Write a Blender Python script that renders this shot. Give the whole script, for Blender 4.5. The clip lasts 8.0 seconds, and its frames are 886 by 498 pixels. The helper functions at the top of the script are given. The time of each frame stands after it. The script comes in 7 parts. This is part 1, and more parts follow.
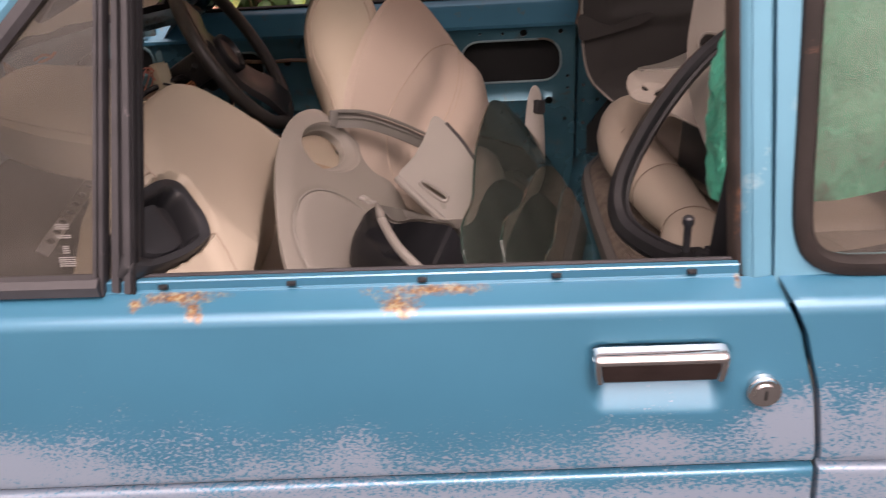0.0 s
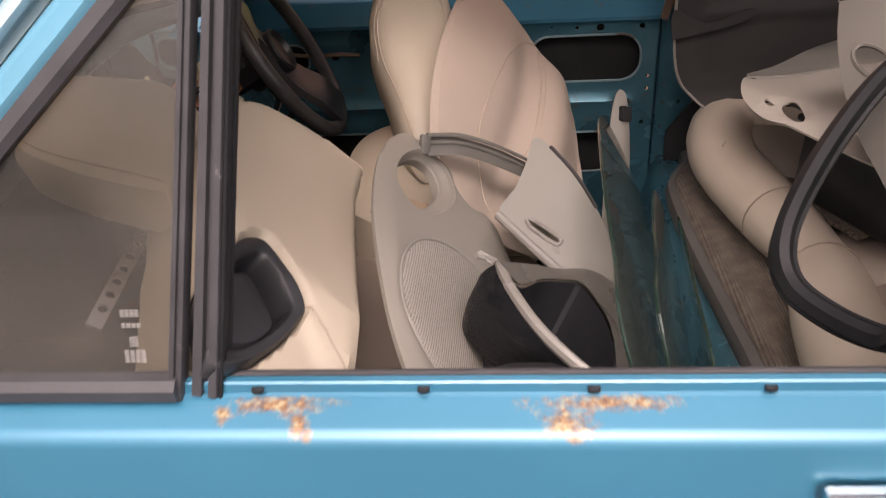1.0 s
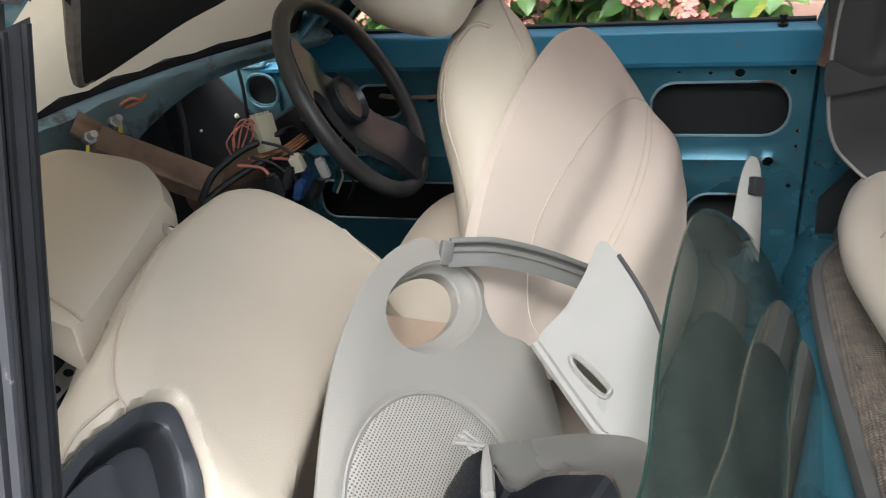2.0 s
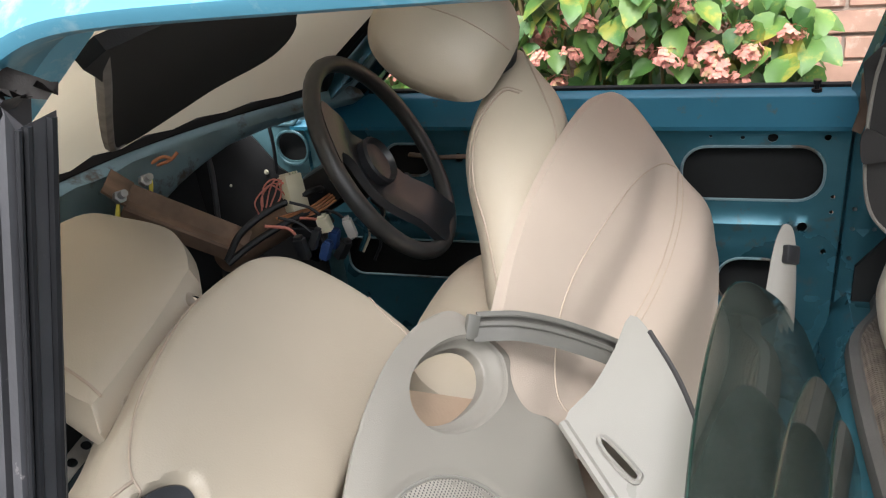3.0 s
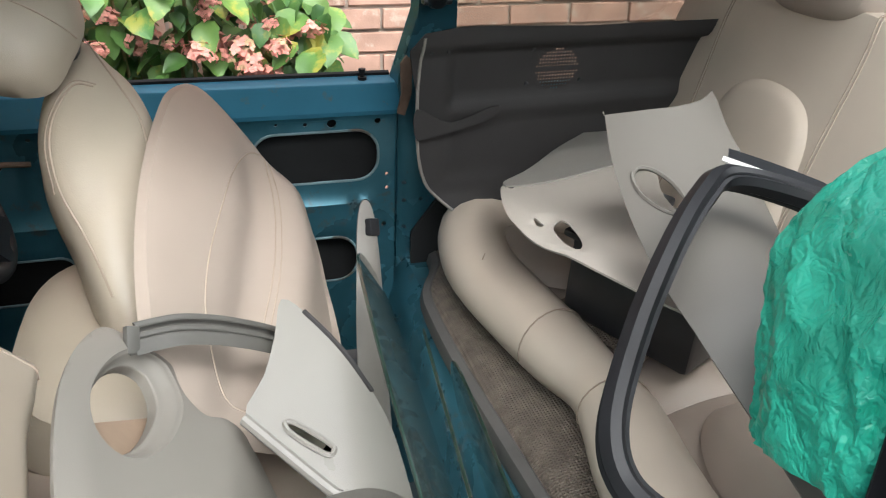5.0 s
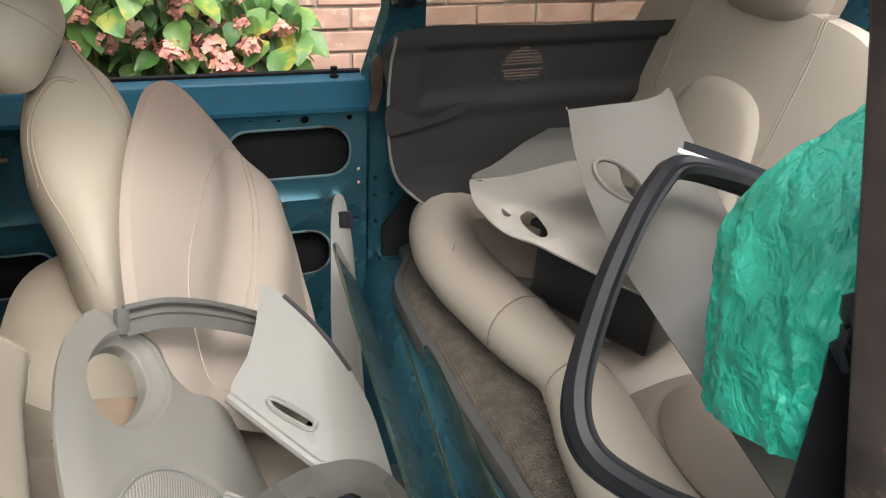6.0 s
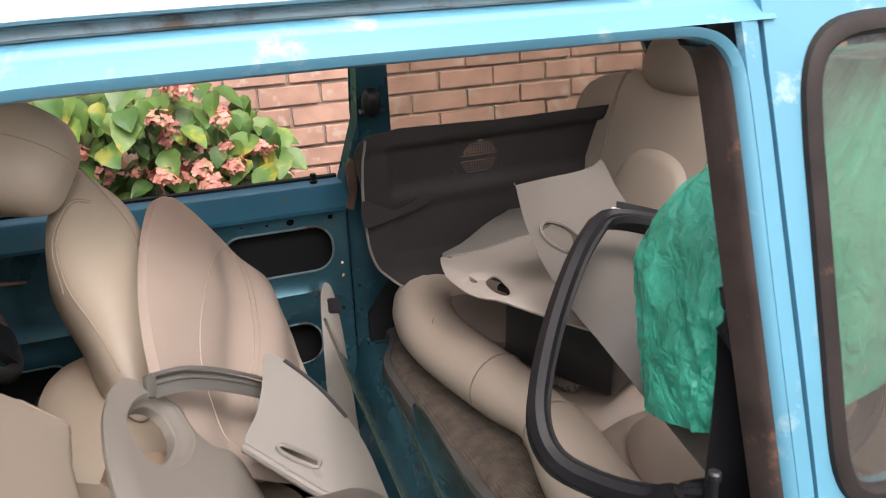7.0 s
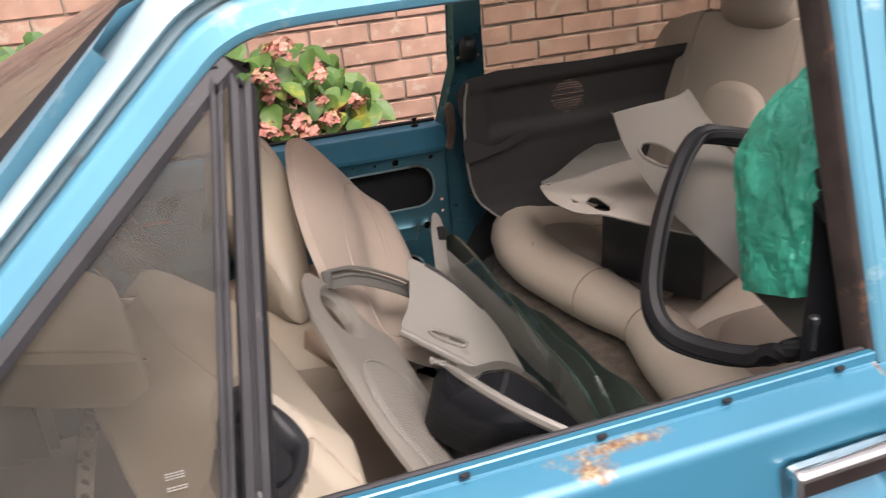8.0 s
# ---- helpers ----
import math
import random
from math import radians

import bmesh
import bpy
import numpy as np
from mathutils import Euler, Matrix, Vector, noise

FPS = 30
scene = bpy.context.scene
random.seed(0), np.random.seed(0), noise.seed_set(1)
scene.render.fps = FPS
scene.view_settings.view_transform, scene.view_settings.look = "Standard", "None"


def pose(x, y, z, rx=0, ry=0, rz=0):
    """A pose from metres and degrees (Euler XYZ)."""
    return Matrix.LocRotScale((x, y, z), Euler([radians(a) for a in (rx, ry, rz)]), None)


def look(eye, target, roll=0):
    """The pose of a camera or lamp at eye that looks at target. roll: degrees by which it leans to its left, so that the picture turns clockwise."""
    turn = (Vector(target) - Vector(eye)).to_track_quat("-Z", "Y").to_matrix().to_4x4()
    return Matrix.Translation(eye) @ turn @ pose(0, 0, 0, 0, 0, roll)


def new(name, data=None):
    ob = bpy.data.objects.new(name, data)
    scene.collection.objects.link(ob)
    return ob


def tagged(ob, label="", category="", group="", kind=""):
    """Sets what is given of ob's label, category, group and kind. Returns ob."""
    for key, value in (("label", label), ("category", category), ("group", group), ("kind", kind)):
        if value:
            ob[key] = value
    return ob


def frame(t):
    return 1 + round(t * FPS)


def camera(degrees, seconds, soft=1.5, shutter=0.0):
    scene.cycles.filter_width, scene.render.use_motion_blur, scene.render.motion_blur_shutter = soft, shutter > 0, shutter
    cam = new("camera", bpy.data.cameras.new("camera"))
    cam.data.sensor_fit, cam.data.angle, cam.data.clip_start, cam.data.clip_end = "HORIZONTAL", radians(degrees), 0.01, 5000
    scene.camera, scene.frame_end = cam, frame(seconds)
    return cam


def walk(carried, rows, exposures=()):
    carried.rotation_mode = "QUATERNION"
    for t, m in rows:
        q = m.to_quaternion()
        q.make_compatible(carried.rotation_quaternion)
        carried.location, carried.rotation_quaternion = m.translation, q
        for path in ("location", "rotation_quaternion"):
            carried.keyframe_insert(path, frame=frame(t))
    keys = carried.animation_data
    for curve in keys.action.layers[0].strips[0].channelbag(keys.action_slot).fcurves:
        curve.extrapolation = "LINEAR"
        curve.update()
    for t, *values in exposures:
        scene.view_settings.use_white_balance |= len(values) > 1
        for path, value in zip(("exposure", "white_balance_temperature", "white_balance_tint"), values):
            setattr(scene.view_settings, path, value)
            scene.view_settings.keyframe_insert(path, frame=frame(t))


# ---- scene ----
cam = camera(56.9, 8.0, 1.1, 0.25)
PATH = [
    (0, (0.093, -0.718, 1.311), (-0.077, 1.047, 0.387), -4.4),
    (0.5, (-0.008, -0.661, 1.309), (-0.293, 1.06, 0.33), -4.7),
    (1, (-0.061, -0.512, 1.322), (-0.235, 1.22, 0.337), -3.9),
    (1.2, (-0.046, -0.427, 1.312), (-0.248, 1.309, 0.341), -3.6),
    (1.5, (0.019, -0.325, 1.331), (-0.352, 1.388, 0.369), -5.1),
    (2, (0.069, -0.231, 1.325), (-0.516, 1.428, 0.373), -6.9),
    (2.2, (0.072, -0.216, 1.336), (-0.551, 1.43, 0.386), -7.0),
    (3.3, (0.062, -0.206, 1.343), (-0.591, 1.496, 0.519), -6.5),
    (3.5, (0.063, -0.208, 1.332), (-0.552, 1.498, 0.488), -6.7),
    (4, (0.039, -0.191, 1.32), (-0.188, 1.573, 0.404), -4.5),
    (4.5, (-0.041, -0.204, 1.334), (0.248, 1.547, 0.411), -0.8),
    (4.7, (-0.067, -0.21, 1.332), (0.346, 1.524, 0.427), 0.3),
    (5.8, (-0.092, -0.241, 1.345), (0.476, 1.46, 0.458), 2.3),
    (6, (-0.1, -0.263, 1.343), (0.48, 1.431, 0.452), 2.2),
    (6.5, (-0.106, -0.314, 1.337), (0.527, 1.389, 0.503), 0.0),
    (7, (-0.134, -0.436, 1.354), (0.505, 1.344, 0.705), -3.1),
    (7.2, (-0.16, -0.513, 1.356), (0.474, 1.261, 0.685), -4.3),
    (7.5, (-0.195, -0.588, 1.355), (0.387, 1.195, 0.662), -6.7),
    (7.8, (-0.248, -0.607, 1.357), (0.292, 1.184, 0.649), -6.5),
    (8, (-0.298, -0.582, 1.351), (0.208, 1.215, 0.631), -6.1),
]
# seconds, stops, kelvin, tint: the film starts warm and dim, then opens up inside the car
EXPOSURES = [(0.0, -0.14, 7650, 34), (0.5, -0.1, 7500, 28), (1.0, 0.07, 7300, 26), (1.5, 0.6, 6200, 10), (2.2, 0.73, 6000, 8), (3.3, 0.66, 6350, 9), (4.0, 0.66, 6100, 7), (4.7, 0.64, 6150, 7), (6.0, 0.56, 6400, 8), (7.0, 0.28, 6800, 19), (8.0, 0.14, 6900, 19)]
walk(cam, [(t, look(eye, target, roll)) for t, eye, target, roll in PATH], EXPOSURES)

# ---- world, sun ----
world = bpy.data.worlds.new("world")
scene.world = world
world.use_nodes = True
wn = world.node_tree
sky = wn.nodes.new("ShaderNodeTexSky")
sky.sky_type, sky.sun_disc = "NISHITA", False
sky.sun_elevation, sky.sun_rotation = radians(58), radians(174)
sky.air_density, sky.dust_density, sky.ozone_density = 1.0, 6.0, 1.0
haze = wn.nodes.new("ShaderNodeHueSaturation")
haze.inputs["Saturation"].default_value = 0.25
wn.links.new(sky.outputs[0], haze.inputs["Color"])
wn.links.new(haze.outputs[0], wn.nodes["Background"].inputs[0])
wn.nodes["Background"].inputs[1].default_value = 0.25
sun = new("sun", bpy.data.lights.new("sun", "SUN"))
sun.data.energy, sun.data.angle, sun.data.color = 2.1, radians(70), (1.0, 0.97, 0.93)
sun.matrix_world = look((0.18, -1.34, 3.58), (0.0, 0.4, 0.8))


# ---- materials ----
def mat(name, base, rough=0.5, metal=0.0, vary=0.12, scale=6.0, grain=0.0, grain_scale=300.0, coat=0.0, spec=0.5, dirt=None, dirt_amount=0.0, dirt_scale=12.0):
    """A surface with broad colour drift, fine relief and, where given, patches of a second colour."""
    m = bpy.data.materials.new(name)
    m.use_nodes = True
    nt = m.node_tree
    b = nt.nodes["Principled BSDF"]
    geo = nt.nodes.new("ShaderNodeNewGeometry")
    n1 = nt.nodes.new("ShaderNodeTexNoise")
    n1.inputs["Scale"].default_value, n1.inputs["Detail"].default_value = scale, 5.0
    nt.links.new(geo.outputs["Position"], n1.inputs["Vector"])
    ramp = nt.nodes.new("ShaderNodeMapRange")
    ramp.inputs[1].default_value, ramp.inputs[2].default_value = 0.3, 0.7
    ramp.inputs[3].default_value, ramp.inputs[4].default_value = 1 - vary, 1 + vary
    nt.links.new(n1.outputs["Fac"], ramp.inputs[0])
    mul = nt.nodes.new("ShaderNodeVectorMath")
    mul.operation = "SCALE"
    mul.inputs[0].default_value = base
    nt.links.new(ramp.outputs[0], mul.inputs["Scale"])
    colour = mul.outputs[0]
    if dirt:
        n2 = nt.nodes.new("ShaderNodeTexNoise")
        n2.inputs["Scale"].default_value, n2.inputs["Detail"].default_value, n2.inputs["Roughness"].default_value = dirt_scale, 8.0, 0.65
        nt.links.new(geo.outputs["Position"], n2.inputs["Vector"])
        edge = nt.nodes.new("ShaderNodeMapRange")
        edge.inputs[1].default_value, edge.inputs[2].default_value = 0.72 - dirt_amount, 0.8 - dirt_amount
        nt.links.new(n2.outputs["Fac"], edge.inputs[0])
        mix = nt.nodes.new("ShaderNodeMix")
        mix.data_type = "RGBA"
        mix.inputs["B"].default_value = (0, 0, 0, 1)
        mix.inputs[7].default_value = (*dirt, 1)
        nt.links.new(edge.outputs[0], mix.inputs[0])
        nt.links.new(colour, mix.inputs[6])
        colour = mix.outputs[2]
    nt.links.new(colour, b.inputs["Base Color"])
    rr = nt.nodes.new("ShaderNodeMapRange")
    rr.inputs[3].default_value, rr.inputs[4].default_value = max(0.02, rough - 0.08), min(1.0, rough + 0.1)
    nt.links.new(n1.outputs["Fac"], rr.inputs[0])
    nt.links.new(rr.outputs[0], b.inputs["Roughness"])
    b.inputs["Metallic"].default_value = metal
    b.inputs["Coat Weight"].default_value = coat
    b.inputs["Coat Roughness"].default_value = 0.12
    b.inputs["Specular IOR Level"].default_value = spec
    if grain:
        n3 = nt.nodes.new("ShaderNodeTexNoise")
        n3.inputs["Scale"].default_value, n3.inputs["Detail"].default_value = grain_scale, 3.0
        nt.links.new(geo.outputs["Position"], n3.inputs["Vector"])
        bump = nt.nodes.new("ShaderNodeBump")
        bump.inputs["Strength"].default_value, bump.inputs["Distance"].default_value = grain, 0.001
        nt.links.new(n3.outputs["Fac"], bump.inputs["Height"])
        nt.links.new(bump.outputs[0], b.inputs["Normal"])
    return m


def glass_mat(name, tint, rough=0.02, film=0.0, film_colour=(0.5, 0.5, 0.5), ior=1.5):
    """Clear or tinted pane: a thin sheet that lets light straight through, with a mirror sheen and a diffuse film for
    dust or painted reflection.
    """
    m = bpy.data.materials.new(name)
    m.use_nodes = True
    nt = m.node_tree
    nt.nodes.remove(nt.nodes["Principled BSDF"])
    out = nt.nodes["Material Output"]
    clear = nt.nodes.new("ShaderNodeBsdfTransparent")
    clear.inputs[0].default_value = (*tint, 1)
    gloss = nt.nodes.new("ShaderNodeBsdfGlossy")
    gloss.inputs["Roughness"].default_value = rough
    fres = nt.nodes.new("ShaderNodeFresnel")
    fres.inputs["IOR"].default_value = ior
    mix = nt.nodes.new("ShaderNodeMixShader")
    nt.links.new(fres.outputs[0], mix.inputs[0])
    nt.links.new(clear.outputs[0], mix.inputs[1])
    nt.links.new(gloss.outputs[0], mix.inputs[2])
    last = mix.outputs[0]
    if film:
        veil = nt.nodes.new("ShaderNodeBsdfDiffuse")
        veil.inputs[0].default_value = (*film_colour, 1)
        geo = nt.nodes.new("ShaderNodeNewGeometry")
        n = nt.nodes.new("ShaderNodeTexNoise")
        n.inputs["Scale"].default_value, n.inputs["Detail"].default_value = 9.0, 7.0
        nt.links.new(geo.outputs["Position"], n.inputs["Vector"])
        r = nt.nodes.new("ShaderNodeMapRange")
        r.inputs[1].default_value, r.inputs[2].default_value, r.inputs[3].default_value, r.inputs[4].default_value = 0.3, 0.75, film * 0.5, film * 1.6
        nt.links.new(n.outputs["Fac"], r.inputs[0])
        mix2 = nt.nodes.new("ShaderNodeMixShader")
        nt.links.new(r.outputs[0], mix2.inputs[0])
        nt.links.new(last, mix2.inputs[1])
        nt.links.new(veil.outputs[0], mix2.inputs[2])
        last = mix2.outputs[0]
    nt.links.new(last, out.inputs[0])
    return m


# where the lacquer has gone most: centre along the door and up, half-sizes, amount
PEEL_SPOTS = [(0.22, 0.735, 0.12, 0.05, 0.25), (0.36, 0.755, 0.06, 0.06, 0.35), (0.46, 0.77, 0.14, 0.09, 0.40), (-0.48, 0.725, 0.16, 0.06, 0.22)]
RUST_SPOTS = [(-0.255, 0.8915, 0.050, 0.0035), (-0.235, 0.885, 0.011, 0.007), (-0.228, 0.8805, 0.006, 0.006), (-0.300, 0.889, 0.010, 0.004), (0.005, 0.892, 0.070, 0.0032), (-0.022, 0.886, 0.026, 0.007), (-0.018, 0.880, 0.010, 0.005), (0.312, 0.893, 0.005, 0.004)]


def paint_mat(name, peel_low, peel_high, peel_gain):
    """Faded metallic blue lacquer that flakes off to a lilac-grey primer between two heights, with rust freckles."""
    m = mat(name, (0.034, 0.20, 0.315), 0.34, 0.25, 0.07, 4.0, 0.0, coat=1.0, spec=0.5)
    nt = m.node_tree
    b = nt.nodes["Principled BSDF"]
    old = b.inputs["Base Color"].links[0].from_socket
    geo = nt.nodes.new("ShaderNodeNewGeometry")
    sep = nt.nodes.new("ShaderNodeSeparateXYZ")
    nt.links.new(geo.outputs["Position"], sep.inputs[0])
    stretch = nt.nodes.new("ShaderNodeMapping")
    stretch.inputs["Scale"].default_value = (0.75, 1.0, 1.1)
    nt.links.new(geo.outputs["Position"], stretch.inputs[0])
    fine = nt.nodes.new("ShaderNodeTexNoise")
    fine.inputs["Scale"].default_value, fine.inputs["Detail"].default_value, fine.inputs["Roughness"].default_value = 300.0, 8.0, 0.68
    nt.links.new(stretch.outputs[0], fine.inputs["Vector"])
    broad = nt.nodes.new("ShaderNodeTexNoise")
    broad.inputs["Scale"].default_value, broad.inputs["Detail"].default_value = 11.0, 3.0
    nt.links.new(geo.outputs["Position"], broad.inputs["Vector"])
    height = nt.nodes.new("ShaderNodeMapRange")
    height.inputs[1].default_value, height.inputs[2].default_value = peel_high, peel_low
    height.inputs[3].default_value, height.inputs[4].default_value = -0.30, peel_gain
    nt.links.new(sep.outputs[2], height.inputs[0])
    s1 = nt.nodes.new("ShaderNodeMath")
    s1.operation = "MULTIPLY_ADD"
    s1.inputs[1].default_value = 1.5
    nt.links.new(fine.outputs["Fac"], s1.inputs[0])
    nt.links.new(height.outputs[0], s1.inputs[2])
    s2 = nt.nodes.new("ShaderNodeMath")
    s2.operation = "MULTIPLY_ADD"
    s2.inputs[1].default_value = 0.6
    nt.links.new(broad.outputs["Fac"], s2.inputs[0])
    nt.links.new(s1.outputs[0], s2.inputs[2])
    worn = s2.outputs[0]
    for cx, cz, rx, rz, gain in PEEL_SPOTS:
        d = nt.nodes.new("ShaderNodeVectorMath")
        d.operation = "MULTIPLY_ADD"
        d.inputs[1].default_value = (1 / rx, 0, 1 / rz)
        d.inputs[2].default_value = (-cx / rx, 0, -cz / rz)
        nt.links.new(geo.outputs["Position"], d.inputs[0])
        ln = nt.nodes.new("ShaderNodeVectorMath")
        ln.operation = "LENGTH"
        nt.links.new(d.outputs[0], ln.inputs[0])
        fall = nt.nodes.new("ShaderNodeMapRange")
        fall.inputs[1].default_value, fall.inputs[2].default_value, fall.inputs[3].default_value, fall.inputs[4].default_value = 1.0, 0.0, 0.0, gain
        nt.links.new(ln.outputs["Value"], fall.inputs[0])
        more = nt.nodes.new("ShaderNodeMath")
        nt.links.new(worn, more.inputs[0])
        nt.links.new(fall.outputs[0], more.inputs[1])
        worn = more.outputs[0]
    cut = nt.nodes.new("ShaderNodeMapRange")
    cut.inputs[1].default_value, cut.inputs[2].default_value, cut.inputs[4].default_value = 1.04, 1.14, 0.88
    nt.links.new(worn, cut.inputs[0])
    mix = nt.nodes.new("ShaderNodeMix")
    mix.data_type = "RGBA"
    mix.inputs[7].default_value = (0.245, 0.30, 0.375, 1)
    nt.links.new(cut.outputs[0], mix.inputs[0])
    nt.links.new(old, mix.inputs[6])
    # rust that scabs under the window ledge: centres and half-widths along the door
    total = None
    for cx, cz, rx, rz in RUST_SPOTS:
        d = nt.nodes.new("ShaderNodeVectorMath")
        d.operation = "MULTIPLY_ADD"
        d.inputs[1].default_value = (1 / rx, 0, 1 / rz)
        d.inputs[2].default_value = (-cx / rx, 0, -cz / rz)
        nt.links.new(geo.outputs["Position"], d.inputs[0])
        ln = nt.nodes.new("ShaderNodeVectorMath")
        ln.operation = "LENGTH"
        nt.links.new(d.outputs[0], ln.inputs[0])
        if total is None:
            total = ln.outputs["Value"]
        else:
            mn = nt.nodes.new("ShaderNodeMath")
            mn.operation = "MINIMUM"
            nt.links.new(total, mn.inputs[0])
            nt.links.new(ln.outputs["Value"], mn.inputs[1])
            total = mn.outputs[0]
    grit = nt.nodes.new("ShaderNodeTexNoise")
    grit.inputs["Scale"].default_value, grit.inputs["Detail"].default_value, grit.inputs["Roughness"].default_value = 90.0, 7.0, 0.7
    nt.links.new(geo.outputs["Position"], grit.inputs["Vector"])
    edge = nt.nodes.new("ShaderNodeMath")
    edge.operation = "MULTIPLY_ADD"
    edge.inputs[1].default_value = 2.6
    nt.links.new(grit.outputs["Fac"], edge.inputs[0])
    nt.links.new(total, edge.inputs[2])
    rmask = nt.nodes.new("ShaderNodeMapRange")
    rmask.inputs[1].default_value, rmask.inputs[2].default_value = 2.3, 1.5
    nt.links.new(edge.outputs[0], rmask.inputs[0])
    rcol = nt.nodes.new("ShaderNodeValToRGB")
    rcol.color_ramp.elements[0].position, rcol.color_ramp.elements[0].color = 0.36, (0.15, 0.085, 0.055, 1)
    rcol.color_ramp.elements[1].position, rcol.color_ramp.elements[1].color = 0.62, (0.40, 0.33, 0.19, 1)
    mid = rcol.color_ramp.elements.new(0.5)
    mid.color = (0.31, 0.17, 0.08, 1)
    fleck = nt.nodes.new("ShaderNodeTexNoise")
    fleck.inputs["Scale"].default_value, fleck.inputs["Detail"].default_value = 140.0, 4.0
    nt.links.new(geo.outputs["Position"], fleck.inputs["Vector"])
    nt.links.new(fleck.outputs["Fac"], rcol.inputs[0])
    rmix = nt.nodes.new("ShaderNodeMix")
    rmix.data_type = "RGBA"
    nt.links.new(rmask.outputs[0], rmix.inputs[0])
    nt.links.new(mix.outputs[2], rmix.inputs[6])
    nt.links.new(rcol.outputs[0], rmix.inputs[7])
    nt.links.new(rmix.outputs[2], b.inputs["Base Color"])
    dull = nt.nodes.new("ShaderNodeMath")
    dull.operation = "MULTIPLY_ADD"
    dull.inputs[1].default_value, dull.inputs[2].default_value = -0.25, 0.25
    nt.links.new(cut.outputs[0], dull.inputs[0])
    nt.links.new(dull.outputs[0], b.inputs["Metallic"])
    return m


M_PAINT = paint_mat("blue_paint", 0.69, 0.80, 0.13)
M_PAINT_LOW = paint_mat("blue_paint_sill", 0.665, 0.715, 0.2)
M_BODY = mat("blue_body", (0.11, 0.34, 0.47), 0.38, 0.15, 0.08, 5.0, coat=0.3, dirt=(0.32, 0.50, 0.56), dirt_amount=0.13, dirt_scale=14.0)
M_RAIL = mat("deep_blue_rail", (0.03, 0.165, 0.255), 0.36, 0.25, 0.12, 6.0, coat=0.3, dirt=(0.10, 0.13, 0.14), dirt_amount=0.12, dirt_scale=20.0)
M_PANEL = mat("stone_grey_trim_plastic", (0.222, 0.203, 0.178), 0.45, 0, 0.05, 7, 0.25, 900)
# darker copy of the taupe trim, shade put into its colour
M_SHADEDTAUPE = mat("shaded_taupe_trim_plastic", (0.125, 0.114, 0.10), 0.5, 0, 0.06, 7, 0.25, 900)
M_TAUPETRIM = mat("taupe_trim_plastic", (0.33, 0.30, 0.265), 0.45, 0, 0.06, 7, 0.25, 900)
M_ROOF = mat("chalky_roof_paint", (0.40, 0.53, 0.57), 0.5, 0.0, 0.1, 6.0, dirt=(0.33, 0.16, 0.06), dirt_amount=0.08, dirt_scale=14.0)
M_INNER = mat("inner_blue_paint", (0.054, 0.175, 0.232), 0.27, 0.45, 0.2, 8.0, coat=0.3, dirt=(0.09, 0.15, 0.175), dirt_amount=0.14, dirt_scale=22.0)
M_KICK = mat("dull_teal_inner_paint", (0.085, 0.17, 0.195), 0.36, 0.2, 0.2, 9.0, dirt=(0.10, 0.09, 0.08), dirt_amount=0.16)
M_SCUTTLE = mat("bare_scuttle_paint", (0.25, 0.36, 0.40), 0.38, 0.15, 0.2, 9.0, dirt=(0.14, 0.12, 0.1), dirt_amount=0.16)
# black standing in for shade in holes, cavities and under the body
M_SHADE = mat("shade_black", (0.012, 0.013, 0.014), 0.8, 0, 0.3, 10)
M_FLOOR = mat("bare_floor_metal", (0.03, 0.045, 0.055), 0.6, 0.2, 0.3, 8, dirt=(0.1, 0.05, 0.03), dirt_amount=0.15)
M_RUBBER = mat("black_rubber", (0.014, 0.014, 0.016), 0.44, 0, 0.25, 20, 0.15, 400, spec=0.26)
M_BROWNSEAL = mat("rust_stained_rubber", (0.022, 0.018, 0.017), 0.55, 0, 0.3, 25, 0.3, 300, spec=0.25, dirt=(0.12, 0.06, 0.04), dirt_amount=0.1, dirt_scale=30)
M_RUSTSEAL = mat("rust_brown_seal", (0.048, 0.034, 0.029), 0.6, 0, 0.35, 25, 0.4, 300, dirt=(0.16, 0.08, 0.05), dirt_amount=0.12, dirt_scale=30)
M_CHANNEL = mat("scuffed_black_channel", (0.048, 0.047, 0.052), 0.5, 0, 0.2, 20, 0.2, 300, dirt=(0.22, 0.2, 0.2), dirt_amount=0.05, dirt_scale=70)
M_LEATHER = mat("beige_leather", (0.385, 0.332, 0.263), 0.42, 0, 0.06, 5, 0.25, 700, dirt=(0.40, 0.34, 0.27), dirt_amount=0.02, dirt_scale=10)
M_LEATHER2 = mat("taupe_leather", (0.345, 0.285, 0.24), 0.44, 0, 0.06, 5, 0.25, 700)
M_LEATHER3 = mat("rear_leather", (0.51, 0.435, 0.36), 0.42, 0, 0.07, 5, 0.25, 700, dirt=(0.36, 0.30, 0.24), dirt_amount=0.03, dirt_scale=12)
M_STITCH = mat("stitching", (0.34, 0.275, 0.22), 0.7)
M_GREYTRIM = mat("grey_trim_plastic", (0.235, 0.22, 0.20), 0.5, 0, 0.06, 7, 0.3, 900)
M_LIGHTTRIM = mat("pale_grey_trim_plastic", (0.215, 0.202, 0.182), 0.28, 0, 0.05, 7, 0.2, 900)
M_BLACKPL = mat("black_plastic", (0.018, 0.019, 0.022), 0.36, 0, 0.2, 15, 0.2, 600)
M_GLOSSBLACK = mat("gloss_black_plastic", (0.016, 0.017, 0.02), 0.2, 0, 0.2, 15)
M_STRAP = mat("brown_grey_rubber", (0.10, 0.095, 0.085), 0.4, 0, 0.1, 20)
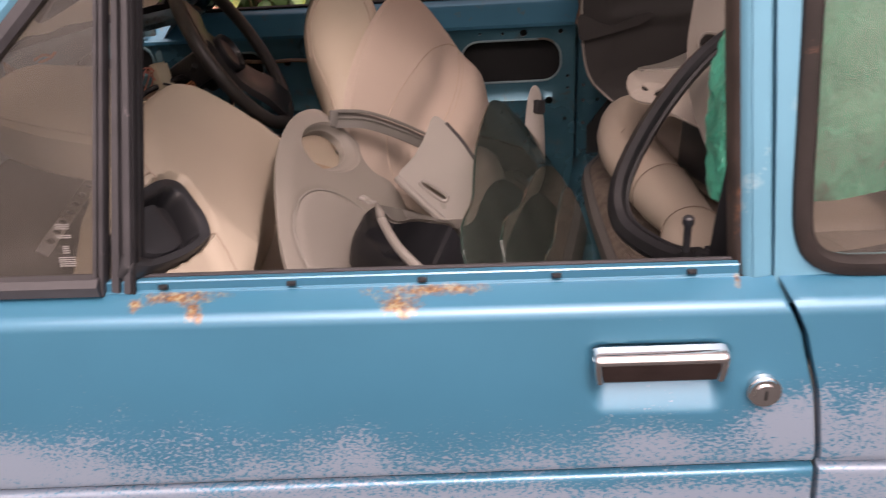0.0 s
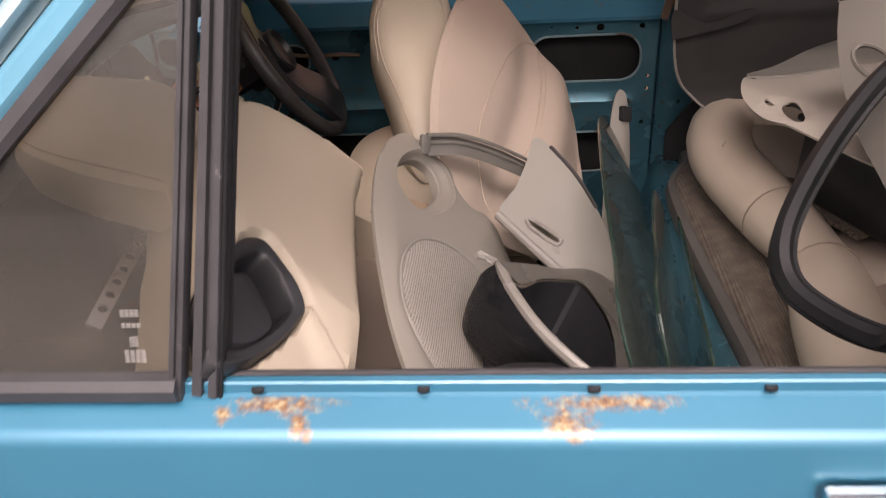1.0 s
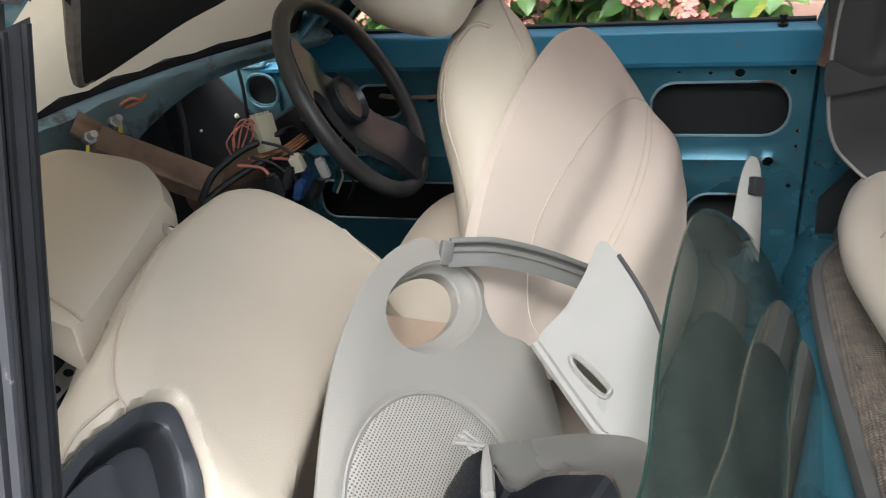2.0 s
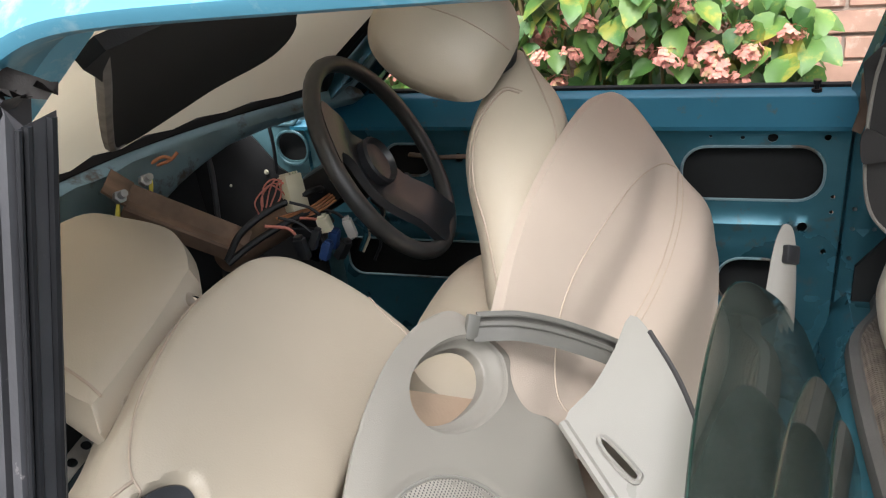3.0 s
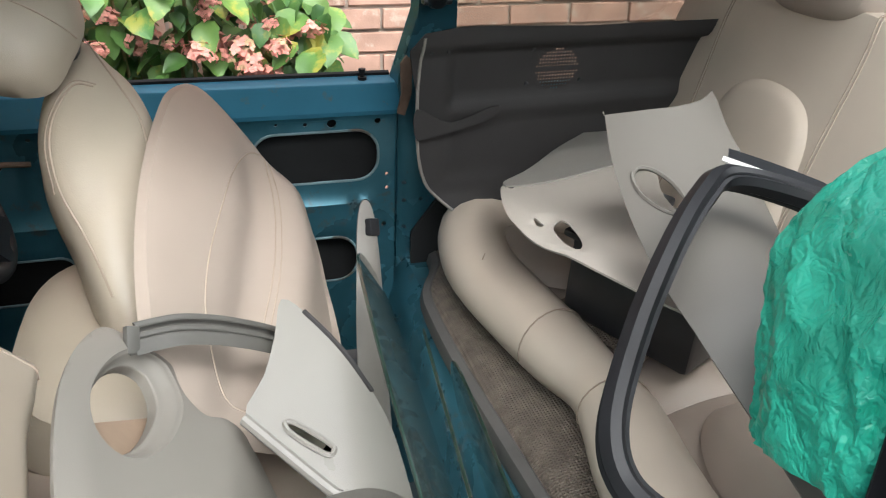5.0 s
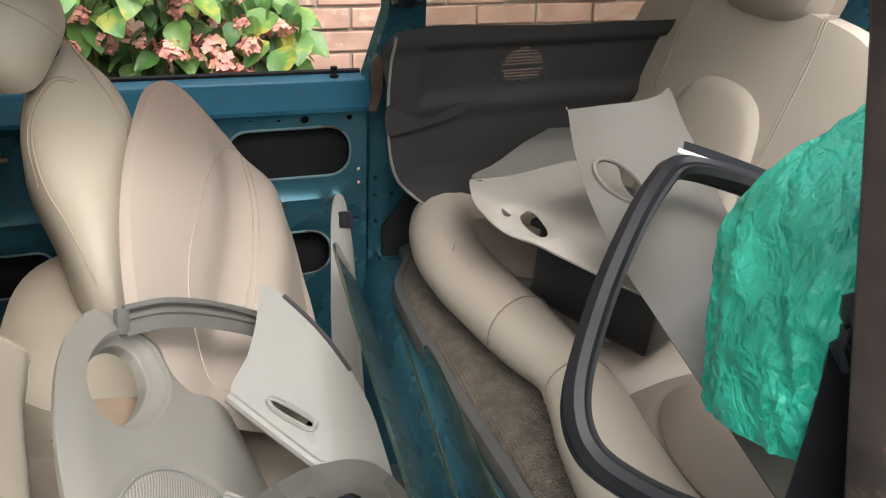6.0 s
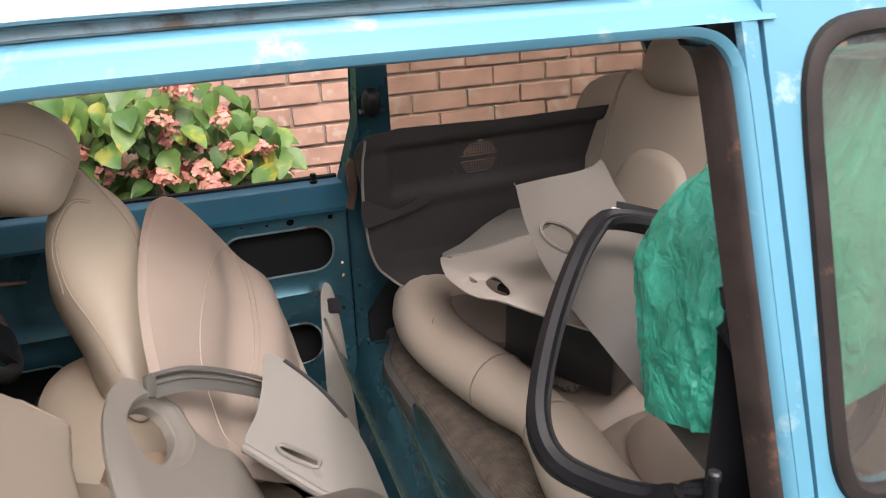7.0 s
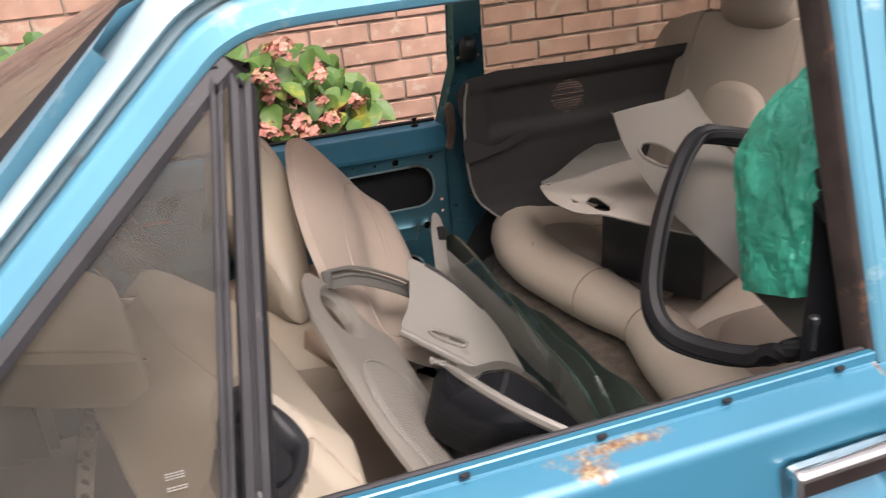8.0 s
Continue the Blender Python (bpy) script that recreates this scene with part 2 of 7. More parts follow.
M_CHARCOAL = mat("charcoal_vinyl", (0.033, 0.031, 0.031), 0.72, 0, 0.15, 9, 0.4, 500, spec=0.35)
M_CARPET = mat("brown_cord_cloth", (0.15, 0.12, 0.097), 0.95, 0, 0.3, 40, 0.8, 500, dirt=(0.19, 0.15, 0.12), dirt_amount=0.08, dirt_scale=120)
M_TARP = mat("green_tarpaulin", (0.045, 0.48, 0.33), 0.27, 0, 0.22, 14, 0.25, 500, spec=0.7, dirt=(0.16, 0.52, 0.38), dirt_amount=0.06, dirt_scale=24)
cn_ = M_CARPET.node_tree
cg_ = cn_.nodes.new("ShaderNodeNewGeometry")
cb_ = cn_.nodes["Principled BSDF"]
for turn_ in ("X", "Y"):
    cw_ = cn_.nodes.new("ShaderNodeTexWave")
    cw_.bands_direction = turn_
    cw_.inputs["Scale"].default_value, cw_.inputs["Distortion"].default_value, cw_.inputs["Detail Scale"].default_value = 62.0, 1.2, 3.0
    cn_.links.new(cg_.outputs["Position"], cw_.inputs["Vector"])
    cm_ = cn_.nodes.new("ShaderNodeBump")
    cm_.inputs["Strength"].default_value, cm_.inputs["Distance"].default_value = 0.9, 0.002
    cn_.links.new(cw_.outputs["Fac"], cm_.inputs["Height"])
    cn_.links.new(cb_.inputs["Normal"].links[0].from_socket, cm_.inputs["Normal"])
    cn_.links.new(cm_.outputs[0], cb_.inputs["Normal"])


def crumple(m, scales, strength, squash):
    """Adds thin creases to a sheet's relief, drawn out along z."""
    nt = m.node_tree
    b = nt.nodes["Principled BSDF"]
    geo = nt.nodes.new("ShaderNodeNewGeometry")
    mp = nt.nodes.new("ShaderNodeMapping")
    mp.inputs["Scale"].default_value = (1.0, 1.0, squash)
    mp.inputs["Rotation"].default_value = (0.0, 0.25, 0.0)
    nt.links.new(geo.outputs["Position"], mp.inputs[0])
    for scale in scales:
        n = nt.nodes.new("ShaderNodeTexNoise")
        n.inputs["Scale"].default_value, n.inputs["Detail"].default_value, n.inputs["Distortion"].default_value = scale, 2.5, 0.8
        nt.links.new(mp.outputs[0], n.inputs["Vector"])
        off = nt.nodes.new("ShaderNodeMath")
        off.operation = "SUBTRACT"
        off.inputs[1].default_value = 0.5
        nt.links.new(n.outputs["Fac"], off.inputs[0])
        ridge = nt.nodes.new("ShaderNodeMath")
        ridge.operation = "ABSOLUTE"
        nt.links.new(off.outputs[0], ridge.inputs[0])
        bump = nt.nodes.new("ShaderNodeBump")
        bump.inputs["Strength"].default_value, bump.inputs["Distance"].default_value = strength, 0.6 / scale
        nt.links.new(ridge.outputs[0], bump.inputs["Height"])
        if b.inputs["Normal"].links:
            nt.links.new(b.inputs["Normal"].links[0].from_socket, bump.inputs["Normal"])
        nt.links.new(bump.outputs[0], b.inputs["Normal"])


for m_ in (M_LEATHER, M_LEATHER2, M_LEATHER3):
    crumple(m_, (11.0, 40.0), 0.016, 1.0)
crumple(M_TARP, (17.0, 45.0, 110.0), 0.5, 0.8)
# chrome tinted dark brown, a painted reflection for the handle flap
M_DARKCHROME = mat("dark_reflection_chrome", (0.26, 0.19, 0.18), 0.10, 1.0, 0.15, 40)
M_CHROME = mat("pitted_chrome", (0.75, 0.73, 0.72), 0.09, 1.0, 0.1, 40)
M_STEEL = mat("dull_steel", (0.5, 0.5, 0.5), 0.3, 1.0, 0.15, 30)
M_WHEEL = mat("worn_wheel_plastic", (0.036, 0.035, 0.034), 0.42, 0, 0.25, 30, 0.25, 300, dirt=(0.12, 0.115, 0.105), dirt_amount=0.06, dirt_scale=60)
M_RUST = mat("rusty_steel", (0.20, 0.135, 0.10), 0.75, 0.1, 0.35, 18, 0.5, 200)
M_CREAMPL = mat("cream_connector", (0.62, 0.58, 0.44), 0.5, 0, 0.08, 20)
M_WIREPINK = mat("faded_red_wire", (0.5, 0.17, 0.13), 0.5)
M_BLUEPL = mat("blue_connector", (0.02, 0.05, 0.16), 0.4)
# brown for seat leather in shade
M_SEATSHADE = mat("seat_shade_brown", (0.33, 0.235, 0.165), 0.8, 0, 0.12, 20, 0.3, 300)
M_PIPING = mat("grey_rolled_vinyl", (0.085, 0.08, 0.076), 0.6, 0, 0.15, 20, 0.3, 300)
M_YELLOW = mat("yellow_sealant", (0.62, 0.55, 0.08), 0.7)
M_COPPER = mat("copper_tape", (0.45, 0.18, 0.08), 0.6)
M_MESH = mat("speaker_mesh_plastic", (0.30, 0.275, 0.245), 0.55, 0, 0.06, 7, 0.0)
nt_ = M_MESH.node_tree
geo_ = nt_.nodes.new("ShaderNodeNewGeometry")
flat_ = nt_.nodes.new("ShaderNodeCombineXYZ")
for axis_, way_ in (("X", (0.61, 0.04, -0.79)), ("Y", (0.024, 0.997, 0.07))):
    dot_ = nt_.nodes.new("ShaderNodeVectorMath")
    dot_.operation = "DOT_PRODUCT"
    dot_.inputs[1].default_value = way_
    nt_.links.new(geo_.outputs["Position"], dot_.inputs[0])
    nt_.links.new(dot_.outputs["Value"], flat_.inputs[axis_])
wave = nt_.nodes.new("ShaderNodeTexVoronoi")
wave.voronoi_dimensions = "2D"
wave.inputs["Scale"].default_value, wave.inputs["Randomness"].default_value = 330.0, 0.0
nt_.links.new(flat_.outputs[0], wave.inputs["Vector"])
hole_ = nt_.nodes.new("ShaderNodeMapRange")
hole_.inputs[1].default_value, hole_.inputs[2].default_value, hole_.inputs[3].default_value = 0.22, 0.34, 0.22
nt_.links.new(wave.outputs["Distance"], hole_.inputs[0])
dark_ = nt_.nodes.new("ShaderNodeVectorMath")
dark_.operation = "SCALE"
pb_ = nt_.nodes["Principled BSDF"]
nt_.links.new(pb_.inputs["Base Color"].links[0].from_socket, dark_.inputs[0])
nt_.links.new(hole_.outputs[0], dark_.inputs["Scale"])
nt_.links.new(dark_.outputs[0], pb_.inputs["Base Color"])
bump_ = nt_.nodes.new("ShaderNodeBump")
bump_.inputs["Strength"].default_value, bump_.inputs["Distance"].default_value = 0.7, 0.001
nt_.links.new(hole_.outputs[0], bump_.inputs["Height"])
nt_.links.new(bump_.outputs[0], pb_.inputs["Normal"])
M_BOARD = mat("beige_lining_board", (0.62, 0.56, 0.46), 0.85, 0, 0.06, 6, 0.5, 300)
bn_ = M_BOARD.node_tree
tl_, bx_ = bn_.nodes.new("ShaderNodeBsdfTranslucent"), bn_.nodes.new("ShaderNodeMixShader")
tl_.inputs[0].default_value = (0.84, 0.76, 0.63, 1)
bx_.inputs[0].default_value = 0.62
bn_.links.new(bn_.nodes["Principled BSDF"].outputs[0], bx_.inputs[1])
bn_.links.new(tl_.outputs[0], bx_.inputs[2])
bn_.links.new(bx_.outputs[0], bn_.nodes["Material Output"].inputs[0])
M_FELT = mat("black_felt", (0.012, 0.012, 0.013), 0.95, 0, 0.2, 20, 0.6, 500)
M_FELTEDGE = mat("grey_felt_edge", (0.22, 0.2, 0.19), 0.95, 0, 0.2, 40)
M_BRICK = mat("red_brick", (0.43, 0.26, 0.195), 0.88, 0, 0.22, 9, 0.7, 160, dirt=(0.5, 0.38, 0.3), dirt_amount=0.16, dirt_scale=14)
M_MORTAR = mat("lime_mortar", (0.38, 0.32, 0.27), 0.95, 0, 0.15, 30, 0.8, 200)
M_LEAF = mat("hydrangea_leaf", (0.075, 0.165, 0.034), 0.45, 0, 0.35, 9, 0.3, 120, dirt=(0.27, 0.26, 0.04), dirt_amount=0.17, dirt_scale=9)
ln_ = M_LEAF.node_tree
lb_ = ln_.nodes["Principled BSDF"]
oi_, gi_ = ln_.nodes.new("ShaderNodeObjectInfo"), ln_.nodes.new("ShaderNodeNewGeometry")
ad_ = ln_.nodes.new("ShaderNodeMath")
ad_.operation = "ADD"
ln_.links.new(oi_.outputs["Random"], ad_.inputs[0])
ln_.links.new(gi_.outputs["Random Per Island"], ad_.inputs[1])
hs_ = ln_.nodes.new("ShaderNodeHueSaturation")
mr_ = ln_.nodes.new("ShaderNodeMapRange")
mr_.inputs[2].default_value, mr_.inputs[3].default_value, mr_.inputs[4].default_value = 2.0, 0.53, 0.455
ln_.links.new(ad_.outputs[0], mr_.inputs[0])
ln_.links.new(mr_.outputs[0], hs_.inputs["Hue"])
mv_ = ln_.nodes.new("ShaderNodeMapRange")
mv_.inputs[2].default_value, mv_.inputs[3].default_value, mv_.inputs[4].default_value = 2.0, 0.55, 1.5
ln_.links.new(ad_.outputs[0], mv_.inputs[0])
ln_.links.new(mv_.outputs[0], hs_.inputs["Value"])
ln_.links.new(lb_.inputs["Base Color"].links[0].from_socket, hs_.inputs["Color"])
ln_.links.new(hs_.outputs[0], lb_.inputs["Base Color"])
M_STEM = mat("hydrangea_stem", (0.16, 0.13, 0.05), 0.8)
M_PETAL = mat("faded_pink_petal", (0.60, 0.25, 0.20), 0.65, 0, 0.4, 25, dirt=(0.42, 0.30, 0.16), dirt_amount=0.18, dirt_scale=20)
M_GROUND = mat("worn_tarmac", (0.05, 0.05, 0.05), 0.9, 0, 0.2, 3, 0.6, 80)
M_GLASS = glass_mat("clear_glass", (0.90, 0.92, 0.90), 0.02, 0.05)
M_QGLASS = glass_mat("smoky_dusty_glass", (0.74, 0.72, 0.69), 0.03, 0.06, (0.45, 0.42, 0.38))
M_TINT = glass_mat("tinted_rear_glass", (0.74, 0.74, 0.71), 0.02, 0.05, (0.66, 0.60, 0.55))
# this film is a painted pale reflection on the loose panes
M_GREENGLASS = glass_mat("green_tinted_glass", (0.78, 0.87, 0.81), 0.02, 0.04, (0.46, 0.53, 0.48), 1.8)
M_GLASSEDGE = mat("green_glass_edge", (0.012, 0.03, 0.022), 0.15)
M_MARK = mat("etched_mark", (0.34, 0.33, 0.32), 0.8)
M_PAPER = mat("white_sticker", (0.55, 0.54, 0.52), 0.6)


# ---- shape helpers ----
def unit(v):
    return Vector(v).normalized()


def local(o, u, v):
    """A matrix whose x runs along u, y near v, z out of their plane, at o."""
    u, v = unit(u), Vector(v)
    v = (v - v.dot(u) * u).normalized()
    n = u.cross(v)
    m = Matrix((u, v, n)).transposed().to_4x4()
    m.translation = o
    return m


def thing(name, label, category, kind="", group="", at=(0, 0, 0)):
    ob = new(name)
    ob.location = at
    ob.empty_display_size = 0.05
    return tagged(ob, label, category, group, kind)


def link(name, bm, material, parent=None, label="", smooth=True, sharp=35):
    """Links a bmesh built in world places as one mesh under its thing or part."""
    me = bpy.data.meshes.new(name)
    bmesh.ops.recalc_face_normals(bm, faces=bm.faces[:])
    for f in bm.faces:
        f.smooth = smooth
    if smooth:
        for e in bm.edges:
            if len(e.link_faces) == 2 and e.calc_face_angle(0) > radians(sharp):
                e.smooth = False
    base = Vector((0, 0, 0))
    if parent:
        o = parent
        while o:
            base += o.location
            o = o.parent
    bmesh.ops.translate(bm, verts=bm.verts[:], vec=-base)
    bm.to_mesh(me)
    bm.free()
    mats = material if isinstance(material, (list, tuple)) else [material]
    for m in mats:
        me.materials.append(m)
    ob = new(name, me)
    ob.parent = parent
    if label:
        ob["label"] = label
    return ob


part = link


def spline(points, n, closed=True):
    """A smooth curve through a few control points."""
    P = [np.array(p, float) for p in points]
    k = len(P)
    out = []
    spans = k if closed else k - 1
    for i in range(spans):
        if closed:
            a, b, c, d = P[i - 1], P[i], P[(i + 1) % k], P[(i + 2) % k]
        else:
            b, c = P[i], P[i + 1]
            a = P[i - 1] if i else 2 * b - c
            d = P[i + 2] if i + 2 < k else 2 * c - b
        for j in range(n):
            t = j / n
            out.append(0.5 * (2 * b + (c - a) * t + (2 * a - 5 * b + 4 * c - d) * t * t + (3 * b - a - 3 * c + d) * t ** 3))
    if not closed:
        out.append(P[-1])
    return out


def box(bm, lo, hi, m=None, bevel=0.0):
    r = bmesh.ops.create_cube(bm, size=1.0)
    vs = r["verts"]
    for v in vs:
        v.co = Vector([lo[i] + (v.co[i] + 0.5) * (hi[i] - lo[i]) for i in range(3)])
    if bevel:
        es = list({e for v in vs for e in v.link_edges})
        vs2 = bmesh.ops.bevel(bm, geom=es, offset=bevel, segments=2, affect="EDGES", profile=0.5)["verts"]
        vs = [v for v in set(list(vs2) + [w for w in vs if w.is_valid]) if v.is_valid]
    if m is not None:
        bmesh.ops.transform(bm, matrix=m, verts=vs)
    return vs


def rings(bm, loops, cap=True, closed=True):
    """Skins rows of places into one surface."""
    rows = [[bm.verts.new(p) for p in loop] for loop in loops]
    n = len(rows[0])
    for a, b in zip(rows, rows[1:]):
        for i in range(n if closed else n - 1):
            j = (i + 1) % n
            bm.faces.new((a[i], a[j], b[j], b[i]))
    if cap and closed:
        bm.faces.new(rows[0][::-1])
        bm.faces.new(rows[-1])
    return rows


def tube(bm, path, radius, sides=10, squash=1.0, up=(0, 0, 1), profile=None, closed=False, taper=None):
    """Sweeps a round or given profile along a path."""
    P = [Vector(p) for p in path]
    loops = []
    u0 = Vector(up)
    n = len(P)
    for i, p in enumerate(P):
        if closed:
            d = (P[(i + 1) % n] - P[i - 1]).normalized()
        else:
            d = (P[min(i + 1, n - 1)] - P[max(i - 1, 0)]).normalized()
        s = d.cross(u0)
        s = s.normalized() if s.length > 1e-4 else d.orthogonal().normalized()
        w = s.cross(d).normalized()
        k = taper(i / (n - 1)) if taper else 1.0
        if profile:
            loops.append([p + a * k * s + b * k * w for a, b in profile])
        else:
            loops.append([p + radius * k * (math.cos(q) * s + squash * math.sin(q) * w) for q in [2 * math.pi * j / sides for j in range(sides)]])
    if closed:
        loops.append(loops[0])
        rings(bm, loops, cap=False)
        bmesh.ops.remove_doubles(bm, verts=bm.verts[:], dist=1e-6)
    else:
        rings(bm, loops)


def pillow(bm, outline, m, front, back=0.0, steps=10, power=2.6, crown=None, edge=0.012, dent=None):
    """A stuffed pad: an outline, a rounded rim, and a face that swells to `front` in the middle."""
    O = np.array(outline)
    c = O.mean(0)
    loops = []
    n = len(O)
    order = []
    for k in range(steps + 1):
        s = k / steps
        order.append((s, front))
    up = []
    for s, h in order:
        q = 1 - s
        z = h * (1 - q ** power) ** (1 / power)
        ring = c + (O - c) * q
        up.append([(p[0], p[1], z) for p in ring])
    down = []
    for s, h in order:
        q = 1 - s
        z = -back * (1 - q ** power) ** (1 / power)
        ring = c + (O - c) * q
        down.append([(p[0], p[1], z) for p in ring])
    # the last ring is a point
    def place(p):
        x, y, z = p
        if crown:
            z += crown(x, y)
        return m @ Vector((x, y, z))
    rim = [bm.verts.new(place(p)) for p in up[0]]
    for side, flip in ((up, False), (down, True)):
        prev = rim
        for k in range(1, steps):
            row = [bm.verts.new(place((p[0], p[1], p[2] + (dent(p[0], p[1]) if dent and not flip else 0)))) for p in side[k]]
            for i in range(n):
                j = (i + 1) % n
                f = (prev[i], prev[j], row[j], row[i])
                bm.faces.new(f[::-1] if flip else f)
            prev = row
        p = side[steps][0]
        mid = bm.verts.new(place((p[0], p[1], p[2] + (dent(p[0], p[1]) if dent and not flip else 0))))
        for i in range(n):
            j = (i + 1) % n
            f = (prev[i], prev[j], mid)
            bm.faces.new(f[::-1] if flip else f)


def inside(p, poly):
    x, y = p
    hit = False
    n = len(poly)
    for i in range(n):
        x1, y1 = poly[i][0], poly[i][1]
        x2, y2 = poly[i - 1][0], poly[i - 1][1]
        if (y1 > y) != (y2 > y) and x < (x2 - x1) * (y - y1) / (y2 - y1) + x1:
            hit = not hit
    return hit


def sheet(bm, outline, m, lift=None, thick=0.003, holes=(), step=0.02, seed=1):
    """A moulded or pressed sheet with holes through it; lift gives its relief."""
    from mathutils import geometry
    pts, edges = [], []
    for loop in (outline, *holes):
        k = len(pts)
        pts += [Vector((float(p[0]), float(p[1]))) for p in loop]
        edges += [(k + i, k + (i + 1) % len(loop)) for i in range(len(loop))]
    O = np.array([(p[0], p[1]) for p in outline])
    lo, hi = O.min(0), O.max(0)
    rim = np.array([(p.x, p.y) for p in pts])
    y, row = lo[1] + step * 0.5, 0
    while y < hi[1]:
        x = lo[0] + step * (0.25 + 0.5 * (row % 2))
        while x < hi[0]:
            if inside((x, y), outline) and not any(inside((x, y), h) for h in holes) and np.min(np.hypot(rim[:, 0] - x, rim[:, 1] - y)) > step * 0.45:
                pts.append(Vector((x, y)))
            x += step
        y += step * 0.87
        row += 1
    vs, _, fs, _, _, _ = geometry.delaunay_2d_cdt(pts, edges, [], 0, 1e-6)
    keep = []
    for f in fs:
        c = sum((vs[i] for i in f), Vector((0, 0))) / len(f)
        if inside(c, outline) and not any(inside(c, h) for h in holes):
            keep.append(f)
    top = [Vector((v.x, v.y, lift(v.x, v.y) if lift else 0.0)) for v in vs]
    used = sorted({i for f in keep for i in f})
    normal = {i: Vector((0, 0, 0)) for i in used}
    for f in keep:
        a, b, c = (top[i] for i in f[:3])
        n = (b - a).cross(c - a)
        if n.z < 0:
            n = -n
        for i in f:
            normal[i] += n
    T = {i: bm.verts.new(m @ top[i]) for i in used}
    B = {i: bm.verts.new(m @ (top[i] - thick * normal[i].normalized())) for i in used}
    count = {}
    for f in keep:
        bm.faces.new([T[i] for i in f])
        bm.faces.new([B[i] for i in reversed(f)])
        for a, b in zip(f, f[1:] + f[:1]):
            count[(a, b)] = count.get((a, b), 0) + 1
    for a, b in list(count):
        if (b, a) not in count:
            bm.faces.new((T[b], T[a], B[a], B[b]))


def ell(cx, cy, rx, ry, turn=0.0, n=28, power=2.0):
    out = []
    for i in range(n):
        q = 2 * math.pi * i / n
        c, s = math.cos(q), math.sin(q)
        x = rx * math.copysign(abs(c) ** (2 / power), c)
        y = ry * math.copysign(abs(s) ** (2 / power), s)
        out.append((cx + x * math.cos(turn) - y * math.sin(turn), cy + x * math.sin(turn) + y * math.cos(turn)))
    return out


def smooth01(x):
    x = min(1.0, max(0.0, x))
    return x * x * (3 - 2 * x)


def lerp(x, xs, ys):
    return float(np.interp(x, xs, ys))


def seam(points, m, parent, lift=0.001, r=0.0012, crown=None, material=None, name="seam"):
    """A raised line of stitching that follows a pad's face."""
    bm = bmesh.new()
    P = []
    for p in spline(points, 8, closed=False):
        P.append(m @ Vector((p[0], p[1], (crown(p[0], p[1]) if crown else 0) + lift)))
    tube(bm, P, r, 6, up=m.to_3x3() @ Vector((0, 0, 1)))
    return part(name, bm, material or M_STITCH, parent)


def pad_height(outline, front, power):
    """Height of a pillow's face over its plane at (x, y)."""
    O = np.array(outline)
    c = O.mean(0)
    D = O - c
    ang = np.arctan2(D[:, 1], D[:, 0])
    rad = np.hypot(D[:, 0], D[:, 1])
    o = np.argsort(ang)
    ang, rad = ang[o], rad[o]
    A = np.concatenate([ang - 2 * math.pi, ang, ang + 2 * math.pi])
    R = np.concatenate([rad, rad, rad])
    def h(x, y):
        dx, dy = x - c[0], y - c[1]
        q = math.hypot(dx, dy) / max(1e-6, float(np.interp(math.atan2(dy, dx), A, R)))
        return front * max(0.0, 1 - min(q, 1.0) ** power) ** (1 / power)
    return h


# ================= the car's shell =================
MID = 0.69          # the car's centre line in y
BELT = 0.90


def side_y(z):
    """The near side's window plane."""
    return 0.235 * (z - BELT)


def far_y(y):
    return 2 * MID - y


car = thing("car", "faded blue two-door hatchback, stripped inside and rusting at its sills", "car", at=(0, 0, 0.3))

# near door skin
EDGE_Z = [0.40, 0.706, 0.784, 0.852, 0.87, 0.90, 0.93]
EDGE_X = [0.402, 0.391, 0.381, 0.366, 0.358, 0.343, 0.330]
SKIN = [(0.0, 0.894), (-0.003, 0.893), (-0.016, 0.8885), (-0.029, 0.884), (-0.034, 0.880), (-0.037, 0.874), (-0.0415, 0.85), (-0.046, 0.825), (-0.050, 0.80), (-0.053, 0.775), (-0.0555, 0.75), (-0.057, 0.725), (-0.058, 0.705), (-0.058, 0.6955), (-0.0565, 0.693), (-0.049, 0.692), (-0.048, 0.6885), (-0.049, 0.6855), (-0.058, 0.684), (-0.060, 0.681), (-0.062, 0.65), (-0.062, 0.60), (-0.060, 0.5), (-0.055, 0.40)]


def rise(x, z):
    """The body's swage line drops a little towards the bonnet."""
    return 0.036 * x * smooth01((0.86 - z) / 0.12)


def refine(profile, most):
    out = [profile[0]]
    for a, b in zip(profile, profile[1:]):
        n = max(1, math.ceil(math.dist(a, b) / most))
        out += [(a[0] + (b[0] - a[0]) * k / n, a[1] + (b[1] - a[1]) * k / n) for k in range(1, n + 1)]
    return out


def scoop(x, z):
    """The finger recess behind the door handle."""
    dx = max(abs(x - 0.232) - 0.052, 0)
    dz = max((z - 0.836) * 1.8, (0.800 - z) * 0.55, 0)
    d = math.hypot(dx, dz)
    k = min(1.0, max(0.0, (0.017 - d) / 0.016))
    return 0.015 * (0.85 * k + 0.15 * smooth01(k))


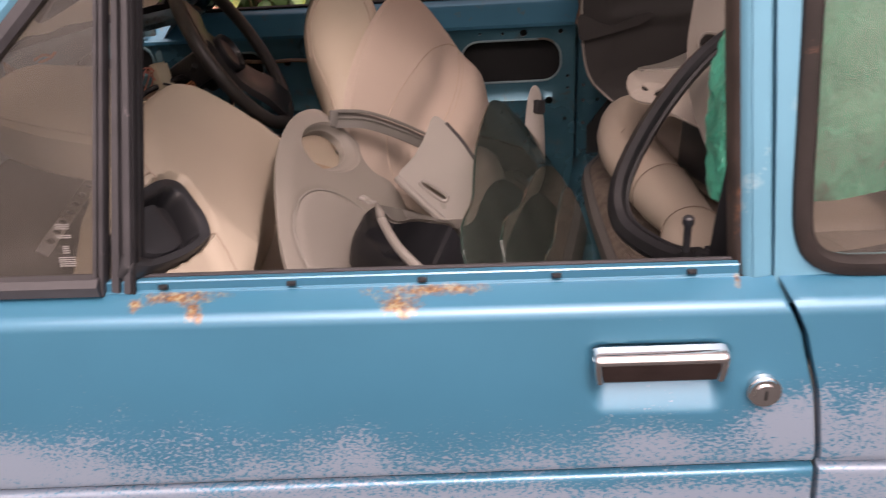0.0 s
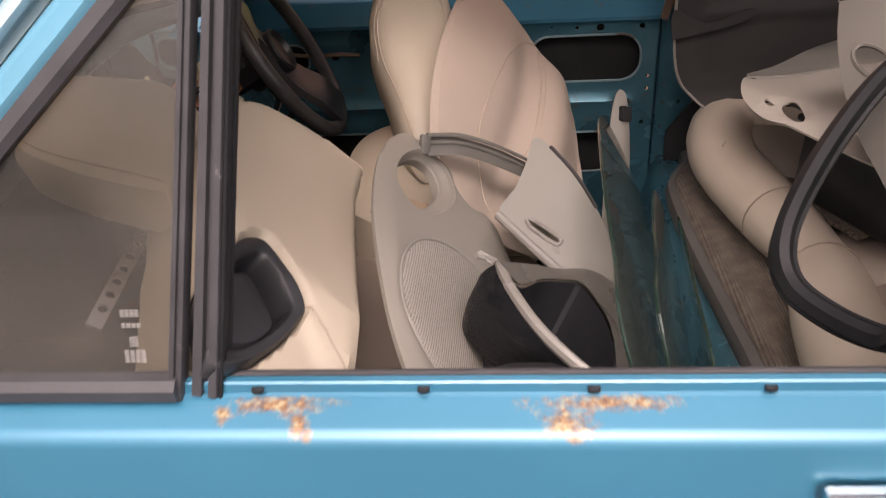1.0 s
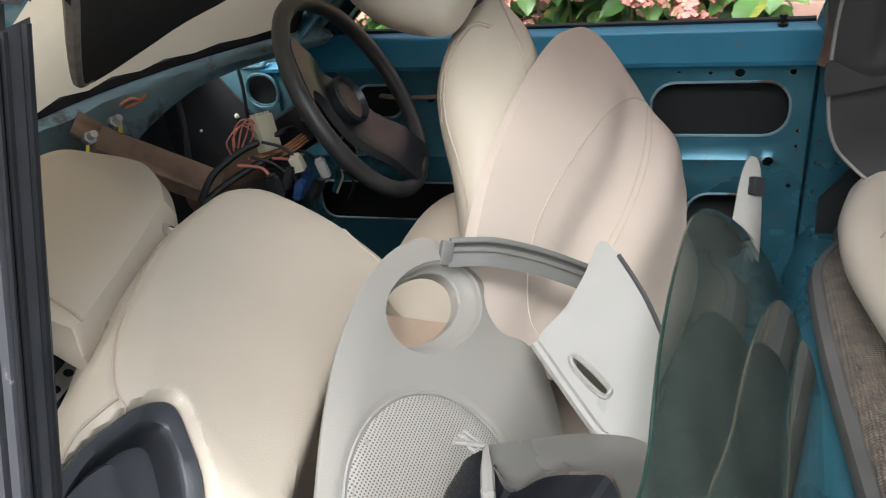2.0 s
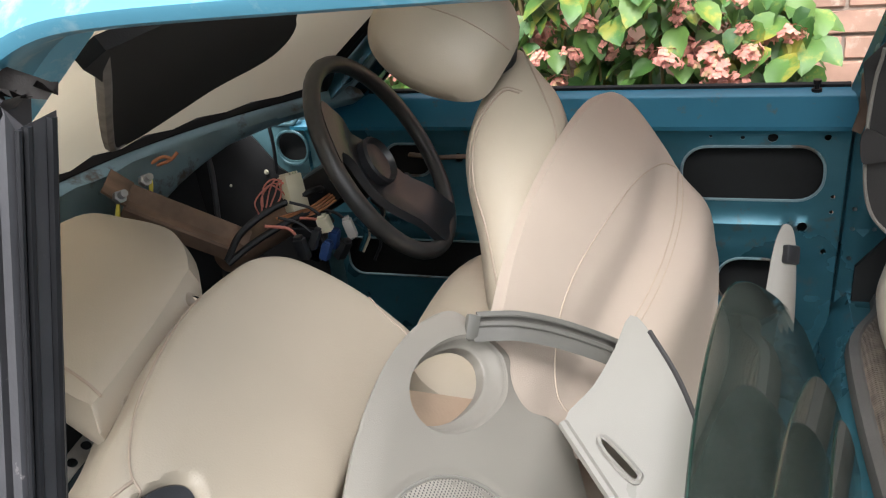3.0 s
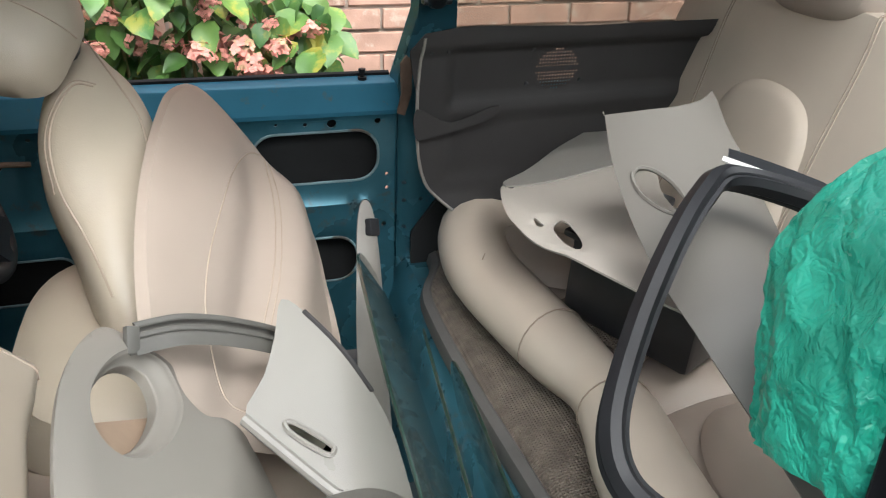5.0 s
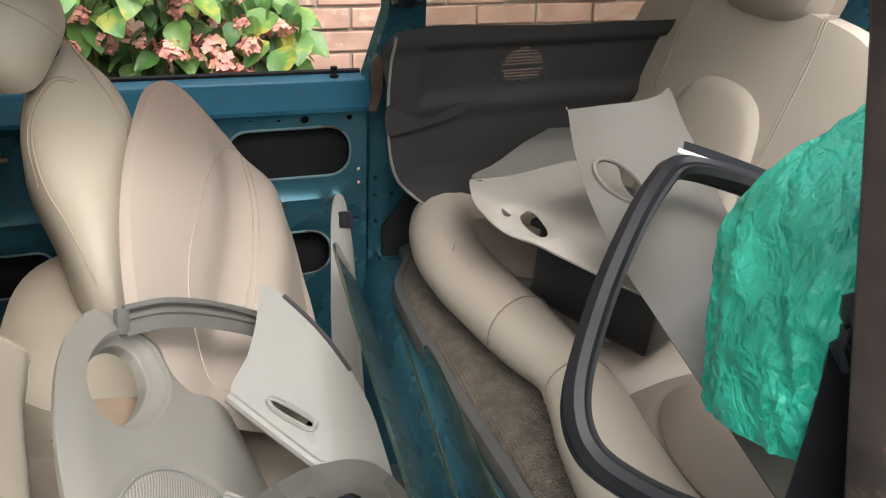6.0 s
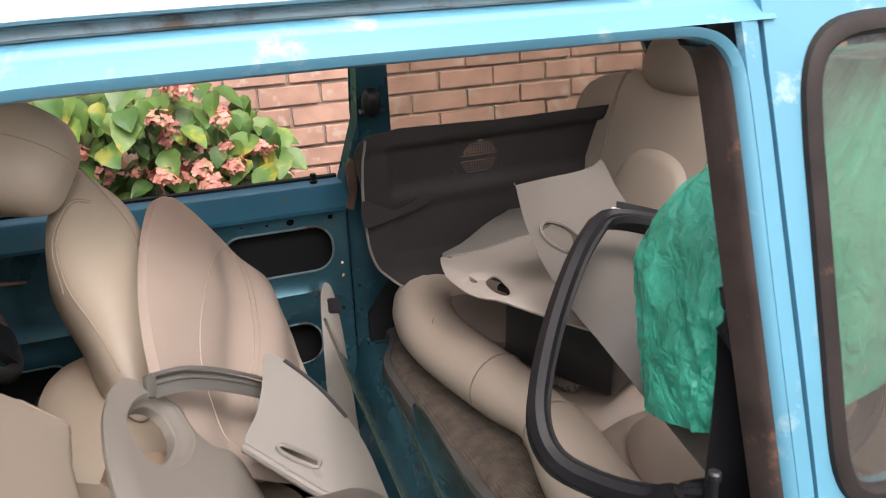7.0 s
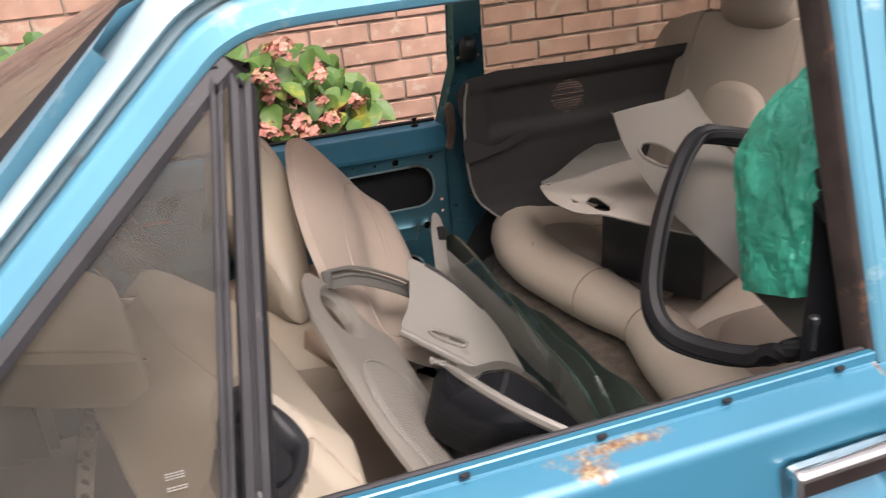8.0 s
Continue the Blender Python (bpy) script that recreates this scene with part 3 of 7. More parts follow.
def skin_strip(name, xs, profile, material, parent, label="", edge=None, dent=None, flip=False, thick=0.0):
    bm = bmesh.new()
    prof = refine(profile, 0.004)
    rows = []
    for y, z in prof:
        hi = edge(z) if edge else xs[-1]
        lo = xs[0]
        row = []
        for x in xs:
            k = (x - lo) / (xs[-1] - lo)
            xx = lo + k * (hi - lo)
            zz = z + rise(xx, z)
            yy = y + (dent(xx, zz) if dent else 0)
            row.append((xx, far_y(yy) if flip else yy, zz))
        rows.append(row)
    # a folded edge at the rear
    for row in rows:
        x, y, z = row[-1]
        s = -1 if flip else 1
        row += [(x + 0.0015, y + s * 0.002, z), (x - 0.001, y + s * 0.012, z)]
    rings(bm, rows, cap=False, closed=False)
    return part(name, bm, material, parent, label, sharp=50)


NX = [-1.05 + 0.01 * i for i in range(110)] + [0.05 + 0.004 * i for i in range(75)]
door = skin_strip("door", NX, [p for p in SKIN if p[1] > 0.6865], M_PAINT, car, "closed passenger door, lacquer flaking to grey primer", edge=lambda z: lerp(z, EDGE_Z, EDGE_X), dent=scoop)
skin_strip("lower_panel", [-1.05 + 0.03 * i for i in range(48)], [p for p in SKIN if p[1] < 0.687], M_PAINT_LOW, door, "lower door panel, mostly bare grey primer", edge=lambda z: lerp(z, EDGE_Z, EDGE_X))

# window ledge with its clip slots
bm = bmesh.new()
ledge = [(0.0, 0.894), (0.0005, 0.8950), (0.003, 0.896), (0.0035, 0.9045), (0.005, 0.906), (0.012, 0.906), (0.012, 0.900), (0.012, 0.88)]
rings(bm, [[(x, y, z) for y, z in ledge] for x in [-0.345 + 0.02 * i for i in range(34)]], cap=False, closed=False)
part("window_ledge", bm, M_PAINT, door, "blue ledge under the missing glass")
bm = bmesh.new()
rings(bm, [[(x, 0.013, 0.88), (x, 0.013, 0.9065), (x, 0.016, 0.9075), (x, 0.021, 0.906), (x, 0.024, 0.88)] for x in (-0.31, 0.0, 0.31)], closed=True)
part("weatherstrip", bm, M_CHANNEL, door)
bm = bmesh.new()
rings(bm, [[(x, 0.026, 0.84), (x, 0.030, 0.872), (x, 0.036, 0.876), (x, 0.050, 0.872), (x, 0.052, 0.62)] for x in (-0.7, -0.3, 0.0, 0.318)], cap=False, closed=False)
part("inner_panel", bm, M_INNER, door)
for x in (-0.273, -0.136, 0.0, 0.136, 0.269):
    bm = bmesh.new()
    box(bm, (x - 0.005, -0.0008, 0.8975), (x + 0.005, 0.004, 0.9025), None, 0.0012)
    box(bm, (x - 0.003, -0.002, 0.8985), (x + 0.003, 0.003, 0.9015), None, 0.0008)
    part("clip", bm, M_BLACKPL, door)


# door handle and lock
bm = bmesh.new()
prof = [(-0.0545, 0.8125), (-0.0595, 0.8125), (-0.0612, 0.8150), (-0.0632, 0.8280), (-0.0648, 0.8385), (-0.0600, 0.8400), (-0.0540, 0.8400)]
rings(bm, [[(x, y, z + 0.014 * (x - 0.232)) for y, z in prof] for x in (0.176, 0.178, 0.2, 0.232, 0.264, 0.286, 0.288)])
handle = part("door_handle", bm, M_DARKCHROME, door, "pull handle with a chrome flap, its dark reflection put into the colour")
bm = bmesh.new()
bar_prof = [(-0.050, 0.8365), (-0.0660, 0.8365), (-0.0678, 0.8380), (-0.0682, 0.8405), (-0.0668, 0.8435), (-0.0630, 0.8460), (-0.0560, 0.8470), (-0.048, 0.8470)]
loops = []
for x, k in ((0.168, 0.80), (0.1695, 0.92), (0.172, 0.98), (0.176, 1.0), (0.2, 1.0), (0.232, 1.0), (0.264, 1.0), (0.288, 1.0), (0.292, 0.98), (0.2945, 0.92), (0.296, 0.80)):
    loops.append([(x, -0.05 + (y + 0.05) * k, 0.8365 + (z - 0.8365) * k + 0.014 * (x - 0.232)) for y, z in bar_prof])
rings(bm, loops)
part("top_bar", bm, M_CHROME, handle, "pitted chrome top bar")
for x0, q in ((0.1725, 1), (0.2915, -1)):
    bm = bmesh.new()
    rings(bm, [[(x0 + w * math.cos(2 * math.pi * i / 16) - q * 0.002 * k, -0.0585 + h * math.sin(2 * math.pi * i / 16), z + 0.014 * (x0 - 0.232)) for i in range(16)] for z, w, h, k in ((0.812, 0.0030, 0.004, -1), (0.8135, 0.0042, 0.006, -0.8), (0.825, 0.0046, 0.0075, 0), (0.840, 0.0048, 0.0085, 0.3))])
    part("end_post", bm, M_CHROME, handle, "pitted chrome end post")
bm = bmesh.new()
for r, y0, y1 in ((0.0165, -0.050, -0.057), (0.0155, -0.057, -0.061), (0.0105, -0.061, -0.063)):
    loops = [[(0.334 + r * math.cos(q), y, 0.796 + r * math.sin(q)) for q in [2 * math.pi * i / 28 for i in range(28)]] for y in (y0, y1)]
    rings(bm, loops)
lock = part("lock_barrel", bm, M_CHROME, door, "round chrome lock barrel")
bm = bmesh.new()
box(bm, (0.3325, -0.0636, 0.790), (0.3355, -0.0628, 0.801))
part("key_slot", bm, M_SHADE, lock)

# window frame of the near door, from the bonnet end up the pillar, along the roof and down to the ledge
FRAME = [(-0.80, 0.80), (-0.60, 0.980), (-0.45, 1.1155), (-0.37, 1.1875), (-0.33, 1.2235), (-0.305, 1.246), (-0.287, 1.262), (-0.268, 1.277), (-0.240, 1.288), (-0.20, 1.292), (-0.12, 1.2935), (0.0, 1.2945), (0.12, 1.2945), (0.20, 1.2945), (0.245, 1.2942), (0.268, 1.2930), (0.283, 1.2895), (0.293, 1.283), (0.2990, 1.274), (0.3020, 1.262), (0.3035, 1.245), (0.3055, 1.20), (0.308, 1.13), (0.312, 1.03), (0.315, 0.96), (0.318, 0.893)]


def frame_sweep(name, path, profile, material, parent, flip=False, label="", out=1, n=4, taper=None):
    """Sweeps (across, out) profile points along a path in the side's window plane; across is away from the opening."""
    P = spline(path, n, closed=False)
    loops = []
    for i, p in enumerate(P):
        a, b = P[max(i - 1, 0)], P[min(i + 1, len(P) - 1)]
        d = (b - a) / np.linalg.norm(b - a)
        side = np.array([-d[1], d[0]]) * out
        loop = []
        k = taper(p) if taper else 1.0
        for across, o in profile:
            x, z = p + side * across * (k if across > 0 else 1.0)
            y = side_y(z) - o * (k if o < -0.012 else 1.0)
            loop.append((x, far_y(y) if flip else y, z))
        loops.append(loop)
    bm = bmesh.new()
    rings(bm, loops, cap=False, closed=False)
    return part(name, bm, material, parent, label)


PROFILE = [(0.004, -0.05), (0.0, -0.026), (0.0, -0.010), (0.002, -0.004), (0.007, 0.0), (0.009, 0.001), (0.022, -0.010), (0.024, -0.012), (0.027, -0.013), (0.029, -0.016), (0.031, -0.024), (0.032, -0.030)]
ALONG = FRAME[:14] + [(0.26, 1.2945), (0.30, 1.2945), (0.345, 1.2945)]
frame_sweep("window_frame", FRAME, PROFILE[:6] + [(0.0095, -0.004)], M_BODY, door, label="pale blue pressed window frame")
frame_sweep("outer_frame", ALONG, [(0.0085, -0.004)] + PROFILE[5:], M_BODY, door)
frame_sweep("rear_frame", [(0.3003, 1.304), (0.3010, 1.29), (0.3018, 1.275)] + FRAME[19:], [(0.0085, -0.006), (0.010, 0.001), (0.0265, -0.001), (0.0285, -0.003), (0.029, -0.015)], M_BODY, door)
frame_sweep("frame_seal", [p for p in FRAME if p[0] < -0.25], [(-0.012, -0.02), (-0.016, -0.012), (-0.015, 0.002), (-0.008, 0.006), (0.002, 0.004), (0.003, -0.006)], M_CHANNEL, door, label="perished black glazing rubber")
GUT = [(0.031, -0.030), (0.033, -0.033), (0.041, -0.033), (0.042, -0.030), (0.0425, -0.016), (0.045, -0.012), (0.049, -0.013), (0.060, -0.030), (0.072, -0.062)]
FRAME_R = FRAME[:14] + [(0.4, 1.2945), (0.7, 1.292), (1.1, 1.28)]
frame_sweep("roof_rail", FRAME_R, GUT, M_ROOF, car, label="chalky pale roof rail with rust spots")
frame_sweep("gutter", FRAME_R, [(0.0325, -0.026), (0.034, -0.030), (0.040, -0.030), (0.0415, -0.026)], M_SCUTTLE, car)

# quarter light: glass, rear bar, run channel
def bar(name, a, b, w0, w1, depth, material, parent, label="", torn=True):
    """A channel bar between two places, U shaped, with a ragged upper end."""
    A, B = Vector(a), Vector(b)
    d = (B - A).normalized()
    s = Vector((1, 0, 0)) - d * d.x
    s.normalize()
    o = s.cross(d).normalized()
    if o.y > 0:
        o = -o
    prof = [(-0.5, 0.0), (-0.5, 0.35), (-0.42, 0.5), (-0.1, 0.5), (-0.06, 0.3), (0.10, 0.3), (0.14, 0.5), (0.42, 0.5), (0.5, 0.35), (0.5, -0.5), (0.36, -0.5), (0.36, 0.1), (-0.36, 0.1), (-0.36, -0.5), (-0.5, -0.5)]
    rng = random.Random(7)
    loops = []
    for k in range(25):
        t = k / 24
        w = w0 + (w1 - w0) * t
        p = A + (B - A) * t
        loops.append([p + s * (x * w) + o * (y * depth) + (d * (rng.uniform(-0.008, 0.012) if torn and k == 24 else 0)) for x, y in prof])
    bm = bmesh.new()
    rings(bm, loops)
    return part(name, bm, material, parent, label)


bar("run_channel", (-0.318, 0.012, 0.893), (-0.260, 0.091, 1.258), 0.024, 0.018, 0.030, M_CHANNEL, door, "scuffed black glass run channel, torn off at its top")
bar("quarter_bar", (-0.343, 0.002, 0.893), (-0.279, 0.080, 1.258), 0.013, 0.010, 0.014, M_CHANNEL, door, "")
for dx, dy, r in ((0.0125, 0.006, 0.0026), (0.0130, 0.000, 0.0018), (0.0120, 0.022, 0.0032)):
    bm = bmesh.new()
    tube(bm, [(-0.318 + dx, dy, 0.893), (-0.289 + dx * 0.9, 0.0395 + dy, 1.0755), (-0.260 + dx * 0.72, 0.079 + dy, 1.252)], r, 8)
    part("channel_lip", bm, M_RUBBER, door)
bm = bmesh.new()
scrap = []
for i in range(9):
    a = i / 8
    scrap.append([(-0.280 + 0.030 * a + 0.003 * math.sin(9 * a), 0.085 + 0.02 * a + 0.005 * math.sin(7 * a + k), 1.264 + 0.010 * k / 4 * math.sin(2.6 * a + 0.4) + 0.004 * math.sin(13 * a + 2 * k)) for k in range(5)])
rings(bm, scrap, cap=False, closed=False)
bmesh.ops.solidify(bm, geom=bm.faces[:], thickness=0.002)
part("torn_lining", bm, M_BROWNSEAL, door, "torn brown rag of channel lining")
bm = bmesh.new()
rings(bm, [[(x, side_y(0.905) - 0.006, 0.895), (x, -0.010, 0.897), (x, -0.011, 0.908), (x, -0.004, 0.914), (x, 0.010, 0.914), (x, 0.012, 0.9)] for x in (-0.95, -0.6, -0.338)], closed=True)
part("sill_rubber", bm, M_CHANNEL, door)
bm = bmesh.new()
tri = [(-0.345, 0.905), (-0.284, 1.255), (-0.33, 1.217), (-0.45, 1.109), (-0.60, 0.973), (-0.675, 0.905)]
for o in (0.0, 0.004):
    bm.faces.new([bm.verts.new((x, side_y(z) + 0.004 + o, z)) for x, z in tri])
quarter = part("quarter_light", bm, M_QGLASS, door, "dusty triangular quarter light", smooth=False)
quarter.visible_shadow = False
for i, (w, n) in enumerate(((0.016, 3), (0.017, 2), (0.007, 4), (0.019, 5))):
    bm = bmesh.new()
    z0 = 0.968 - i * 0.0115
    for k in range(n):
        zz = z0 - k * 0.0022
        for c in range(4):
            box(bm, (-0.372 - w / 2 + c * w / 4, side_y(zz) + 0.002, zz), (-0.372 - w / 2 + (c + 0.75) * w / 4, side_y(zz) + 0.0032, zz + 0.0007))
    part("etched_mark", bm, M_MARK, quarter)

# rear quarter panel, pillar and its window
bm = bmesh.new()
QW = [(0.386, 1.10), (0.386, 1.02), (0.386, 0.975), (0.389, 0.945), (0.402, 0.924), (0.435, 0.917), (0.50, 0.918), (0.62, 0.92), (1.05, 0.935), (1.12, 0.95), (1.13, 1.0), (0.98, 1.245), (0.93, 1.275), (0.60, 1.281), (0.50, 1.281), (0.440, 1.281), (0.406, 1.273), (0.390, 1.250), (0.386, 1.21), (0.386, 1.16)]
QW = [(x - 0.008 * (x < 0.45), z - 0.008 * (z < 0.96) + 0.006 * (z > 1.24)) for x, z in QW]
QOUT = [(0.349, 0.868), (0.3475, 0.93), (0.3435, 1.05), (0.334, 1.27), (0.334, 1.345), (0.9, 1.345), (1.6, 1.26), (1.7, 0.87), (1.0, 0.862), (0.385, 0.864)]
to_side = Matrix(((1, 0, 0, 0), (0, 0, 1, 0), (0, 1, 0, 0), (0, 0, 0, 1)))
hole = [tuple(p) for p in spline(QW, 4)]
sheet(bm, QOUT, to_side, lift=lambda x, z: side_y(z) + 0.001 + 0.06 * max(0, z - 1.29), thick=-0.02, holes=[hole], step=0.05)
part("quarter_pillar", bm, M_BODY, car, "pale blue pillar and window surround")
bm = bmesh.new()
rows = []
for y, z in refine([(0.010, 0.905), (0.004, 0.898)] + SKIN, 0.006):
    lo = lerp(z, EDGE_Z, EDGE_X) + 0.0065
    row = [(lo - 0.0005, y + 0.014, z + rise(lo, z)), (lo, y + 0.002, z + rise(lo, z))]
    row += [(lo + 0.001 + (1.9 - lo) * k / 60, y, z + rise(lo, z)) for k in range(61)]
    rows.append(row)
rings(bm, rows, cap=False, closed=False)
part("quarter_panel", bm, M_PAINT, car, "rear quarter panel, lacquer flaking", sharp=50)
frame_sweep("quarter_seal", QW + QW[:1], [(-0.003, -0.002), (-0.002, 0.003), (0.002, 0.007), (0.009, 0.007), (0.015, 0.004), (0.017, -0.002)], M_BROWNSEAL, car, label="thick dark window rubber", out=-1)
bm = bmesh.new()
for o in (0.0, 0.004):
    bm.faces.new([bm.verts.new((p[0], side_y(p[1]) + 0.002 + o, p[1])) for p in hole])
part("quarter_window", bm, M_TINT, car, "dusty rear quarter window", smooth=False).visible_shadow = False
frame_sweep("door_pillar", [(0.300, 1.30), (0.310, 1.1), (0.3185, 0.9), (0.325, 0.6)], [(0.024, -0.02), (0.024, -0.04), (0.030, -0.075), (0.034, -0.08), (0.07, -0.08), (0.075, -0.03)], M_CHARCOAL, car)
frame_sweep("pillar_seal", [(0.288, 1.288), (0.2975, 1.279), (0.3022, 1.262), (0.3035, 1.245), (0.3055, 1.20), (0.308, 1.13), (0.312, 1.03), (0.3185, 0.88)], [(0.004, -0.005), (-0.001, -0.009), (-0.004, -0.016), (-0.004, -0.046), (0.001, -0.053), (0.012, -0.055), (0.030, -0.056)], M_RUSTSEAL, car, label="brown-stained door seal")

# roof, its lining left bare
bm = bmesh.new()
rows = []
for i in range(15):
    y = 0.125 + (2 * MID - 0.25) * i / 14
    c = 1 - ((y - MID) / 0.565) ** 2
    rows.append([(-0.335 - 0.035 * c + 0.15 * k, y, 1.352 + 0.035 * c * (1 - (k / 12) ** 2 * 0.3) + 0.012 * math.sin(math.pi * k / 12) - (0.02 if k == 0 else 0)) for k in range(13)])
rings(bm, rows, cap=False, closed=False)
# made-up opening in the near half, cut to brighten the interior
opening = [f for f in bm.faces if -0.30 < f.calc_center_median().x < 1.3 and 0.13 < f.calc_center_median().y < 0.60]
bmesh.ops.delete(bm, geom=opening, context="FACES")
bmesh.ops.solidify(bm, geom=bm.faces[:], thickness=0.02)
part("roof", bm, M_ROOF, car, "chalky faded roof panel, with a long opening added to let light in")

# far side: door inner skin with its openings, belt rail, frame, pillar
to_far = Matrix(((1, 0, 0, 0), (0, 0, -1, 1.30), (0, 1, 0, 0), (0, 0, 0, 1)))


def slot(x0, x1, z0, z1, r, n=6):
    out = []
    for cx, cz, q0 in ((x1 - r, z0 + r, -90), (x1 - r, z1 - r, 0), (x0 + r, z1 - r, 90), (x0 + r, z0 + r, 180)):
        out += [(cx + r * math.cos(radians(q0 + 90 * k / n)), cz + r * math.sin(radians(q0 + 90 * k / n))) for k in range(n + 1)]
    return out


def press(x, z):
    """Ribs pressed into the bare inner skin."""
    h = 0.0
    for z0, w, k in ((0.672, 0.016, 0.010), (0.628, 0.012, 0.012), (0.70, 0.006, -0.004)):
        if -0.9 < x < 0.24:
            h += k * math.exp(-((z - z0) / w) ** 2) * smooth01((0.23 - x) / 0.03)
    h += 0.012 * smooth01((x + 0.42) / 0.03) * smooth01((-0.1 - x) / 0.03) * math.exp(-((z - 0.77) / 0.05) ** 4) * -1
    h += 0.010 * smooth01((z - 0.845) / 0.012)
    return h


FAR_HOLES = [slot(-0.02, 0.226, 0.722, 0.826, 0.045), slot(-0.745, -0.36, 0.52, 0.612, 0.03), slot(0.05, 0.18, 0.50, 0.60, 0.045), slot(-0.62, -0.52, 0.76, 0.83, 0.03)]
SMALL = [(-0.58, 0.665, 0.009), (-0.46, 0.80, 0.010), (0.136, 0.842, 0.009), (0.085, 0.842, 0.004), (0.226, 0.842, 0.006), (0.03, 0.845, 0.003), (0.196, 0.672, 0.010), (-0.30, 0.80, 0.008), (-0.25, 0.70, 0.006), (0.243, 0.70, 0.004), (0.243, 0.73, 0.004), (0.236, 0.62, 0.005), (-0.7, 0.70, 0.012), (-0.40, 0.845, 0.004), (-0.2, 0.845, 0.005), (-0.4, 0.47, 0.004), (-0.08, 0.66, 0.006)]
bm = bmesh.new()
sheet(bm, [(-0.80, 0.32), (0.255, 0.32), (0.262, 0.862), (-0.80, 0.868)], to_far, lift=press, thick=0.004, holes=FAR_HOLES + [ell(x, z, r, r, n=12) for x, z, r in SMALL], step=0.022)
fdoor = part("driver_door", bm, M_INNER, car, "driver's door stripped to its blue inner skin")
for cut in FAR_HOLES:
    bm = bmesh.new()
    tube(bm, [(x, 1.299 - press(x, z), z) for x, z in cut], 0.0028, 6, up=(0, 1, 0), closed=True)
    part("pressed_lip", bm, M_SCUTTLE, fdoor)
# outer skin coloured black, for the shade seen through the openings
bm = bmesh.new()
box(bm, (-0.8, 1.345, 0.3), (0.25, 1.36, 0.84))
part("outer_skin", bm, M_SHADE, fdoor)
bm = bmesh.new()
belt = [(1.287, 0.858), (1.287, 0.866), (1.292, 0.872), (1.318, 0.902), (1.322, 0.908), (1.328, 0.914), (1.345, 0.917), (1.349, 0.919), (1.352, 0.91), (1.40, 0.90), (1.42, 0.86)]
rings(bm, [[(x, y, z - 0.006 * (x - 0.2)) for y, z in belt] for x in [-0.83 + 0.055 * i for i in range(21)]], cap=False, closed=False)
part("belt_rail", bm, M_RAIL, fdoor, "blue belt rail of the far door")
bm = bmesh.new()
rings(bm, [[(x, y, z - 0.006 * (x - 0.2)) for y, z in ((1.350, 0.914), (1.350, 0.924), (1.356, 0.927), (1.362, 0.924), (1.364, 0.90))] for x in (-0.8, -0.2, 0.26)], closed=True)
part("belt_seal", bm, M_RUBBER, fdoor)
# lock button
bm = bmesh.new()
for r, z0, z1 in ((0.009, 0.912, 0.920), (0.004, 0.918, 0.930), (0.007, 0.929, 0.936)):
    rings(bm, [[(0.204 + r * math.cos(q), 1.338 + r * math.sin(q), z) for q in [2 * math.pi * i / 14 for i in range(14)]] for z in (z0, z1)])
part("lock_button", bm, M_RUBBER, fdoor)
for x, z in ((-0.61, 0.71), (-0.58, 0.76), (-0.50, 0.69), (-0.53, 0.73)):
    bm = bmesh.new()
    rings(bm, [[(x + r * math.cos(q), y, z + r * math.sin(q)) for q in [2 * math.pi * i / 12 for i in range(12)]] for r, y in ((0.007, 1.302), (0.007, 1.294), (0.004, 1.29))])
    part("bolt", bm, M_STEEL, fdoor)
bm = bmesh.new()
tube(bm, [(-0.56, 1.285, 0.812), (-0.50, 1.272, 0.810), (-0.44, 1.275, 0.812), (-0.40, 1.285, 0.806)], 0.008, 8, 0.6)
part("inner_handle", bm, M_RUST, fdoor, "stripped inner door lever")
frame_sweep("driver_window_frame", FRAME, PROFILE, M_INNER, fdoor, flip=True)
frame_sweep("driver_frame_seal", FRAME, [(-0.004, -0.02), (-0.006, -0.012), (-0.004, 0.0), (0.002, -0.002)], M_RUBBER, fdoor, flip=True)
frame_sweep("far_roof_rail", FRAME_R, GUT, M_ROOF, car, flip=True)
# far pillar
bm = bmesh.new()
sheet(bm, [(0.264, 0.32), (0.40, 0.32), (0.40, 0.80), (0.385, 0.93), (0.362, 1.30), (0.300, 1.30), (0.300, 1.05), (0.270, 0.92)], to_far, lift=lambda x, z: 0.22 * max(0, z - BELT) - 0.02 + 0.010 * math.exp(-((x - 0.30) / 0.012) ** 2), thick=0.03, holes=[ell(x, z, 0.0045, 0.0045, n=8) for x, z in ((0.283, 0.70), (0.283, 0.66), (0.283, 0.60), (0.32, 0.66), (0.33, 0.72), (0.345, 0.60), (0.30, 0.54))], step=0.03)
part("driver_pillar", bm, M_INNER, car, "bare blue door pillar")
bm = bmesh.new()
sheet(bm, [(0.258, 0.865), (0.272, 0.86), (0.285, 0.90), (0.287, 0.965), (0.276, 0.975), (0.264, 0.96), (0.266, 0.90)], to_far, lift=lambda x, z: 0.035, thick=0.008, step=0.02)
part("hinge_plate", bm, M_RUST, car, "rust-brown striker plate")
# outside quarter of the far side with its window
far_hole = [(x, z - 0.030 * smooth01((1.05 - z) / 0.10)) for x, z in hole]
bm = bmesh.new()
sheet(bm, QOUT, Matrix(((1, 0, 0, 0), (0, 0, 1, 0), (0, 1, 0, 0), (0, 0, 0, 1))), lift=lambda x, z: far_y(side_y(z) - 0.004), thick=0.02, holes=[far_hole], step=0.08)
part("far_quarter_pillar", bm, M_INNER, car)
bm = bmesh.new()
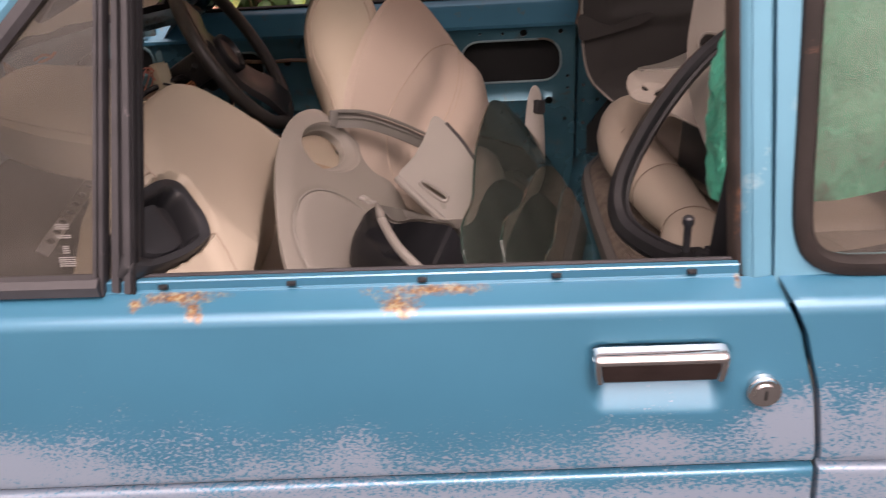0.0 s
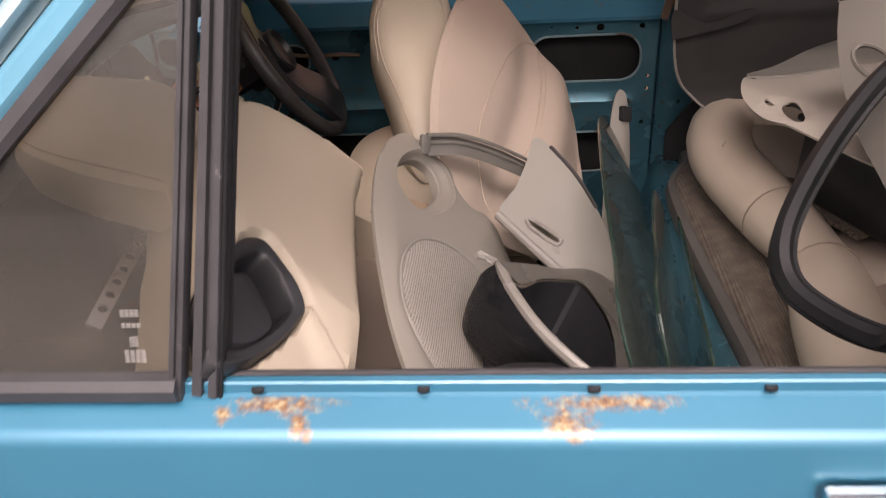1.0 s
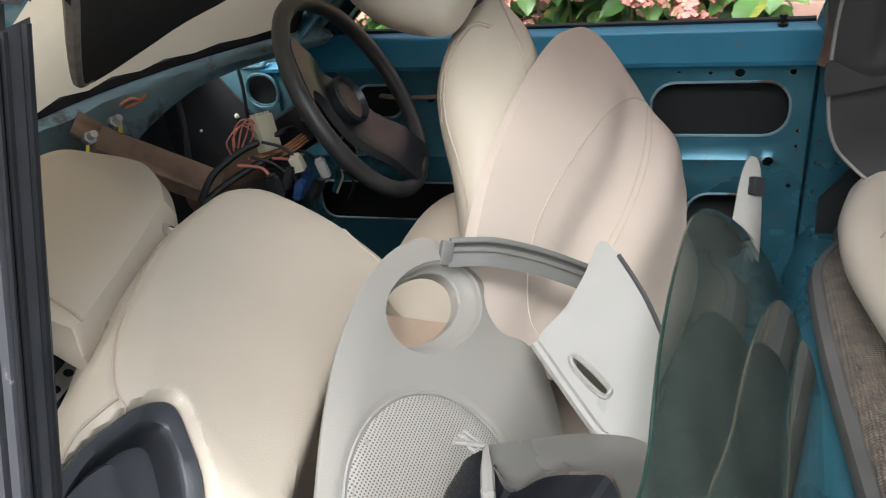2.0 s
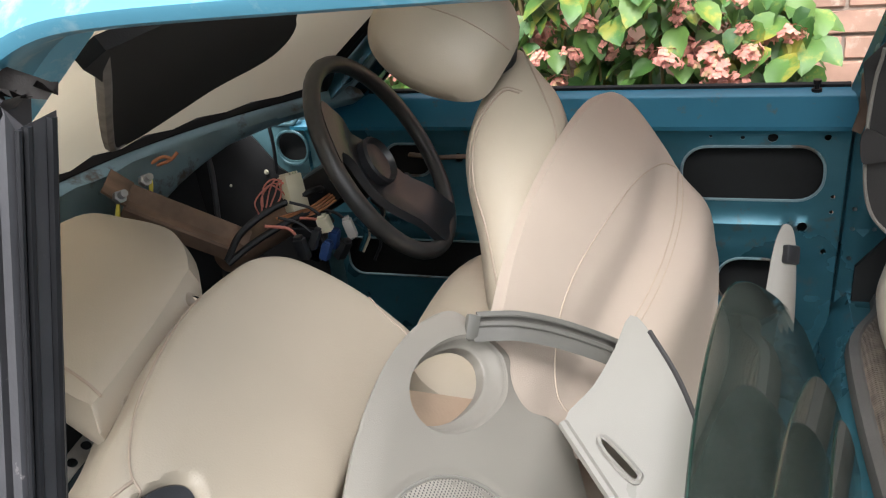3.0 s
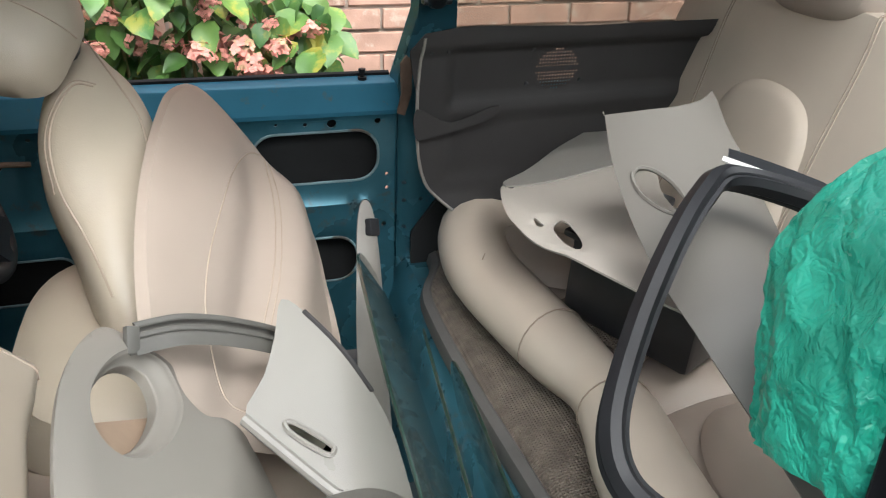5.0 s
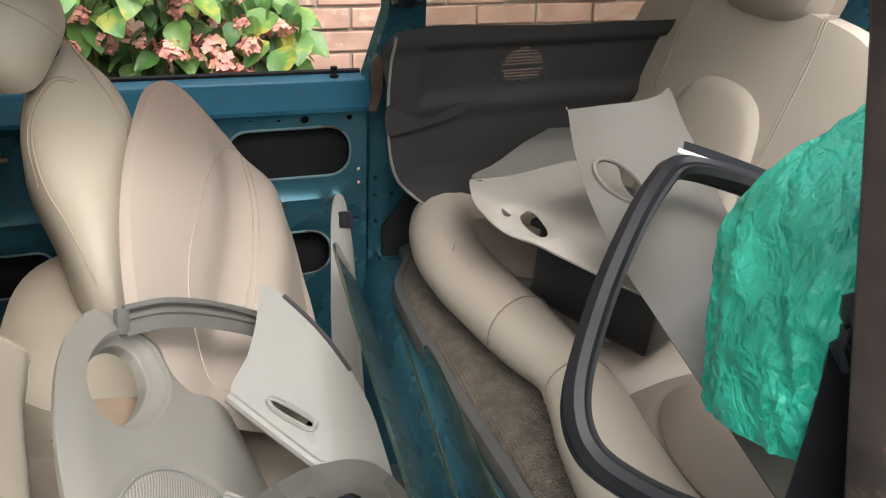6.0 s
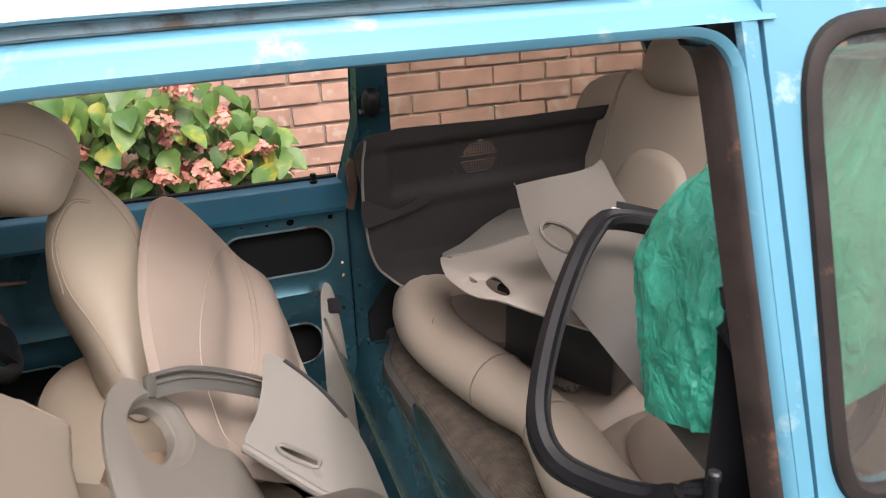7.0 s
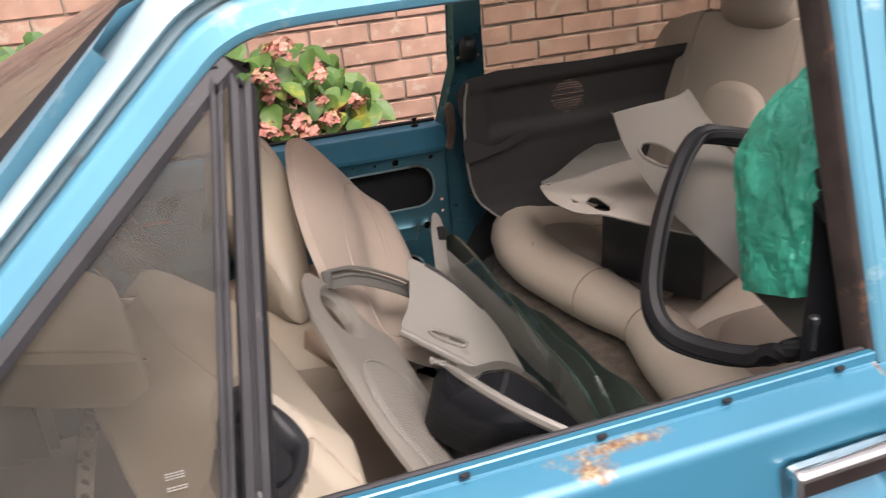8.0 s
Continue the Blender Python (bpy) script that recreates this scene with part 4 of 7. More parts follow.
for o in (0.0, 0.004):
    bm.faces.new([bm.verts.new((p[0], far_y(side_y(p[1]) + 0.002 + o), p[1])) for p in far_hole])
part("far_quarter_window", bm, M_TINT, car, "tinted far rear quarter window", smooth=False).visible_shadow = False
bm = bmesh.new()
box(bm, (0.30, 1.40, 0.3), (1.9, 1.43, 0.862), None, 0.01)
part("far_quarter_panel", bm, M_BODY, car)

# windscreen, seal, scuttle, bulkhead
def base_x(y):
    return -0.955 + 0.70 * (y - MID) ** 2


def head_x(y):
    return -0.345 + 0.10 * (y - MID) ** 2


def screen(y, k, inset=0.0):
    """A place on the windscreen: y across, k from its foot (0) to its head (1)."""
    x0, x1 = base_x(y), head_x(y)
    bow = 0.03 * math.sin(math.pi * k) * (1 - ((y - MID) / 0.57) ** 2)
    return Vector((x0 + (x1 - x0) * k - 0.5 * bow + 0.52 * inset, MID + (y - MID) * (1 - 0.10 * k), 0.975 + 0.355 * k + 0.85 * bow - 0.85 * inset))


bm = bmesh.new()
rings(bm, [[screen(0.13 + 1.12 * i / 20, k / 10) for k in range(11)] for i in range(21)], cap=False, closed=False)
part("windscreen", bm, M_GLASS, car, "windscreen in a black rubber seal")
bm = bmesh.new()
loop = [screen(0.13 + 1.12 * i / 24, 0.015, 0.022) for i in range(25)] + [screen(1.25, k / 10, 0.004) for k in range(1, 11)] + [screen(1.25 - 1.12 * i / 24, 1.0, 0.004) for i in range(1, 25)] + [screen(0.13, 1 - k / 10, 0.004) for k in range(1, 10)]
tube(bm, loop, 0.017, 8, closed=True)
part("windscreen_seal", bm, M_RUBBER, car)
for flip in (False, True):
    bm = bmesh.new()
    rows = []
    for k in range(13):
        p = screen(0.118, k / 12)
        q = (FRAME[0][0] + (FRAME[4][0] - FRAME[0][0]) * k / 12, 0.80 + 0.4575 * k / 12)
        a = Vector((p.x + 0.01, p.y - 0.01, p.z + 0.004))
        b = Vector((q[0] - 0.033, side_y(q[1] + 0.037) + 0.012, q[1] + 0.038))
        row = [a, a.lerp(b, 0.5) + Vector((-0.006, -0.012, 0.006)), b, b + Vector((0.01, 0.03, -0.02)), a + Vector((0.03, 0.05, -0.03)), a]
        rows.append([(v.x, far_y(v.y) if flip else v.y, v.z) for v in row])
    rings(bm, rows, cap=False, closed=False)
    part("windscreen_pillar", bm, M_INNER if flip else M_BODY, car, "blue windscreen pillar" if flip else "chalky pale blue windscreen pillar")
bm = bmesh.new()
rows = []
for i in range(31):
    y = 0.10 + 1.18 * i / 30
    x = base_x(y)
    wav = 0.003 * math.sin(i * 1.7)
    low = lerp(y, [0.1, 0.80, 0.88, 0.94, 1.04, 1.13, 1.28], [0.74, 0.79, 0.865, 0.892, 0.925, 0.935, 0.935])
    rows.append([(x - 0.03, y, 0.965), (x + 0.03, y, 0.962), (x + 0.05, y, 0.958), (x + 0.064, y, 0.950 + wav), (x + 0.069, y, 0.945 * 0.8 + low * 0.2), (x + 0.070 + wav, y, 0.945 * 0.5 + low * 0.5), (x + 0.066, y, 0.945 * 0.1 + low * 0.9), (x + 0.060, y, low - 0.004), (x + 0.045, y, low - 0.012), (x + 0.0, y, low - 0.016)])
rings(bm, rows, cap=False, closed=False)
bmesh.ops.solidify(bm, geom=bm.faces[:], thickness=0.004)
part("scuttle", bm, M_SCUTTLE, car, "bare scuttle panel under the screen")
# bulkhead in flat black, giving the cavity's shade by colour
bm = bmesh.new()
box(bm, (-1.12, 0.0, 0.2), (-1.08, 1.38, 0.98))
part("bulkhead", bm, M_SHADE, car)
bm = bmesh.new()
sheet(bm, [(-1.1, 0.3), (-0.76, 0.3), (-0.765, 0.70), (-0.785, 0.93), (-0.84, 0.965), (-1.1, 0.965)], to_far, lift=lambda x, z: 0.012 + 0.01 * math.sin(18 * x), thick=0.006, holes=[slot(-0.914, -0.809, 0.882, 0.927, 0.021), slot(-0.867, -0.800, 0.792, 0.858, 0.030), ell(-0.79, 0.905, 0.005, 0.005, n=8)], step=0.03)
part("kick_panel", bm, M_KICK, car)
bm = bmesh.new()
sheet(bm, [(-1.1, 0.3), (-0.78, 0.3), (-0.79, 0.74), (-0.86, 0.785), (-0.92, 0.865), (-1.1, 0.885)], to_far, lift=lambda x, z: 0.030 + 0.006 * math.sin(30 * x + 20 * z), thick=0.006, step=0.03)
part("deadening_felt", bm, M_FELT, car, "torn black sound deadening")
bm = bmesh.new()
box(bm, (-1.1, 0.02, 0.3), (-0.72, 0.06, 0.89))
part("near_kick_panel", bm, M_SCUTTLE, car)
# black sheet added behind the cut-outs as their shade
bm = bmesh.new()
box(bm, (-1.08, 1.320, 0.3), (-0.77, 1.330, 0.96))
part("kick_panel_shade", bm, M_SHADE, car)
# raised lip round the two cut-outs, a grommet and a drain bung
for cut in (slot(-0.918, -0.805, 0.878, 0.931, 0.024), slot(-0.871, -0.796, 0.788, 0.862, 0.033)):
    bm = bmesh.new()
    tube(bm, [(x, 1.287, z) for x, z in cut], 0.0035, 6, up=(0, 1, 0), closed=True)
    part("pressed_lip", bm, M_KICK, car)
for x, y, z, r in ((-0.893, 1.262, 0.778, 0.006), (-0.99, 1.26, 0.745, 0.003)):
    bm = bmesh.new()
    pillow(bm, ell(0, 0, r, r, n=14), local((x, y, z), (1, 0, 0), (0, 0, 1)), 0.004, 0.002, 4)
    part("bung", bm, M_CREAMPL, car, "small pale rubber bung")

# floor pan, tunnel, rear seat step, tail
bm = bmesh.new()
rows = []
for i in range(29):
    y = 0.0 + 1.38 * i / 28
    t = 0.16 * smooth01((0.14 - abs(y - MID)) / 0.05)
    rows.append([(x, y, 0.24 + t * smooth01((1.0 + 0.3 - abs(x + 0.4)) / 0.2)) for x in (-1.1, -0.8, -0.6, -0.3, 0.0, 0.2, 0.30)])
rings(bm, rows, cap=False, closed=False)
part("floor_pan", bm, M_FLOOR, car, "dark bare floor pan")
bm = bmesh.new()
rows = []
for i in range(36):
    y = 0.03 + 1.30 * i / 35
    bow = 0.02 * math.sin(math.pi * (y - 0.1) / 1.2)
    rows.append([(0.18, y, 0.24), (0.235 - bow, y, 0.40), (0.255 - bow, y, 0.47), (0.262 - bow, y, 0.50), (0.275 - bow, y, 0.515), (0.285, y, 0.53), (0.40, y, 0.53), (1.15, y, 0.50)])
rings(bm, rows, cap=False, closed=False)
part("seat_step", bm, M_INNER, car, "blue pressed step under the rear bench")
bm = bmesh.new()
box(bm, (1.14, 0.02, 0.3), (1.18, 1.36, 1.0), None, 0.01)
part("tail_panel", bm, M_CHARCOAL, car)
def across(stations, y0, y1, n=12, crown=0.03, round_=0.05):
    """Rows of a panel that spans the car, crowned and turned down at both sides."""
    rows = []
    for i in range(n + 1):
        s = i / n * 2 - 1
        y = MID + s * (y1 - y0) / 2
        rows.append([(x, y, z + crown * (1 - s * s) * k - round_ * k * smooth01((abs(s) - 0.9) / 0.1)) for x, z, k in stations])
    return rows


bm = bmesh.new()
rings(bm, across([(1.155, 1.0, 0), (1.35, 0.99, 0), (1.70, 0.93, 0)], 0.03, 1.35), cap=False, closed=False)
part("parcel_shelf", bm, M_CHARCOAL, car)
bm = bmesh.new()
rings(bm, across([(1.45, 1.362, 1), (1.53, 1.345, 1), (1.60, 1.27, 0.6)], 0.12, 1.26), cap=False, closed=False)
rings(bm, across([(1.73, 0.95, 0.3), (1.80, 0.915, 0.3), (1.885, 0.88, 0.2), (1.905, 0.70, 0), (1.89, 0.40, 0)], -0.04, 1.42), cap=False, closed=False)
part("tailgate", bm, M_BODY, car)
bm = bmesh.new()
rings(bm, across([(1.60, 1.27, 0.6), (1.73, 0.95, 0.3)], 0.10, 1.28), cap=False, closed=False)
part("rear_window", bm, M_TINT, car).visible_shadow = False
bm = bmesh.new()
rings(bm, across([(-0.93, 0.935, 0.2), (-0.99, 0.93, 0.6), (-1.2, 0.905, 1), (-1.5, 0.865, 1), (-1.75, 0.81, 1), (-1.86, 0.765, 0.8), (-1.90, 0.70, 0.3), (-1.905, 0.55, 0), (-1.89, 0.35, 0)], -0.035, 1.415), cap=False, closed=False)
part("bonnet", bm, M_BODY, car)
for flip in (False, True):
    bm = bmesh.new()
    rows = []
    for y, z in refine([p for p in SKIN if p[1] < 0.886], 0.02):
        rows.append([(x, far_y(y) if flip else y, z - 0.25 * smooth01((-1.1 - x) / 0.8) * smooth01((z - 0.70) / 0.2) * 0.55) for x in ([-1.9 + 0.0422 * k for k in range(21)] if not flip else [-1.9 + 0.0555 * k for k in range(21)])])
    rings(bm, rows, cap=False, closed=False)
    part("front_wing", bm, M_PAINT, car)
bm = bmesh.new()
box(bm, (-1.9, 1.365, 0.3), (-0.79, 1.40, 0.93), None, 0.01)
part("far_wing", bm, M_BODY, car)

bm = bmesh.new()
box(bm, (-0.95, 0.0, 0.14), (1.9, 1.38, 0.24), None, 0.02)
part("underbody", bm, M_SHADE, car)
bm = bmesh.new()
sheet(bm, [(0.29, 0.30), (0.6, 0.30), (0.6, 0.78), (0.38, 0.72), (0.29, 0.6)], to_far, lift=lambda x, z: 0.02, thick=0.01, step=0.06)
part("wheel_arch", bm, M_SHADE, car)
for x in (-1.35, 1.2):
    for y in (0.06, 1.32):
        bm = bmesh.new()
        prof = [(0.13, -0.07), (0.18, -0.085), (0.26, -0.085), (0.285, -0.06), (0.285, 0.06), (0.26, 0.085), (0.18, 0.085), (0.13, 0.07)]
        rings(bm, [[(x + r * math.cos(q), y + w, 0.285 + r * math.sin(q)) for r, w in prof] for q in [2 * math.pi * i / 24 for i in range(25)]], cap=False)
        wheel = part("wheel", bm, M_RUBBER, car)
        bm = bmesh.new()
        rings(bm, [[(x + r * math.cos(q), y + w, 0.285 + r * math.sin(q)) for q in [2 * math.pi * i / 20 for i in range(20)]] for r, w in ((0.132, -0.06), (0.13, -0.03), (0.06, -0.04), (0.05, -0.05), (0.132, 0.06))])
        part("rim", bm, M_STEEL, wheel)

# far rear side trim
trim = thing("side_trim_panel", "charcoal moulded rear side trim with a speaker grille, edge curling away", "trim panel", at=(0.5, 1.25, 0.85))
mt = local((0.25, 1.268, 0.0), (1, 0.06, 0), (0, -0.16, 1))


def trim_relief(x, z):
    zz = z
    h = 0.012 * smooth01((zz - 1.02) / 0.03)
    rec = smooth01((x - 0.055) / 0.012) * smooth01((0.70 - x) / 0.02) * smooth01((zz - 0.925) / 0.012) * smooth01((1.035 - zz) / 0.012)
    low = smooth01((x - 0.05) / 0.02) * smooth01((0.62 - x) / 0.06) * smooth01((zz - 0.765) / 0.02) * smooth01((0.905 - zz) / 0.012)
    curl = 0.02 * smooth01((0.76 - zz) / 0.06)
    return h - 0.014 * rec - 0.006 * low + curl


TRIM = [(0.004, 1.067), (0.3, 1.068), (0.80, 1.056), (0.82, 0.95), (0.78, 0.74), (0.56, 0.67), (0.20, 0.672), (0.165, 0.664), (0.12, 0.690), (0.060, 0.735), (0.026, 0.775), (0.008, 0.84), (0.0, 0.95)]
GR = []
for i in range(-7, 8):
    for j in range(-6, 7):
        if (i / 7.2) ** 2 + (j / 6.2) ** 2 < 1 and abs(j) > 0:
            GR.append(ell(0.268 + i * 0.0058, 0.980 + j * 0.0062, 0.0017, 0.0018, n=6))
bm = bmesh.new()
sheet(bm, [tuple(p) for p in spline(TRIM, 3)], mt, lift=trim_relief, thick=0.0015, holes=GR, step=0.012)
part("panel", bm, M_CHARCOAL, trim, sharp=60)
bm = bmesh.new()
tube(bm, [mt @ Vector((x, z, trim_relief(x, z) + 0.001)) for x, z in [tuple(p) for p in spline([(0.20, 0.671), (0.165, 0.664), (0.12, 0.690), (0.060, 0.735), (0.026, 0.775), (0.008, 0.84), (0.0, 0.95), (0.004, 1.06)], 5, closed=False)]], 0.003, 6)
part("edge_bead", bm, M_GREYTRIM, trim, "grey plastic edge bead")
bm = bmesh.new()
sheet(bm, [tuple(p) for p in spline([(-0.004, 0.935), (0.06, 0.905), (0.13, 0.927), (0.155, 0.925), (0.135, 0.905), (0.09, 0.893), (0.02, 0.878), (-0.004, 0.88)], 4)], mt, lift=lambda x, z: 0.018 - 0.05 * max(0, x - 0.08), thick=0.003, step=0.015)
part("torn_flap", bm, M_CHARCOAL, trim, "loose flap of vinyl")
for x, z in ((0.21, 0.955), (0.318, 0.955), (0.215, 1.02), (0.02, 1.03), (0.05, 1.03)):
    bm = bmesh.new()
    rings(bm, [[mt @ Vector((x + r * math.cos(q), z + r * math.sin(q), trim_relief(x, z) + h)) for q in [math.pi * i / 5 for i in range(10)]] for r, h in ((0.004, 0.0), (0.003, 0.002))])
    part("screw", bm, M_BLACKPL, trim)

# belt anchor on the far pillar
anchor = thing("seat_belt_anchor", "black plastic upper seat belt anchor on the far pillar", "seat belt", at=(0.325, 1.24, 1.09))
bm = bmesh.new()
pillow(bm, ell(0, 0, 0.021, 0.032, power=2.6), local((0.322, 1.232, 1.095), (1, 0, 0), (0, -0.2, 1)), 0.022, 0.012, 6)
part("cap", bm, M_BLACKPL, anchor)
bm = bmesh.new()
box(bm, (0.296, 1.225, 1.072), (0.350, 1.245, 1.082), None, 0.003)
part("guide_loop", bm, M_BLACKPL, anchor)

# ================= steering column and bulkhead clutter =================
C = Vector((-0.494, 1.019, 0.903))
axis = Vector((0.868, 0.088, 0.488))
mw = local(C, (-0.1007, 0.9949, 0), (-0.4855, -0.0491, 0.8728))
wheel_thing = thing("steering_wheel", "worn black two-spoke steering wheel on a bare column", "steering wheel", at=C)
bm = bmesh.new()
tube(bm, [mw @ Vector((0.181 * math.cos(q), 0.181 * math.sin(q), 0)) for q in [2 * math.pi * i / 48 for i in range(48)]], 0.0145, 12, up=axis, closed=True)
part("rim", bm, M_WHEEL, wheel_thing)


def spoke_lift(x, y):
    return 0.016 - 0.030 * smooth01((0.13 - math.hypot(x + 0.02, y)) / 0.08)


bm = bmesh.new()
SP = [(-0.105, 0.140), (-0.085, 0.108), (-0.045, 0.075), (-0.006, 0.045), (0.030, -0.005), (0.040, -0.065), (0.062, -0.115), (0.085, -0.150), (0.075, -0.165), (0.020, -0.165), (-0.005, -0.176), (-0.035, -0.172), (-0.055, -0.130), (-0.085, -0.075), (-0.108, -0.030), (-0.125, 0.020), (-0.150, 0.060), (-0.170, 0.050), (-0.168, 0.062), (-0.135, 0.118)]
sheet(bm, [tuple(p) for p in spline(SP, 3)], mw, lift=spoke_lift, thick=0.014, step=0.02)
part("spokes", bm, M_BLACKPL, wheel_thing)
bm = bmesh.new()
rings(bm, [[mw @ Vector((-0.028 + r * math.cos(q), 0.004 + r * 0.95 * math.sin(q), h)) for q in [2 * math.pi * i / 24 for i in range(24)]] for r, h in ((0.045, -0.012), (0.046, 0.002), (0.042, 0.006), (0.036, -0.004), (0.03, -0.006))])
part("horn_boss", bm, M_BLACKPL, wheel_thing)
bm = bmesh.new()
tube(bm, [C - axis * 0.02, C - axis * 0.09], 0.045, 16, up=(0, 1, 0))
part("hub_shroud", bm, M_RUBBER, wheel_thing)

column = thing("steering_column", "bare steering column with switchgear, tape and loose wiring", "steering column", at=C - axis * 0.2)
bm = bmesh.new()
tube(bm, [C - axis * 0.06, C - axis * 0.11, C - axis * 0.165], 0.030, 14, up=(0, 1, 0))
part("tube", bm, M_BLACKPL, column)
bm = bmesh.new()
tube(bm, [C - axis * 0.16, C - axis * 0.25, C - axis * 0.40], 0.031, 14, up=(0, 1, 0))
part("lower_tube", bm, M_RUST, column, "rust-brown lower steering tube")
bm = bmesh.new()
tube(bm, [C - axis * 0.155, C - axis * 0.165], 0.036, 14, up=(0, 1, 0))
part("clamp", bm, M_STEEL, column)
bm = bmesh.new()
box(bm, (-0.05, -0.045, -0.035), (0.05, 0.045, 0.03), local(C - axis * 0.115 + Vector((0, -0.01, 0.02)), axis, (0, 1, 0)), 0.008)
part("switch_housing", bm, M_BLACKPL, column)
bm = bmesh.new()
box(bm, (-0.03, -0.02, -0.02), (0.03, 0.02, 0.02), local(C - axis * 0.14 + Vector((0.0, -0.06, -0.03)), axis, (0, 1, 0)), 0.006)
tube(bm, [C - axis * 0.14 + Vector((0, -0.05, -0.05)), C - axis * 0.14 + Vector((0.01, -0.09, -0.07))], 0.019, 14)
part("ignition_barrel", bm, M_BLACKPL, column)
bm = bmesh.new()
rings(bm, [[C - axis * 0.14 + Vector((0.012, -0.092, -0.072)) + Vector((r * math.cos(q), 0, r * math.sin(q))) for q in [2 * math.pi * i / 14 for i in range(14)]] for r in (0.016, 0.012)])
part("ignition_ring", bm, M_STEEL, column)
for dy, dz, l in ((0.06, 0.03, 0.05), (-0.05, 0.03, 0.04)):
    bm = bmesh.new()
    p = C - axis * 0.10
    tube(bm, [p, p + Vector((0.01, dy, dz)), p + Vector((0.03, dy * 1.7, dz * 1.5))], 0.006, 8)
    part("stalk", bm, M_BLACKPL, column)

# rusty cross brace
brace = thing("column_brace", "rusty pressed steel column brace bolted to the bulkhead", "bracket", at=(-0.76, 0.78, 0.87))
bm = bmesh.new()
a, b = Vector((-0.83, 0.762, 0.922)), Vector((-0.69, 0.85, 0.805))
prof = [(0.95 * p, q - 0.004) for p, q in ((-0.030, 0.010), (-0.026, 0.013), (-0.017, 0.008), (0.0, 0.001), (0.017, 0.008), (0.026, 0.013), (0.030, 0.010), (0.030, -0.018), (0.027, -0.018), (0.026, 0.006), (0.0, -0.004), (-0.026, 0.006), (-0.027, -0.018), (-0.030, -0.018))]
tube(bm, [a, a.lerp(b, 0.3), a.lerp(b, 0.7), b], 0.03, profile=prof, up=(0.6, -0.2, 0.8))
part("channel", bm, M_RUST, brace)
bm = bmesh.new()
box(bm, (-0.03, -0.055, -0.004), (0.012, 0.055, 0.0), local(a + Vector((-0.004, 0.0, 0.012)), (0.5, 0.3, -0.6), (0.4, -1, 0.2)), 0.001)
part("flange", bm, M_RUST, brace)
for s in (-0.032, 0.032):
    p = a + Vector((0.014, -s * 0.4, 0.016)) + Vector((0.3, -0.9, 0.1)).normalized() * s
    bm = bmesh.new()
    tube(bm, [p, p + Vector((0.022, -0.008, 0.012))], 0.006, 8)
    tube(bm, [p, p + Vector((0.010, -0.004, 0.005))], 0.010, 6)
    part("bolt", bm, M_STEEL, brace)
for s in (-0.055, 0.04):
    bm = bmesh.new()
    pillow(bm, [tuple(q) for q in spline([(0.0, 0.02), (0.012, 0.0), (0.006, -0.018), (-0.014, -0.012), (-0.012, 0.008)], 3)], local(a + Vector((0.01, -0.3 * s, -0.008)) + Vector((0.3, -0.9, 0.1)).normalized() * s, (0.6, -0.6, 0), (0.2, 0.2, 1)), 0.004, 0.002, 4)
    part("sealant", bm, M_YELLOW, brace, "dab of yellow sealant")

# wires
def cable(name, pts, r, material, label, category="cable", group="loose wiring on the column"):
    bm = bmesh.new()
    tube(bm, spline(pts, 6, closed=False), r, 7)
    ob = link(name, bm, material)
    return tagged(ob, label, category, group)


W = C - axis * 0.13
cable("loom_cable", [(-0.70, 0.80, 0.80), (-0.685, 0.83, 0.835), (-0.65, 0.87, 0.86), (-0.62, 0.90, 0.868), (-0.59, 0.94, 0.872), W], 0.006, M_RUBBER, "black taped wiring loom along the column")
cable("loom_cable", [(-0.70, 0.80, 0.795), (-0.67, 0.84, 0.815), (-0.635, 0.885, 0.83), (-0.60, 0.93, 0.84), W + Vector((0, 0, -0.02))], 0.006, M_RUBBER, "black taped wiring loom along the column")
for k in range(6):
    rng = random.Random(k)
    o = Vector((rng.uniform(-0.008, 0.008), rng.uniform(-0.012, 0.012), rng.uniform(-0.006, 0.006)))
    cable("thin_wire", [Vector((-0.655, 0.865, 0.862)) + o, Vector((-0.648, 0.868, 0.888)) + 2 * o, Vector((-0.636, 0.882, 0.905)) + o, Vector((-0.628, 0.90, 0.89)) + o, Vector((-0.62, 0.905, 0.875)) + o], 0.0014, M_WIREPINK, "thin faded red wire loop")
for k in range(4):
    o = Vector((0.003 * k, 0.004 * k, -0.004 * k))
    cable("thin_wire", [Vector((-0.645, 0.88, 0.842)) + o, Vector((-0.60, 0.915, 0.848)) + o, Vector((-0.575, 0.95, 0.86)) + o], 0.002, M_COPPER, "thin copper-coloured loose wire")
cable("hanging_cable", [(-0.86, 1.255, 0.955), (-0.85, 1.24, 0.90), (-0.852, 1.245, 0.84), (-0.86, 1.25, 0.78)], 0.004, M_RUBBER, "thin black cable hanging down the kick panel")
cable("hanging_strap", [(-0.858, 1.012, 0.955), (-0.852, 1.018, 0.90), (-0.846, 1.006, 0.84), (-0.850, 0.998, 0.768), (-0.85, 1.0, 0.74)], 0.0055, M_CHANNEL, "frayed strap hanging under the scuttle")
for pts in ([(-0.87, 0.875, 0.935), (-0.85, 0.89, 0.945), (-0.84, 0.90, 0.94)], [(-0.87, 0.88, 0.93), (-0.845, 0.90, 0.935), (-0.835, 0.915, 0.945)]):
    cable("frayed_wire", pts, 0.003, M_COPPER, "frayed copper tape on the scuttle")
plug = thing("wiring_plug", "cream plastic wiring plug on the column", "connector", at=(-0.622, 0.905, 0.88))
mp = local((-0.619, 0.908, 0.878), (0.35, 0.8, -0.1), (-0.25, 0.15, 1))
bm = bmesh.new()
